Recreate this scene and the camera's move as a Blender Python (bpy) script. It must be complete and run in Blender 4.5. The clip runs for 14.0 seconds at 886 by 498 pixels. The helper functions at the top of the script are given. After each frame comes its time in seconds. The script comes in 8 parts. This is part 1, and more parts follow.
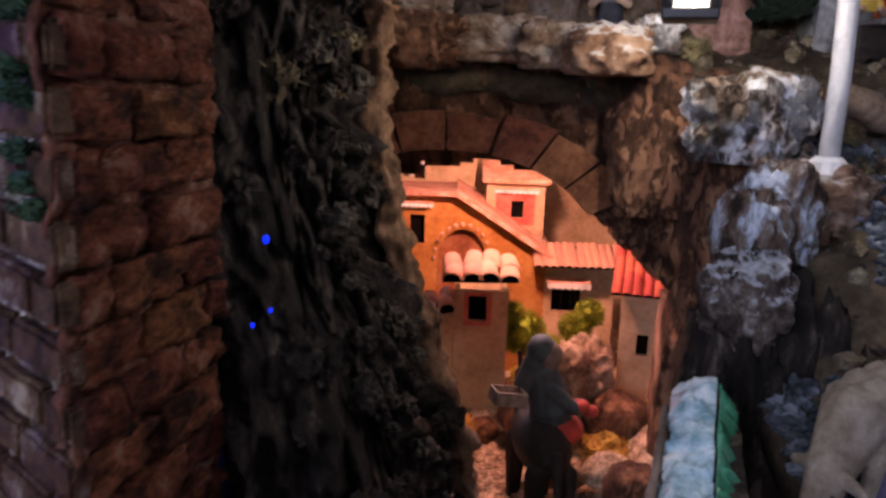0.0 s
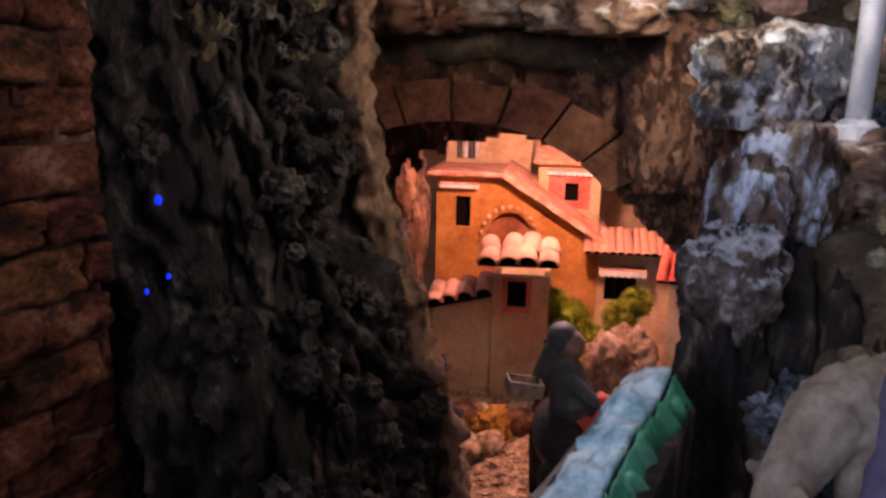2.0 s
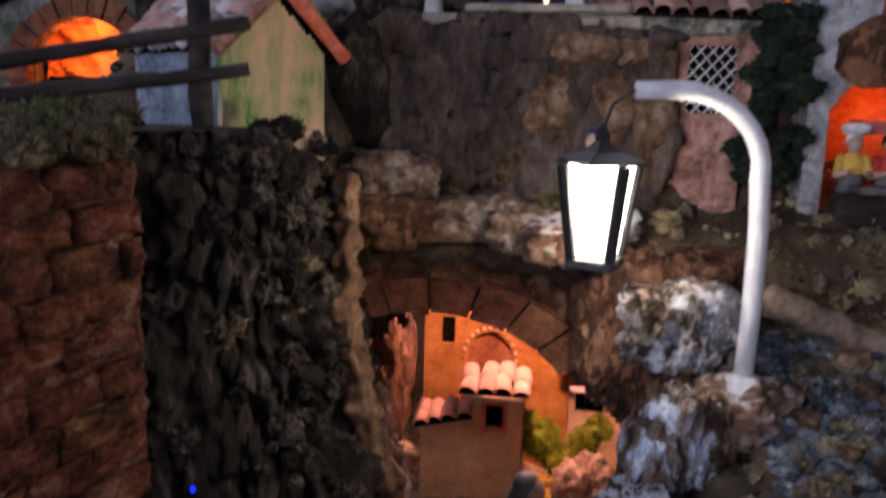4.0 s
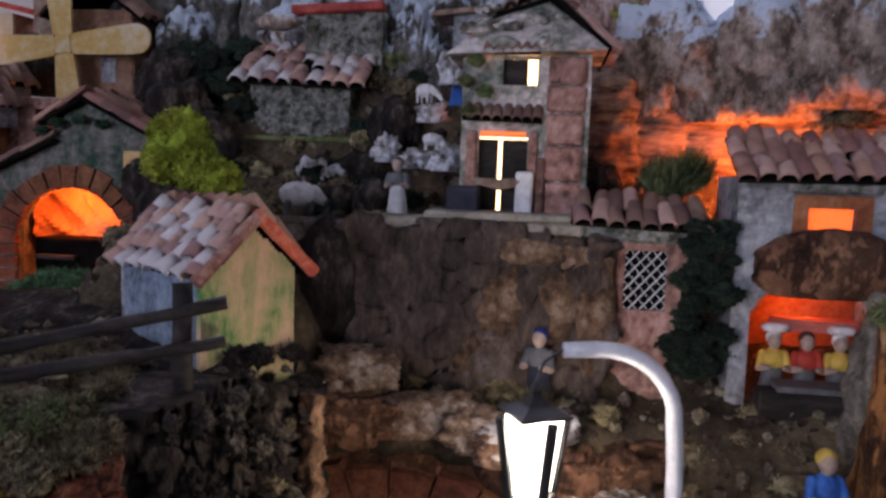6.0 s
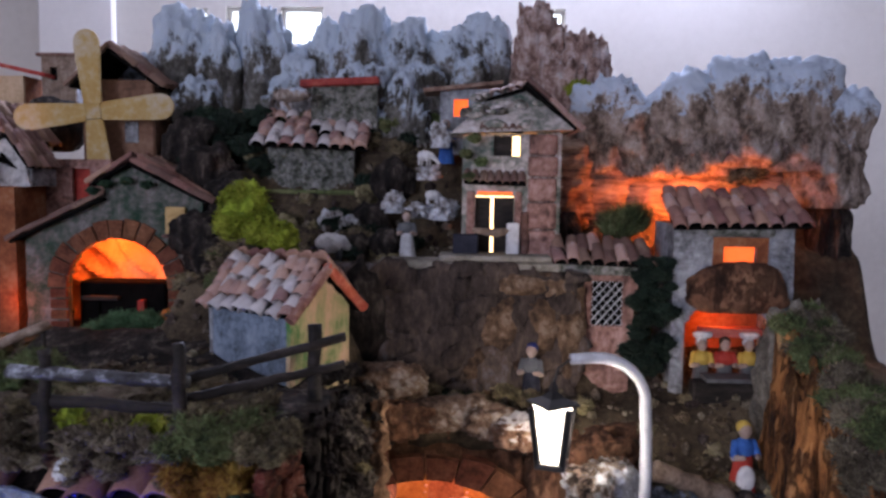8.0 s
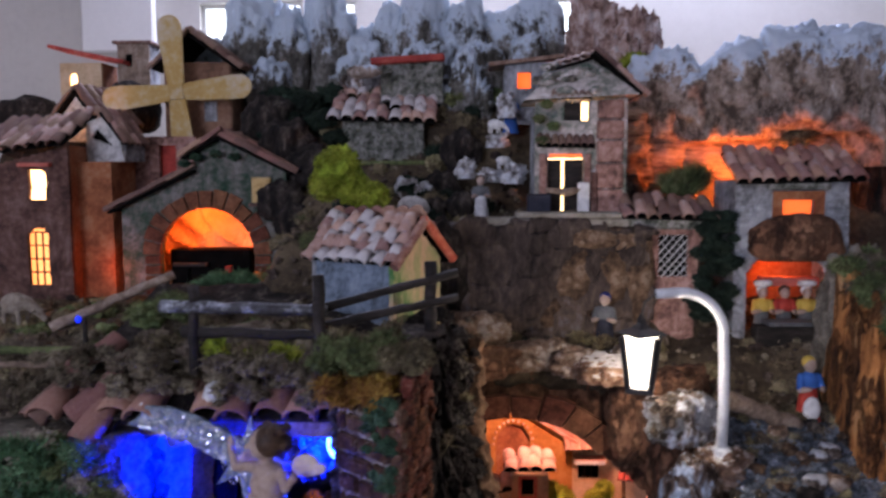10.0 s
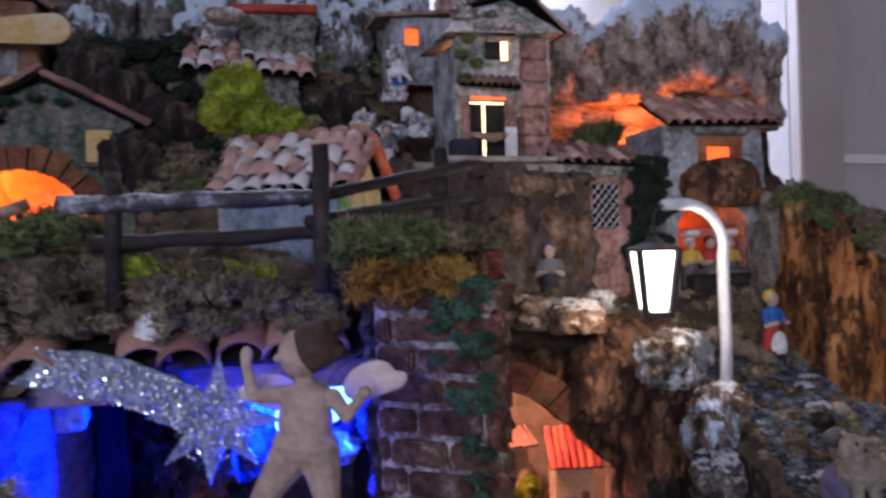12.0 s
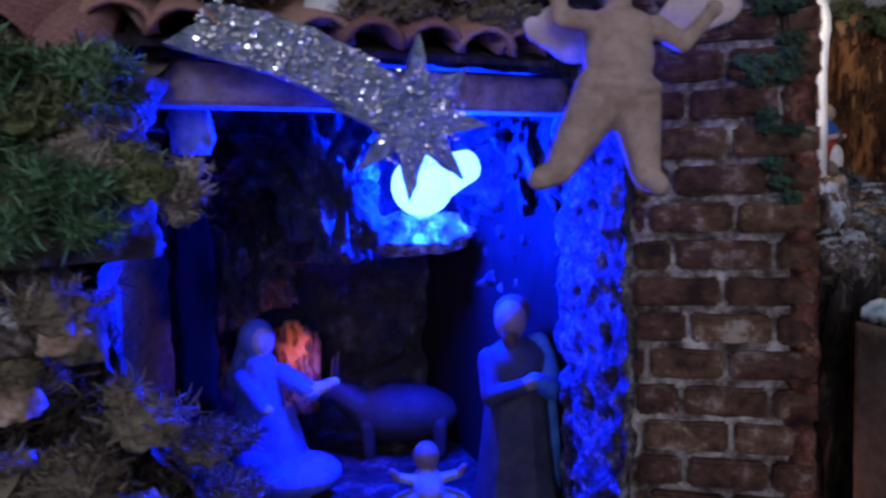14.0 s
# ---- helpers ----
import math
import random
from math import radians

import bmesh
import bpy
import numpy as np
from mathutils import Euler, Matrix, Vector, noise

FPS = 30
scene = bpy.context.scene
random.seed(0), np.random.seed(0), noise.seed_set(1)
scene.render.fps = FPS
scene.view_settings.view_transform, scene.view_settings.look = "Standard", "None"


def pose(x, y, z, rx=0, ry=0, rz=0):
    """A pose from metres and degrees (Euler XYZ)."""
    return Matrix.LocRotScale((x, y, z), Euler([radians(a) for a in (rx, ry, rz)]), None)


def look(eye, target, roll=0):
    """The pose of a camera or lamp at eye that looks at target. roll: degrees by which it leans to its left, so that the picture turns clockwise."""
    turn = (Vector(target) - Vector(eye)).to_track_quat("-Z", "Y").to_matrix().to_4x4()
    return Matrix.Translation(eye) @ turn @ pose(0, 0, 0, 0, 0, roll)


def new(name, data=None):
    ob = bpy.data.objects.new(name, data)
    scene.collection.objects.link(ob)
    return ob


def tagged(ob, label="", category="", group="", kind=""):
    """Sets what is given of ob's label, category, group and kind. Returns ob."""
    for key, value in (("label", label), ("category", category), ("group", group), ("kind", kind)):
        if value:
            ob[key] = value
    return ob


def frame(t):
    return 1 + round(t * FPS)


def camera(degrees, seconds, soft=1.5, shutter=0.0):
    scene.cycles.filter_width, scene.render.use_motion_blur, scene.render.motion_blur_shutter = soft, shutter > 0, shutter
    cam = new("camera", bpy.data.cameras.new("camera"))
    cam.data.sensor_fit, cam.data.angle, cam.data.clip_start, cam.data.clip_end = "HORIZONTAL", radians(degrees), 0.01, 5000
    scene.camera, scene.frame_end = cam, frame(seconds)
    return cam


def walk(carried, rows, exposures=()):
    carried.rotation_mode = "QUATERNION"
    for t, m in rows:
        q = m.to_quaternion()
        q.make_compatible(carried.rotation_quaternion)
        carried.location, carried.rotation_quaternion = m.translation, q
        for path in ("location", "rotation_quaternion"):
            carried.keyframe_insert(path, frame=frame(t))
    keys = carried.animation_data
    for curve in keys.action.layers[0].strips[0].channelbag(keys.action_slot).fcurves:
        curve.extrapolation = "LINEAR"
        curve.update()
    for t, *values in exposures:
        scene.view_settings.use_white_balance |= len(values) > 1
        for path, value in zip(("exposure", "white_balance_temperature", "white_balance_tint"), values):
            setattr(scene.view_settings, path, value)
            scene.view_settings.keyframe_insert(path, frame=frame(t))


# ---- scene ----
cam = camera(59.4, 14.0, soft=2.7, shutter=0.5)
PATH = [
    (0, (0.014, 0.021, 1.219), (-0.005, 1.985, 0.84), 2.1),
    (0.5, (0.011, 0.053, 1.224), (0.062, 2.01, 0.816), 0.7),
    (1, (0.066, 0.044, 1.197), (-0.08, 2.008, 0.848), -0.4),
    (1.5, (0.084, 0.057, 1.178), (-0.101, 2.013, 0.802), 1.1),
    (2, (0.092, 0.059, 1.205), (-0.216, 1.992, 0.797), 1.4),
    (2.5, (0.102, 0.065, 1.221), (-0.249, 1.983, 0.777), 1.8),
    (3, (0.101, 0.047, 1.269), (-0.233, 1.962, 0.798), 2.2),
    (3.5, (0.116, 0.011, 1.325), (-0.218, 1.919, 0.828), 1.9),
    (4, (0.121, -0.009, 1.361), (-0.2, 1.927, 0.974), 1.6),
    (4.2, (0.130, -0.017, 1.376), (-0.205, 1.918, 1.020), 1.4),
    (6.3, (0.14, -0.070, 1.497), (-0.088, 1.908, 1.306), 2.1),
    (6.5, (0.14, -0.096, 1.501), (-0.052, 1.887, 1.327), 2.2),
    (7, (0.12, -0.142, 1.5), (-0.018, 1.847, 1.34), 2.1),
    (7.2, (0.100, -0.169, 1.515), (0.013, 1.820, 1.331), 2.1),
    (9.3, (-0.007, -0.364, 1.546), (-0.066, 1.627, 1.369), -0.3),
    (9.5, (-0.018, -0.364, 1.528), (-0.098, 1.626, 1.353), -0.4),
    (10, (-0.039, -0.362, 1.493), (-0.12, 1.628, 1.303), -0.2),
    (10.5, (-0.131, -0.326, 1.448), (-0.06, 1.665, 1.268), 0.1),
    (11, (-0.206, -0.32, 1.416), (-0.019, 1.666, 1.271), -0.8),
    (11.5, (-0.258, -0.22, 1.36), (0.145, 1.737, 1.272), -0.7),
    (12, (-0.253, -0.173, 1.331), (0.326, 1.742, 1.333), -1.6),
    (12.5, (-0.293, -0.162, 1.266), (0.445, 1.696, 1.326), -1.2),
    (13, (-0.346, -0.103, 1.222), (0.469, 1.723, 1.281), -1.6),
    (13.5, (-0.376, -0.051, 1.168), (0.465, 1.763, 1.167), -2.1),
    (14, (-0.416, -0.014, 1.193), (0.482, 1.767, 1.036), -1.6),
]
walk(cam, [(t, look(eye, target, roll)) for t, eye, target, roll in PATH], exposures=[(0, 0), (12.8, 0.05), (13.5, -0.25), (14, -0.45)])

# ---- world and large lights ----
world = bpy.data.worlds.new("sky")
world.use_nodes = True
scene.world = world
sky = world.node_tree.nodes.new("ShaderNodeTexSky")
sky.sky_type, sky.sun_disc = "NISHITA", False
sky.sun_elevation, sky.sun_rotation = radians(35), radians(200)
world.node_tree.links.new(sky.outputs[0], world.node_tree.nodes["Background"].inputs[0])
world.node_tree.nodes["Background"].inputs[1].default_value = 0.12


def lamp(name, kind, m, watts, colour, size=0.01):
    data = bpy.data.lights.new(name, kind)
    data.energy, data.color = watts, colour
    if kind == "AREA":
        data.shape, data.size, data.size_y = "RECTANGLE", size[0], size[1]
    else:
        data.shadow_soft_size = size
    ob = new(name, data)
    ob.matrix_world = m
    return ob


WARM, ORANGE, BLUE, COOL = (1.0, 0.43, 0.325), (1.0, 0.16, 0.025), (0.0, 0.010, 1.0), (0.67, 0.70, 1.0)
# daylight lamps: front one in an added unseen opening, rear one above the windows
lamp("window_light", "AREA", look((-1.9, -2.95, 2.0), (-0.1, 0.6, 1.3)), 54, COOL, (1.4, 1.2))
lamp("window_light", "AREA", look((0.1, 2.9, 2.75), (0.0, 0.6, 1.4)), 168, COOL, (2.6, 0.6))
# bulbs hidden in the model
lamp("cave_bulb", "POINT", pose(0.082, 0.800, 1.195), 4.7, WARM, 0.012)
lamp("lantern_bulb", "POINT", pose(0.137, 0.452, 1.300), 0.92, (1.0, 0.84, 0.74), 0.008)
lamp("blue_bulb", "POINT", pose(-0.192, 0.462, 1.197), 46.0, BLUE, 0.016)
lamp("arch_house_bulb", "POINT", pose(-0.49, 0.905, 1.432), 0.46, (1.0, 0.22, 0.05), 0.008)
lamp("rock_bulb", "POINT", pose(0.362, 0.835, 1.482), 1.2, (1.0, 0.20, 0.04), 0.008)
lamp("alley_bulb", "POINT", pose(-0.612, 0.842, 1.345), 0.05, ORANGE, 0.005)
lamp("tavern_bulb", "POINT", pose(0.39, 0.755, 1.36), 0.14, ORANGE, 0.008)
lamp("left_house_bulb", "POINT", pose(-0.72, 0.90, 1.42), 0.4, (1.0, 0.35, 0.1), 0.008)
lamp("stable_ember", "POINT", pose(-0.240, 0.572, 1.066), 0.05, (1.0, 0.34, 0.06), 0.005)
lamp("tower_bulb", "POINT", pose(0.10, 0.80, 1.52), 0.15, (1.0, 0.35, 0.1), 0.006)


# ---- materials ----
def surf(name, cols, s1=18.0, s2=160.0, rough=0.85, bump=0.5, depth=0.002, metal=0.0, top=None, top_edge=0.35, rand=0.0,
         isle=0.0, emit=None, watts=0.0, stretch=(1, 1, 1), spec=0.3, cells=0.0, gap=0.35, cap=0.0):
    """A worn painted or natural surface: two scales of colour, fine relief, a second colour on what faces up (paint and
    some top light), and small differences piece by piece.
    """
    m = bpy.data.materials.new(name)
    m.use_nodes = True
    nt = m.node_tree
    b = nt.nodes["Principled BSDF"]

    def node(kind, **kw):
        n = nt.nodes.new(kind)
        for k, v in kw.items():
            n.inputs[k].default_value = v
        return n
    link = nt.links.new
    tc = node("ShaderNodeTexCoord")
    mp = node("ShaderNodeMapping", Scale=stretch)
    link(tc.outputs["Object"], mp.inputs[0])
    big = node("ShaderNodeTexNoise", Scale=s1, Detail=5.0, Roughness=0.62)
    fine = node("ShaderNodeTexNoise", Scale=s2, Detail=6.0, Roughness=0.7)
    link(mp.outputs[0], big.inputs["Vector"])
    link(mp.outputs[0], fine.inputs["Vector"])
    mixf = node("ShaderNodeMath", **{})
    mixf.operation = "MULTIPLY_ADD"
    link(fine.outputs[0], mixf.inputs[0])
    mixf.inputs[1].default_value = 0.42
    half = node("ShaderNodeMath")
    half.operation = "MULTIPLY"
    half.inputs[1].default_value = 0.68
    link(big.outputs[0], half.inputs[0])
    link(half.outputs[0], mixf.inputs[2])
    ramp = nt.nodes.new("ShaderNodeValToRGB")
    cr = ramp.color_ramp
    n = len(cols)
    for i, c in enumerate(cols):
        p = 0.43 + 0.25 * i / max(1, n - 1)
        e = cr.elements[i] if i < 2 else cr.elements.new(p)
        e.position, e.color = p, (*c, 1)
    link(mixf.outputs[0], ramp.inputs[0])
    col = ramp.outputs[0]
    height = mixf.outputs[0]
    if cells:
        # lumps with dark joints between them; crevice shade is part of this darkening
        vo = node("ShaderNodeTexVoronoi", Scale=cells)
        vo.feature = "DISTANCE_TO_EDGE"
        warp = node("ShaderNodeVectorMath")
        warp.operation = "MULTIPLY_ADD"
        link(fine.outputs[1], warp.inputs[0])
        warp.inputs[1].default_value = (1.6 / cells,) * 3
        link(mp.outputs[0], warp.inputs[2])
        link(warp.outputs[0], vo.inputs["Vector"])
        mr = node("ShaderNodeMapRange")
        mr.inputs[2].default_value = 0.12
        link(vo.outputs[0], mr.inputs[0])
        dk = node("ShaderNodeMapRange")
        dk.inputs[3].default_value = gap
        link(mr.outputs[0], dk.inputs[0])
        mul = node("ShaderNodeMix")
        mul.data_type, mul.blend_type = "RGBA", "MULTIPLY"
        mul.inputs[0].default_value = 1.0
        link(col, mul.inputs[6])
        link(dk.outputs[0], mul.inputs[7])
        col = mul.outputs[2]
        ad = node("ShaderNodeMath")
        ad.operation = "ADD"
        link(mixf.outputs[0], ad.inputs[0])
        link(mr.outputs[0], ad.inputs[1])
        height = ad.outputs[0]
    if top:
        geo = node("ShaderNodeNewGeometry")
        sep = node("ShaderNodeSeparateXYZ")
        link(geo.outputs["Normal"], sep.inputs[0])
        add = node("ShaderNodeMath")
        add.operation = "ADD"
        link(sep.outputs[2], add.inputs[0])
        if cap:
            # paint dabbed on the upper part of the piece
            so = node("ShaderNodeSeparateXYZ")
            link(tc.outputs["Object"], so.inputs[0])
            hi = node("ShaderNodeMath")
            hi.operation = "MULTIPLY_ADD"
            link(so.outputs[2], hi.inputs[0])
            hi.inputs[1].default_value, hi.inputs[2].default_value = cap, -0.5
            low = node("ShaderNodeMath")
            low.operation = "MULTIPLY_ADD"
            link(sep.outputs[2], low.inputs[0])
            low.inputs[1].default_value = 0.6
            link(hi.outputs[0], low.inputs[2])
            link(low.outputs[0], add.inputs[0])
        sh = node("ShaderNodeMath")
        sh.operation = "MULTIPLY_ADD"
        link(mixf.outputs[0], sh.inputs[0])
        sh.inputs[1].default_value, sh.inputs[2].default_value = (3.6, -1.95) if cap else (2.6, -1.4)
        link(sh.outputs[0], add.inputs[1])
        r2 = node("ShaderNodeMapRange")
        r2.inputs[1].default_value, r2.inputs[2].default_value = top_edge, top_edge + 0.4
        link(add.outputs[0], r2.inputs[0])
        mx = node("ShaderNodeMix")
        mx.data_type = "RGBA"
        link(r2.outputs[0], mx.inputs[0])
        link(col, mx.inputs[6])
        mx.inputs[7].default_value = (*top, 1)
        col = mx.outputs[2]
    if rand or isle:
        if rand:
            src = node("ShaderNodeObjectInfo").outputs["Random"]
        else:
            src = node("ShaderNodeNewGeometry").outputs["Random Per Island"]
        amt = rand or isle
        hv = node("ShaderNodeHueSaturation")
        rg = node("ShaderNodeMapRange")
        rg.inputs[3].default_value, rg.inputs[4].default_value = 1 - amt, 1 + amt
        link(src, rg.inputs[0])
        link(rg.outputs[0], hv.inputs["Value"])
        rh = node("ShaderNodeMapRange")
        rh.inputs[3].default_value, rh.inputs[4].default_value = 0.5 - amt * 0.05, 0.5 + amt * 0.05
        link(src, rh.inputs[0])
        link(rh.outputs[0], hv.inputs["Hue"])
        link(col, hv.inputs["Color"])
        col = hv.outputs[0]
    link(col, b.inputs["Base Color"])
    b.inputs["Roughness"].default_value = rough
    b.inputs["Metallic"].default_value = metal
    b.inputs["Specular IOR Level"].default_value = spec
    if bump:
        bp = node("ShaderNodeBump", Strength=bump, Distance=depth)
        link(height, bp.inputs["Height"])
        link(bp.outputs[0], b.inputs["Normal"])
    if emit:
        b.inputs["Emission Color"].default_value = (*emit, 1)
        b.inputs["Emission Strength"].default_value = watts
    return m


M = {}
M["bark"] = surf("cork_bark", [(0.005, 0.004, 0.0037), (0.015, 0.0115, 0.010), (0.036, 0.028, 0.0235), (0.13, 0.108, 0.09)], 46, 150, 0.95, 1.0, 0.009, stretch=(1, 1, 0.4))
M["bark_flake"] = surf("cork_flakes", [(0.012, 0.010, 0.009), (0.034, 0.027, 0.022), (0.065, 0.052, 0.043), (0.15, 0.125, 0.105)], 60, 220, 0.95, 1.0, 0.005, isle=0.6)
# near-black with pale specks: grotto shade and glints are put into the colour
M["grotto"] = surf("unlit_grotto_rock", [(0.002, 0.002, 0.0025), (0.008, 0.008, 0.010), (0.026, 0.026, 0.030), (0.20, 0.20, 0.21)], 46, 150, 0.35, 1.0, 0.010, spec=0.6)
M["ledge"] = surf("mossy_ledge_rock", [(0.05, 0.043, 0.032), (0.15, 0.132, 0.105), (0.30, 0.265, 0.215)], 34, 150, 0.95, 1.0, 0.006)
M["bark_brown"] = surf("brown_cork", [(0.06, 0.027, 0.016), (0.19, 0.09, 0.05), (0.34, 0.18, 0.10)], 22, 120, 0.9, 0.9, 0.006, cells=30, gap=0.6, stretch=(1, 1, 0.5))
M["bark_orange"] = surf("ochre_cork", [(0.07, 0.027, 0.01), (0.30, 0.12, 0.036), (0.46, 0.20, 0.065), (0.52, 0.30, 0.14)], 24, 90, 0.9, 1.0, 0.006, stretch=(1, 1, 0.45), cells=26, gap=0.4)
M["tufa"] = surf("red_tufa", [(0.0172, 0.00602, 0.00387), (0.086, 0.0258, 0.0129), (0.215, 0.0671, 0.0327), (0.327, 0.181, 0.129)], 38, 210, 0.95, 1.0, 0.005, stretch=(1, 1, 1.5), rand=0.3)
M["tufa_joint"] = surf("dark_mortar_with_pale_runs", [(0.014, 0.005, 0.004), (0.07, 0.024, 0.014), (0.17, 0.066, 0.04), (0.34, 0.22, 0.17)], 34, 160, 0.95, 1.0, 0.004)
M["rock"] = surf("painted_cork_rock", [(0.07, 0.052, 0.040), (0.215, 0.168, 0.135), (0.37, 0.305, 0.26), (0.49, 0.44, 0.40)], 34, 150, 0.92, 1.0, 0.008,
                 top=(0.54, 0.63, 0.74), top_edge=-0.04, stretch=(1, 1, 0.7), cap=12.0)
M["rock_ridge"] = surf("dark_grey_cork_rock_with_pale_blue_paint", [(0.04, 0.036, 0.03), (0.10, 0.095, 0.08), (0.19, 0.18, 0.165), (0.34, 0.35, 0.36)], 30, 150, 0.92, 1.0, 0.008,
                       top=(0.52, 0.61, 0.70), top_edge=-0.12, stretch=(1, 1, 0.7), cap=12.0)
M["rock_brown"] = surf("brown_cork_rock", [(0.05, 0.03, 0.02), (0.2, 0.12, 0.08), (0.38, 0.30, 0.25)], 22, 110, 0.92, 1.0, 0.007, stretch=(0.7, 0.7, 2.0),
                       top=(0.55, 0.54, 0.53), top_edge=0.75)
M["rock_pink"] = surf("pinkish_brown_cork_rock", [(0.10, 0.058, 0.046), (0.30, 0.19, 0.155), (0.50, 0.385, 0.345), (0.64, 0.58, 0.56)], 30, 130, 0.92, 1.0, 0.007, top=(0.5, 0.52, 0.56), top_edge=0.85)
M["rock_bed"] = surf("layered_tan_cork_rock", [(0.10, 0.065, 0.045), (0.30, 0.21, 0.15), (0.46, 0.36, 0.29)], 26, 130, 0.92, 1.0, 0.006, stretch=(0.45, 0.45, 2.2))
M["rock_ochre"] = surf("ochre_brown_cork_rock", [(0.028, 0.016, 0.010), (0.075, 0.045, 0.026), (0.14, 0.088, 0.052), (0.23, 0.17, 0.125)], 30, 130, 0.92, 1.0, 0.006)
M["rock_pale"] = surf("pale_tan_stone", [(0.16, 0.10, 0.065), (0.36, 0.26, 0.18), (0.56, 0.46, 0.36)], 40, 170, 0.9, 0.9, 0.004)
M["rock_white"] = surf("white_painted_rock", [(0.035, 0.022, 0.016), (0.26, 0.19, 0.14), (0.62, 0.62, 0.64), (0.76, 0.78, 0.82)], 24, 90, 0.85, 1.0, 0.010, stretch=(1, 1, 0.6), cells=22, gap=0.55)
M["rock_crust"] = surf("crusted_white_rock", [(0.08, 0.065, 0.055), (0.34, 0.32, 0.31), (0.66, 0.68, 0.71), (0.78, 0.81, 0.86)], 40, 140, 0.88, 1.0, 0.006)
M["rock_blue"] = surf("blue_washed_rock", [(0.02, 0.013, 0.01), (0.06, 0.038, 0.027), (0.12, 0.08, 0.058), (0.2, 0.17, 0.155), (0.44, 0.52, 0.62), (0.66, 0.72, 0.80)], 44, 120, 0.85, 1.0, 0.008, stretch=(1, 1, 0.4))
M["rock_snow"] = surf("dark_cork_rock_with_white_cap", [(0.02, 0.015, 0.012), (0.07, 0.052, 0.042), (0.16, 0.13, 0.11), (0.30, 0.28, 0.27)], 50, 190, 0.9, 1.0, 0.007, top=(0.52, 0.55, 0.60), top_edge=0.45)
# cork darkened to near-black in place of the shade at the grotto's back
M["grotto_wall"] = surf("unlit_black_cork", [(0.002, 0.002, 0.0025), (0.006, 0.006, 0.008), (0.014, 0.014, 0.018), (0.05, 0.05, 0.06)], 46, 150, 0.5, 1.0, 0.010, spec=0.4)
M["whitewash"] = surf("crumbly_whitewash", [(0.012, 0.010, 0.010), (0.045, 0.040, 0.040), (0.11, 0.10, 0.10), (0.30, 0.30, 0.30)], 95, 240, 0.85, 1.0, 0.008)
M["soil"] = surf("moss_soil", [(0.028, 0.02, 0.013), (0.07, 0.052, 0.032), (0.15, 0.115, 0.07)], 14, 120, 0.97, 0.9, 0.006)
M["rubble"] = surf("rubble", [(0.0298, 0.0213, 0.0153), (0.0935, 0.0697, 0.0493), (0.204, 0.17, 0.14)], 60, 300, 0.92, 0.6, 0.001, isle=0.75)
M["gravel"] = surf("grey_gravel", [(0.0298, 0.0345, 0.0411), (0.0859, 0.0994, 0.118), (0.192, 0.218, 0.246)], 60, 300, 0.85, 0.4, 0.001, isle=0.55)
M["path"] = surf("stone_chip_path", [(0.156, 0.104, 0.065), (0.455, 0.325, 0.221), (0.78, 0.624, 0.468)], 60, 240, 0.9, 0.9, 0.004)
M["moss"] = surf("dry_moss", [(0.0525, 0.0413, 0.0225), (0.15, 0.12, 0.0675), (0.27, 0.217, 0.135)], 30, 160, 0.95, 0.7, 0.003, isle=0.5)
M["moss_green"] = surf("green_moss", [(0.044, 0.06, 0.024), (0.112, 0.136, 0.052), (0.216, 0.232, 0.104)], 30, 160, 0.95, 0.7, 0.003, isle=0.5)
M["fern"] = surf("bright_green_fern_moss", [(0.035, 0.085, 0.035), (0.085, 0.175, 0.08), (0.19, 0.29, 0.16)], 30, 160, 0.9, 0.7, 0.003, isle=0.5)
M["moss_ochre"] = surf("ochre_straw", [(0.15, 0.07, 0.015), (0.3, 0.15, 0.03), (0.4, 0.24, 0.06)], 30, 160, 0.95, 0.7, 0.003, isle=0.45)
M["lichen"] = surf("grey_lichen", [(0.0612, 0.049, 0.031), (0.151, 0.122, 0.0828), (0.259, 0.22, 0.155)], 30, 160, 0.95, 0.7, 0.003, isle=0.45)
# brighter copy of lichen, in place of stronger light on the left bank
M["lichen_pale"] = surf("pale_grey_lichen", [(0.09, 0.075, 0.055), (0.25, 0.215, 0.165), (0.44, 0.39, 0.31)], 30, 160, 0.95, 0.7, 0.003, isle=0.5)
M["ivy_green"] = surf("bluish_green_moss", [(0.018, 0.045, 0.025), (0.04, 0.085, 0.048), (0.08, 0.14, 0.085)], 30, 160, 0.9, 0.7, 0.003, isle=0.4)
M["bush"] = surf("yellow_green_lichen", [(0.12, 0.15, 0.012), (0.22, 0.26, 0.022), (0.34, 0.37, 0.05)], 40, 200, 0.9, 0.7, 0.003, isle=0.35)
M["ivy"] = surf("dark_ivy", [(0.005, 0.012, 0.007), (0.012, 0.024, 0.014), (0.028, 0.045, 0.028)], 14, 60, 0.9, 0.0, isle=0.5)
M["brick"] = surf("plaster_brick", [(0.022, 0.012, 0.007), (0.07, 0.035, 0.02), (0.12, 0.064, 0.038), (0.30, 0.24, 0.19)], 40, 190, 0.9, 1.0, 0.004, rand=0.3)
M["mortar"] = surf("pale_mortar", [(0.03, 0.02, 0.015), (0.11, 0.085, 0.07), (0.3, 0.265, 0.235), (0.55, 0.51, 0.47)], 60, 160, 0.95, 0.6, 0.002)
M["arch_brick"] = surf("arch_brick", [(0.07, 0.024, 0.013), (0.16, 0.058, 0.03), (0.25, 0.105, 0.06)], 34, 170, 0.9, 0.6, 0.002, rand=0.2)
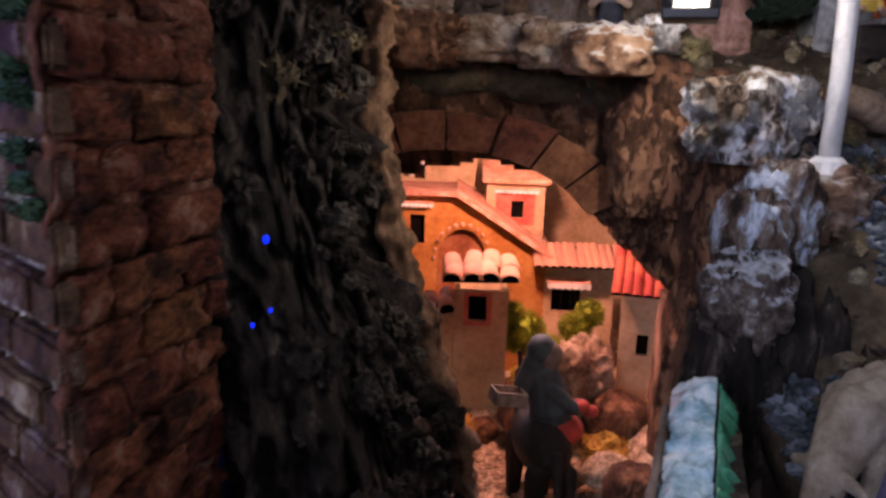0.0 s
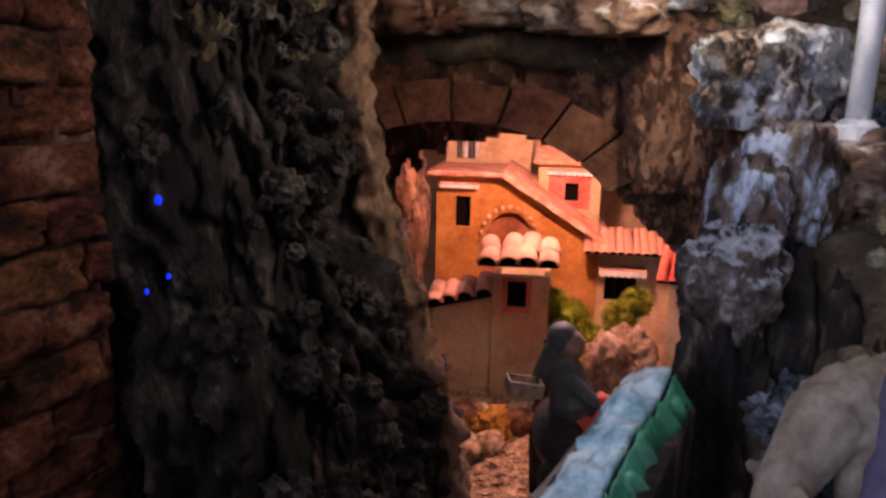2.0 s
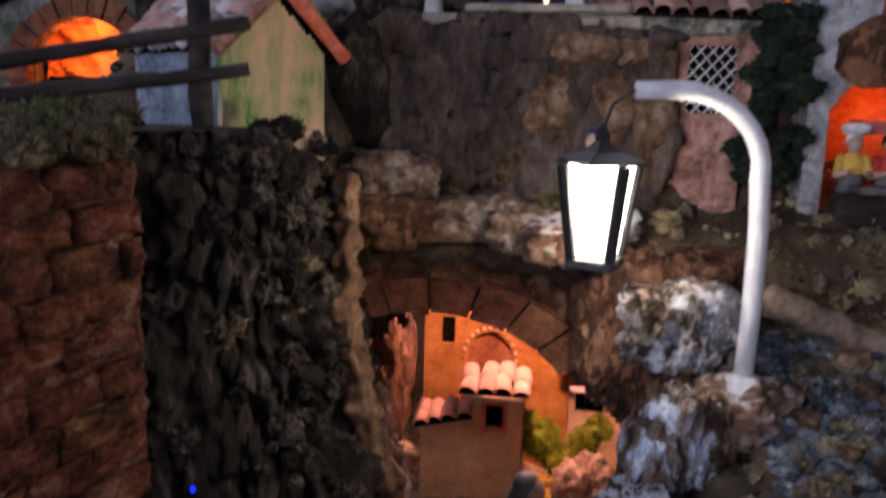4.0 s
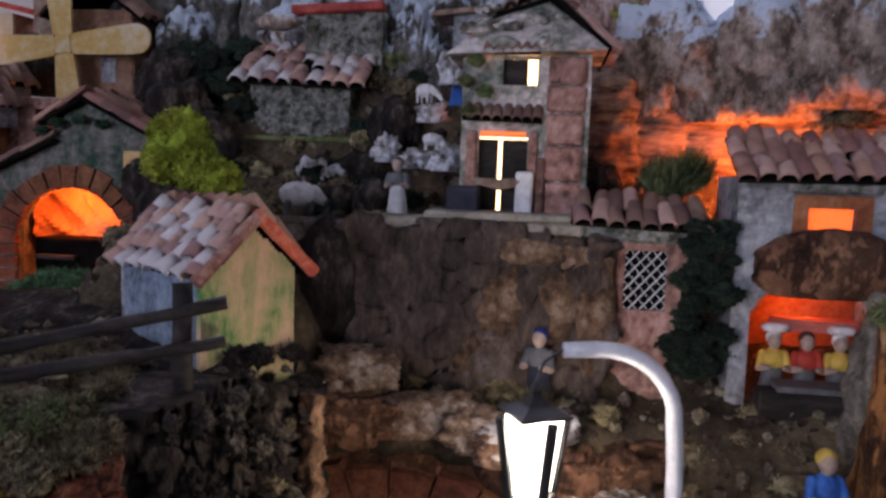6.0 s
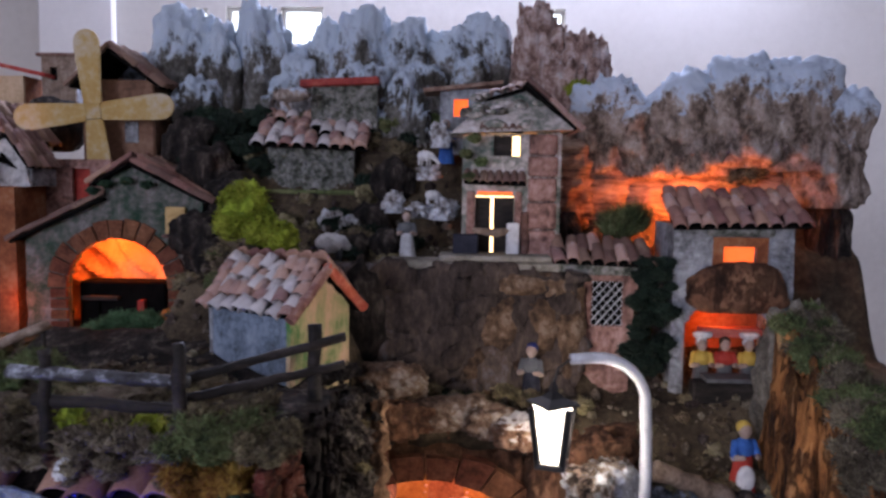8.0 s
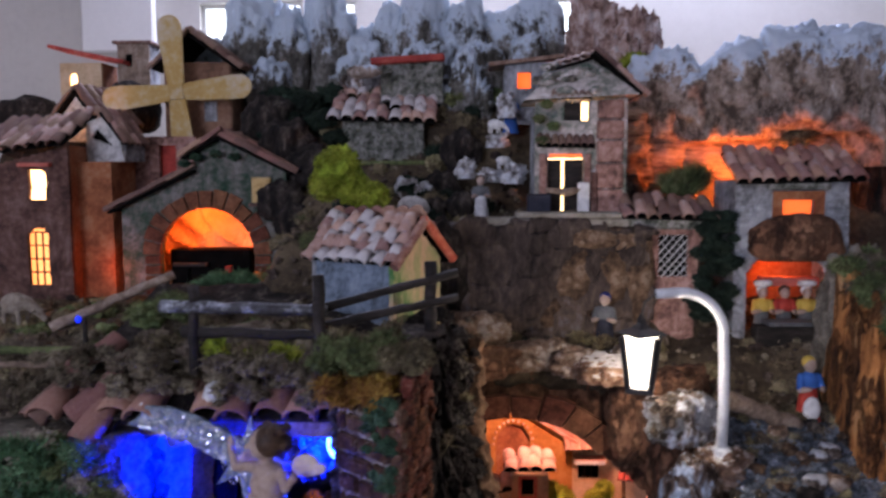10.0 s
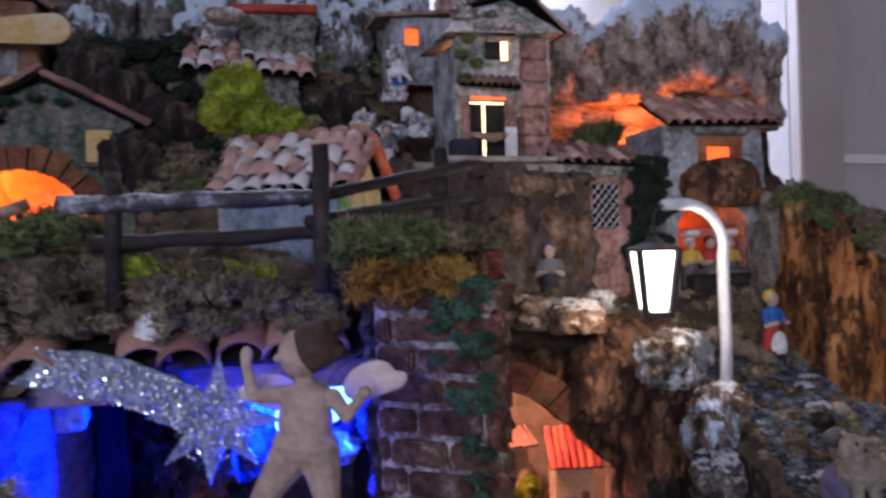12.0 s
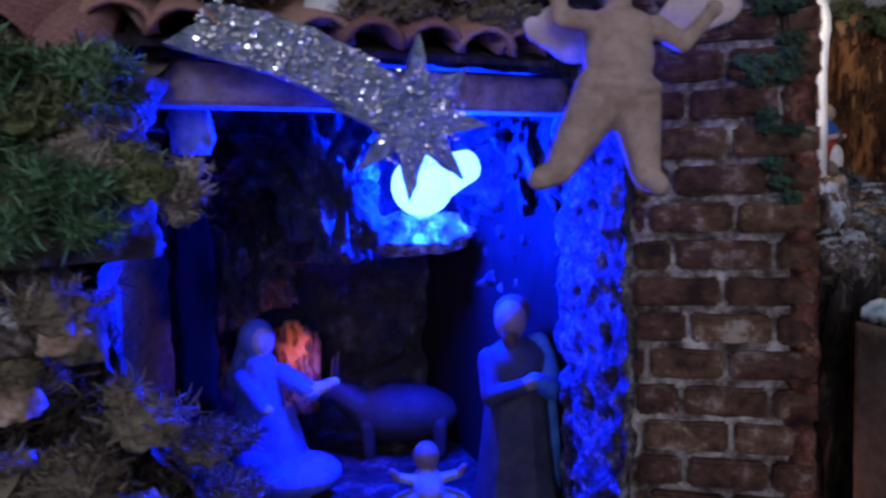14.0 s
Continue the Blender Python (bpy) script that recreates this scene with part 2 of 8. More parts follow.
M["tile"] = surf("terracotta_tile", [(0.17, 0.075, 0.055), (0.33, 0.17, 0.13), (0.5, 0.34, 0.28)], 50, 220, 0.85, 0.5, 0.001, rand=0.35,
                 top=(0.52, 0.40, 0.36), top_edge=1.25)
M["tile_snow"] = surf("whitened_tile", [(0.22, 0.09, 0.06), (0.42, 0.24, 0.19), (0.66, 0.6, 0.6)], 60, 200, 0.85, 0.5, 0.001, rand=0.3,
                      top=(0.72, 0.70, 0.71), top_edge=0.95)
M["tile_brown"] = surf("brown_tile", [(0.10, 0.055, 0.04), (0.22, 0.13, 0.10), (0.36, 0.26, 0.21)], 60, 200, 0.88, 0.5, 0.001, rand=0.3)
M["tile_white"] = surf("whitewashed_tile", [(0.3, 0.22, 0.2), (0.6, 0.57, 0.57), (0.8, 0.79, 0.8)], 60, 200, 0.85, 0.5, 0.001, rand=0.15)
# paler copy of the bark: warm rim light is put into the tan
M["bark_rim"] = surf("lit_cork_edge", [(0.0513, 0.0276, 0.0164), (0.205, 0.118, 0.0676), (0.41, 0.256, 0.154)], 40, 150, 0.92, 1.0, 0.006, stretch=(1, 1, 0.6))
M["rock_cap"] = surf("white_capped_rock", [(0.06, 0.03, 0.018), (0.2, 0.11, 0.065), (0.36, 0.24, 0.16)], 26, 110, 0.9, 1.0, 0.006, top=(0.5, 0.47, 0.45), top_edge=0.45)
M["plaster_brown"] = surf("reddish_brown_plaster", [(0.045, 0.0225, 0.018), (0.128, 0.066, 0.051), (0.217, 0.135, 0.112)], 26, 110, 0.92, 0.9, 0.004)
# darker copy of skin: the stable's dimness is put into the colour
M["skin_dark"] = surf("darkened_skin", [(0.13, 0.08, 0.06), (0.2, 0.13, 0.10)], 40, 160, 0.6, 0.2, 0.0006)
M["rock_tan"] = surf("tan_rock", [(0.06, 0.035, 0.022), (0.2, 0.13, 0.085), (0.40, 0.34, 0.29)], 26, 100, 0.9, 0.9, 0.006)
# wall_paint about a fifth darker, for the alcove wall
M["wall_grey"] = surf("darker_alcove_wall", [(0.40, 0.39, 0.375), (0.45, 0.44, 0.425), (0.48, 0.47, 0.455)], 1.2, 30, 0.9, 0.1, 0.001)
M["tile_pink"] = surf("pale_pink_tile", [(0.34, 0.15, 0.105), (0.5, 0.28, 0.21), (0.66, 0.46, 0.38)], 60, 220, 0.8, 0.4, 0.001, rand=0.15)
M["tile_red"] = surf("red_tile", [(0.35, 0.05, 0.03), (0.5, 0.09, 0.06), (0.62, 0.2, 0.14)], 50, 220, 0.8, 0.4, 0.001, rand=0.2)
M["tile_salmon"] = surf("salmon_tile", [(0.48, 0.2, 0.12), (0.62, 0.32, 0.22), (0.72, 0.46, 0.36)], 50, 220, 0.8, 0.4, 0.001, rand=0.15)
M["plaster_grey"] = surf("grey_plaster", [(0.085, 0.085, 0.088), (0.28, 0.29, 0.305), (0.47, 0.49, 0.52)], 26, 110, 0.92, 0.9, 0.004)
M["plaster_snow"] = surf("whitewashed_plaster", [(0.20, 0.19, 0.18), (0.50, 0.49, 0.47), (0.68, 0.67, 0.66)], 30, 150, 0.92, 0.6, 0.002)
M["plaster_blue"] = surf("bluish_plaster", [(0.075, 0.092, 0.11), (0.19, 0.24, 0.305), (0.31, 0.37, 0.45)], 22, 150, 0.92, 0.6, 0.002)
M["plaster_green"] = surf("mossy_plaster", [(0.0255, 0.0638, 0.0382), (0.0723, 0.0978, 0.0723), (0.162, 0.153, 0.136), (0.264, 0.251, 0.234)], 26, 110, 0.92, 0.9, 0.004)
M["plaster_tall"] = surf("crumbly_pale_plaster", [(0.07, 0.12, 0.09), (0.27, 0.27, 0.23), (0.56, 0.50, 0.46), (0.76, 0.73, 0.72)], 20, 110, 0.92, 1.0, 0.005)
M["plaster_pink"] = surf("pink_plaster", [(0.11, 0.06, 0.048), (0.32, 0.175, 0.14), (0.48, 0.31, 0.27)], 28, 110, 0.92, 0.9, 0.004)
M["plaster_yellow"] = surf("yellow_plaster", [(0.38, 0.24, 0.09), (0.58, 0.40, 0.17), (0.66, 0.48, 0.24)], 26, 150, 0.9, 0.5, 0.0015)
M["plaster_gable"] = surf("yellow_plaster_with_green_runs", [(0.07, 0.22, 0.06), (0.38, 0.38, 0.18), (0.64, 0.45, 0.28), (0.70, 0.50, 0.36)], 22, 60, 0.9, 0.5, 0.0015, stretch=(1, 1, 0.4))
M["plaster_ochre"] = surf("ochre_plaster", [(0.28, 0.11, 0.025), (0.43, 0.185, 0.045), (0.53, 0.27, 0.09)], 24, 150, 0.9, 0.4, 0.001)
M["plaster_cream"] = surf("cream_plaster", [(0.42, 0.29, 0.17), (0.58, 0.42, 0.26), (0.68, 0.52, 0.35)], 24, 150, 0.9, 0.4, 0.001)
M["plaster_rose"] = surf("rose_paint", [(0.42, 0.10, 0.08), (0.55, 0.16, 0.12), (0.64, 0.26, 0.2)], 30, 150, 0.9, 0.4, 0.001)
M["plaster_rust"] = surf("rust_plaster", [(0.187, 0.0595, 0.0255), (0.323, 0.119, 0.051), (0.408, 0.204, 0.111)], 24, 150, 0.9, 0.6, 0.002)
M["stone"] = surf("pebble_dash", [(0.04, 0.045, 0.035), (0.13, 0.135, 0.11), (0.25, 0.25, 0.225), (0.36, 0.35, 0.33)], 70, 200, 0.92, 1.0, 0.006)
M["stonewall"] = surf("dark_tufa_wall", [(0.018, 0.012, 0.010), (0.05, 0.037, 0.031), (0.10, 0.073, 0.058), (0.165, 0.155, 0.16)], 12, 110, 0.93, 0.8, 0.004, stretch=(1, 1, 0.5))
M["coping"] = surf("grey_coping", [(0.1, 0.09, 0.07), (0.24, 0.22, 0.18), (0.34, 0.32, 0.28)], 26, 150, 0.93, 0.7, 0.003)
# near-black in place of the shade inside windows and openings
M["dark"] = surf("shade_black", [(0.004, 0.0035, 0.0035), (0.010, 0.009, 0.008)], 20, 100, 0.95, 0.2, spec=0.04)
M["wood"] = surf("dark_wood", [(0.009, 0.0075, 0.007), (0.024, 0.019, 0.016), (0.055, 0.044, 0.038)], 40, 180, 0.75, 0.6, 0.0015, stretch=(0.3, 1, 1))
M["wood_pale"] = surf("peeled_wood", [(0.12, 0.085, 0.06), (0.26, 0.19, 0.14), (0.38, 0.31, 0.25)], 40, 180, 0.8, 0.6, 0.0015)
# upward faces paler: the rail's silvery highlight is put into the colour
M["wood_silver"] = surf("silvery_twig", [(0.02, 0.018, 0.018), (0.06, 0.06, 0.065), (0.42, 0.45, 0.5)], 30, 110, 0.6, 0.6, 0.0015, top=(0.45, 0.47, 0.52), top_edge=1.15)
M["wood_red"] = surf("red_painted_wood", [(0.2, 0.02, 0.015), (0.33, 0.04, 0.03), (0.42, 0.09, 0.06)], 40, 180, 0.6, 0.4, 0.001)
M["river_board"] = surf("greyish_brown_card", [(0.10, 0.078, 0.066), (0.17, 0.135, 0.118), (0.23, 0.19, 0.17)], 22, 120, 0.85, 0.4, 0.001)
M["wood_board"] = surf("brown_board", [(0.03, 0.024, 0.02), (0.055, 0.045, 0.038), (0.085, 0.07, 0.06)], 8, 80, 0.7, 0.3, 0.001, stretch=(1, 1, 0.2))
# board darkened to near-black: dimness beside the bulb is in the colour
M["board_dark"] = surf("unlit_black_board", [(0.003, 0.003, 0.003), (0.007, 0.006, 0.006), (0.013, 0.011, 0.011)], 8, 80, 0.8, 0.3, 0.001, stretch=(1, 1, 0.2), spec=0.08)
M["mill"] = surf("yellowed_mill_blade", [(0.40, 0.23, 0.05), (0.48, 0.34, 0.13), (0.54, 0.47, 0.34)], 14, 90, 0.8, 0.4, 0.001)
M["mill_body"] = surf("brown_mill_wall", [(0.12, 0.065, 0.04), (0.22, 0.12, 0.075), (0.3, 0.18, 0.12)], 20, 120, 0.9, 0.5, 0.002)
M["post_white"] = surf("white_enamel", [(0.55, 0.56, 0.57), (0.68, 0.69, 0.70), (0.76, 0.77, 0.78)], 40, 200, 0.35, 0.15, 0.0005, spec=0.5)
M["black_metal"] = surf("black_metal", [(0.012, 0.012, 0.012), (0.025, 0.024, 0.024)], 40, 200, 0.4, 0.1, 0.0005, spec=0.5)
M["lantern_glass"] = surf("lit_frosted_glass", [(0.9, 0.88, 0.84), (0.95, 0.93, 0.9)], 40, 200, 0.5, 0, emit=(1.0, 0.86, 0.72), watts=6.0)
M["blue_glass"] = surf("lit_blue_bulb", [(0.1, 0.5, 0.9), (0.2, 0.6, 1.0)], 40, 200, 0.3, 0, emit=(0.34, 0.92, 1.0), watts=2.4)
# glow of one string light, and of added beads for light leaks
M["blue_led"] = surf("glowing_blue_bead", [(0.02, 0.05, 0.9), (0.05, 0.1, 1.0)], 40, 200, 0.3, 0, emit=(0.0, 0.02, 1.0), watts=1.2)
M["tiny_glow"] = surf("lit_grain_bulb", [(0.9, 0.6, 0.3), (1.0, 0.7, 0.4)], 40, 200, 0.3, 0, emit=(1.0, 0.42, 0.16), watts=6.0)
M["paper_orange"] = surf("lit_orange_paper", [(0.8, 0.2, 0.05), (0.85, 0.26, 0.08)], 60, 200, 0.8, 0.3, emit=(1.0, 0.13, 0.02), watts=1.3)
M["paper_yellow"] = surf("lit_yellow_paper", [(0.9, 0.6, 0.3), (0.95, 0.7, 0.4)], 60, 200, 0.8, 0.3, emit=(1.0, 0.66, 0.34), watts=4.0)
M["paper_amber"] = surf("lit_amber_paper", [(0.9, 0.5, 0.2), (0.95, 0.6, 0.3)], 60, 200, 0.8, 0.3, emit=(1.0, 0.56, 0.26), watts=5.0)
M["paper_low"] = surf("dim_amber_paper", [(0.9, 0.5, 0.2), (0.95, 0.6, 0.3)], 60, 200, 0.8, 0.3, emit=(1.0, 0.36, 0.10), watts=2.0)
M["paper_shade"] = surf("orange_tissue_paper", [(0.75, 0.30, 0.10), (0.88, 0.44, 0.18), (0.92, 0.54, 0.26)], 14, 60, 0.8, 0.5, 0.006)
M["foil"] = surf("silver_glitter_foil", [(0.14, 0.18, 0.23), (0.26, 0.32, 0.39), (0.48, 0.55, 0.63)], 120, 520, 0.38, 1.0, 0.003, metal=0.45, spec=0.6)
M["glitter"] = surf("silver_glitter", [(0.8, 0.83, 0.88), (0.9, 0.92, 0.95)], 60, 700, 0.22, 0.0, metal=0.6, spec=0.6)
M["water"] = surf("painted_water", [(0.16, 0.33, 0.42), (0.42, 0.62, 0.74), (0.7, 0.8, 0.86)], 50, 130, 0.12, 0.7, 0.003, spec=0.6)
M["water_green"] = surf("green_painted_water", [(0.02, 0.16, 0.09), (0.05, 0.26, 0.16), (0.12, 0.4, 0.28)], 50, 130, 0.15, 0.6, 0.002, spec=0.6)
M["wall_paint"] = surf("room_wall_paint", [(0.52, 0.50, 0.465), (0.57, 0.55, 0.51), (0.60, 0.58, 0.54)], 1.2, 30, 0.9, 0.1, 0.001)
M["pilaster"] = surf("pilaster_paint", [(0.36, 0.33, 0.30), (0.42, 0.39, 0.36)], 2, 40, 0.6, 0.1, 0.001)
M["white_paint"] = surf("white_gloss_paint", [(0.72, 0.71, 0.69), (0.78, 0.77, 0.75)], 2, 60, 0.5, 0.1, 0.001)
M["floor_tile"] = surf("room_floor", [(0.25, 0.2, 0.16), (0.34, 0.28, 0.22)], 3, 40, 0.5, 0.1, 0.001)
M["pane"] = surf("bright_window_pane", [(0.9, 0.93, 1.0), (0.95, 0.97, 1.0)], 2, 20, 0.4, 0, emit=(0.8, 0.9, 1.0), watts=3.0)
M["skin"] = surf("painted_skin", [(0.30, 0.215, 0.17), (0.40, 0.295, 0.24), (0.46, 0.355, 0.30)], 40, 160, 0.6, 0.2, 0.0006)
M["cloth_white"] = surf("white_painted_cloth", [(0.5, 0.5, 0.5), (0.68, 0.68, 0.68), (0.76, 0.76, 0.76)], 50, 160, 0.8, 0.3, 0.001)
M["cloth_blue"] = surf("blue_painted_cloth", [(0.02, 0.08, 0.3), (0.05, 0.16, 0.5)], 50, 160, 0.7, 0.3, 0.001)
M["cloth_navy"] = surf("navy_painted_cloth", [(0.012, 0.02, 0.10), (0.03, 0.045, 0.19)], 50, 160, 0.7, 0.3, 0.001)
# cloth greyed and darkened in place of the low light on the infant
M["cloth_infant"] = surf("dimmed_infant_cloth", [(0.16, 0.17, 0.20), (0.28, 0.29, 0.33)], 50, 160, 0.8, 0.3, 0.001)
# the bulb's blue light is put into this cloth's colour
M["cloth_bulb_blue"] = surf("bulb_blue_cloth", [(0.056, 0.091, 0.294), (0.112, 0.161, 0.406)], 50, 160, 0.8, 0.3, 0.001)
M["cloth_red"] = surf("red_painted_cloth", [(0.3, 0.03, 0.02), (0.5, 0.06, 0.04)], 50, 160, 0.7, 0.3, 0.001)
M["cloth_yellow"] = surf("yellow_painted_cloth", [(0.5, 0.33, 0.05), (0.65, 0.46, 0.1)], 50, 160, 0.7, 0.3, 0.001)
M["cloth_dark"] = surf("dark_painted_cloth", [(0.012, 0.013, 0.022), (0.035, 0.037, 0.055)], 50, 160, 0.7, 0.3, 0.001)
M["cloth_grey"] = surf("grey_painted_cloth", [(0.07, 0.075, 0.08), (0.15, 0.155, 0.16)], 50, 160, 0.6, 0.3, 0.001)
M["cloth_slate"] = surf("slate_painted_cloth", [(0.028, 0.034, 0.033), (0.06, 0.068, 0.066)], 50, 160, 0.6, 0.3, 0.001)
M["cloth_violet"] = surf("violet_painted_cloth", [(0.09, 0.075, 0.143), (0.165, 0.143, 0.232)], 50, 160, 0.7, 0.3, 0.001)
M["hair"] = surf("brown_painted_hair", [(0.03, 0.018, 0.012), (0.09, 0.05, 0.03)], 60, 200, 0.6, 0.4, 0.001)
M["fleece"] = surf("cream_fleece", [(0.173, 0.137, 0.101), (0.259, 0.216, 0.166), (0.36, 0.317, 0.259)], 60, 200, 0.85, 0.6, 0.002)
M["donkey"] = surf("dark_donkey_coat", [(0.012, 0.01, 0.009), (0.03, 0.024, 0.02)], 50, 160, 0.7, 0.3, 0.001)
M["wing"] = surf("painted_wing", [(0.5, 0.4, 0.38), (0.62, 0.5, 0.46), (0.72, 0.66, 0.62)], 50, 160, 0.7, 0.4, 0.001)


# ---- building helpers ----
def finish(name, bm, mats, parent=None, label="", smooth=False, m=None):
    me = bpy.data.meshes.new(name)
    bmesh.ops.recalc_face_normals(bm, faces=bm.faces)
    bm.to_mesh(me)
    bm.free()
    for k in (mats if isinstance(mats, (list, tuple)) else [mats]):
        me.materials.append(M[k])
    if smooth:
        me.shade_smooth()
    ob = new(name, me)
    if parent is not None:
        ob.parent = parent
    if m is not None:
        ob.matrix_basis = m
    if label:
        ob["label"] = label
    return ob


def part(name, bm, mat, parent, label="", smooth=False, m=None):
    return finish(name, bm, mat, parent, label, smooth, m)


def thing(name, m, label, category, group=""):
    ob = new(name)
    ob.empty_display_size = 0.02
    ob.matrix_basis = m
    return tagged(ob, label, category, group)


def structure(ob, label=""):
    return tagged(ob, label=label, kind="structure")


def box(bm, x0, x1, y0, y1, z0, z1):
    v = [bm.verts.new((x, y, z)) for x in (x0, x1) for y in (y0, y1) for z in (z0, z1)]
    for f in ((0, 1, 3, 2), (4, 6, 7, 5), (0, 4, 5, 1), (2, 3, 7, 6), (0, 2, 6, 4), (1, 5, 7, 3)):
        bm.faces.new([v[i] for i in f])
    return v


def rbox(x0, x1, y0, y1, z0, z1, r=0.001):
    """A box with softened edges, as a bmesh of its own."""
    bm = bmesh.new()
    box(bm, x0, x1, y0, y1, z0, z1)
    bmesh.ops.bevel(bm, geom=bm.edges[:], offset=r, segments=1, affect="EDGES", profile=0.5)
    return bm


def plate(outline, holes=(), thick=0.006):
    """A standing slab in the x-z plane with openings cut through it; its front is at y = 0."""
    bm = bmesh.new()
    for loop in (outline, *holes):
        vs = [bm.verts.new((x, 0, z)) for x, z in loop]
        for a, b in zip(vs, vs[1:] + vs[:1]):
            bm.edges.new((a, b))
    bmesh.ops.triangle_fill(bm, use_beauty=True, edges=bm.edges[:])
    ex = bmesh.ops.extrude_face_region(bm, geom=bm.faces[:])
    bmesh.ops.translate(bm, verts=[g for g in ex["geom"] if isinstance(g, bmesh.types.BMVert)], vec=(0, thick, 0))
    return bm


def inside(loop, x, z):
    hit = False
    for (xa, za), (xb, zb) in zip(loop, loop[1:] + loop[:1]):
        if (za > z) != (zb > z) and x < xa + (z - za) * (xb - xa) / (zb - za):
            hit = not hit
    return hit


def crumbly(outline, holes=(), thick=0.006, amp=0.003, f=120.0, seed=0.0, per=0.0032):
    """A standing slab like plate(), with a lumpy plastered or pebbly front."""
    def line(k):
        marks = sorted({round(p[k], 4) for loop in (outline, *holes) for p in loop})
        out = [marks[0]]
        for v in marks[1:]:
            if v - out[-1] < 0.0008:
                continue
            n = max(1, round((v - out[-1]) / per))
            out += [out[-1] + (v - out[-1]) * (i + 1) / n for i in range(n)]
        return out

    def front(x, z):
        p = Vector((x, 0, z))
        k = amp * knob(p, f, seed) + 0.5 * amp * knob(p, f * 2.3, seed + 4) + 0.9 * amp * fractal(p, f * 0.25, seed, 3)
        return Vector((x, -k, z))
    return sheet(front, line(0), line(1), lambda x, z: inside(list(outline), x, z) and not any(inside(list(h), x, z) for h in holes), (0, thick, 0))


def rect(x0, x1, z0, z1):
    return [(x0, z0), (x1, z0), (x1, z1), (x0, z1)]


def arch_loop(x0, x1, z0, zs, n=12, rise=None):
    """An opening with an arched head that springs at zs."""
    r, c = (x1 - x0) / 2, (x0 + x1) / 2
    h = r if rise is None else rise
    return [(x0, z0), (x1, z0)] + [(c + r * math.cos(math.pi * i / n), zs + h * math.sin(math.pi * i / n)) for i in range(n + 1)]


def tube(bm, pts, radii, seg=8, wob=0.0, seed=0.0, cap=True):
    """A limb or pole through the points."""
    rings = []
    for i, p in enumerate(pts):
        p = Vector(p)
        d = (Vector(pts[min(i + 1, len(pts) - 1)]) - Vector(pts[max(i - 1, 0)])).normalized()
        a = d.orthogonal().normalized() if not rings else (prev - d * prev.dot(d)).normalized()
        prev = a
        b = d.cross(a)
        r = radii[i] if isinstance(radii, (list, tuple)) else radii
        ring = []
        for k in range(seg):
            t = 2 * math.pi * k / seg
            q = a * math.cos(t) + b * math.sin(t)
            rr = r * (1 + wob * noise.noise(Vector((p.x * 60 + q.x * 2 + seed, p.y * 60 + q.y * 2, p.z * 60 + q.z * 2))))
            ring.append(bm.verts.new(p + q * rr))
        rings.append(ring)
    for r0, r1 in zip(rings, rings[1:]):
        for k in range(seg):
            bm.faces.new((r0[k], r0[(k + 1) % seg], r1[(k + 1) % seg], r1[k]))
    if cap:
        bm.faces.new(rings[0][::-1])
        bm.faces.new(rings[-1])


def blob(bm, c, r, mat=0, sub=2, rot=None):
    """An ellipsoid."""
    n0 = len(bm.faces)
    res = bmesh.ops.create_icosphere(bm, subdivisions=sub, radius=1.0)
    mm = Matrix.Translation(c) @ (rot or Matrix()) @ Matrix.Diagonal((*((r, r, r) if isinstance(r, (int, float)) else r), 1))
    bmesh.ops.transform(bm, matrix=mm, verts=res["verts"])
    bm.faces.ensure_lookup_table()
    for f in bm.faces[n0:]:
        f.material_index = mat
        f.smooth = True


def limb(bm, a, b, r0, r1, mat=0, seg=8):
    """A tapered limb with rounded ends."""
    n0 = len(bm.faces)
    a, b = Vector(a), Vector(b)
    d = (b - a).normalized()
    pts = [a - d * r0 * 0.9, a - d * r0 * 0.5, a, a.lerp(b, 0.5), b, b + d * r1 * 0.5, b + d * r1 * 0.9]
    tube(bm, pts, [r0 * 0.4, r0 * 0.85, r0, (r0 + r1) / 2, r1, r1 * 0.85, r1 * 0.4], seg)
    bm.faces.ensure_lookup_table()
    for f in bm.faces[n0:]:
        f.material_index = mat
        f.smooth = True


def fractal(p, freq, seed=0.0, octs=4):
    return noise.fractal(Vector((p[0] * freq + seed, p[1] * freq - seed * 0.7, p[2] * freq + seed * 0.3)), 0.9, 2.1, octs)


def rock_mesh(size, seed, sub=4, rough=0.4, freq=1.3, flat=0.0):
    bm = bmesh.new()
    bmesh.ops.create_icosphere(bm, subdivisions=sub, radius=1.0)
    for v in bm.verts:
        p = v.co.copy()
        ridge = abs(noise.noise(Vector((p.x * freq * 2.2 + seed, p.y * freq * 2.2, p.z * freq * 1.1 - seed))))
        crack = abs(noise.noise(Vector((p.x * freq * 5 - seed, p.y * freq * 5, p.z * freq * 2.2))))
        k = 1 + rough * 0.62 * fractal(p, freq, seed, 5) + rough * 0.5 * (0.25 - ridge) - rough * 0.35 * (0.25 - min(crack, 0.25))
        v.co = Vector((p.x * k * size[0], p.y * k * size[1], max(p.z * k, -0.8 + flat) * size[2]))
    return bm


def knob(p, f, seed=0.0):
    """Rounded lumps with sharp clefts between them, from -0.5 to 0.5."""
    return 0.5 - noise.voronoi(Vector((p[0] * f + seed, p[1] * f - seed * 0.6, p[2] * f + seed * 0.4)))[0][0]


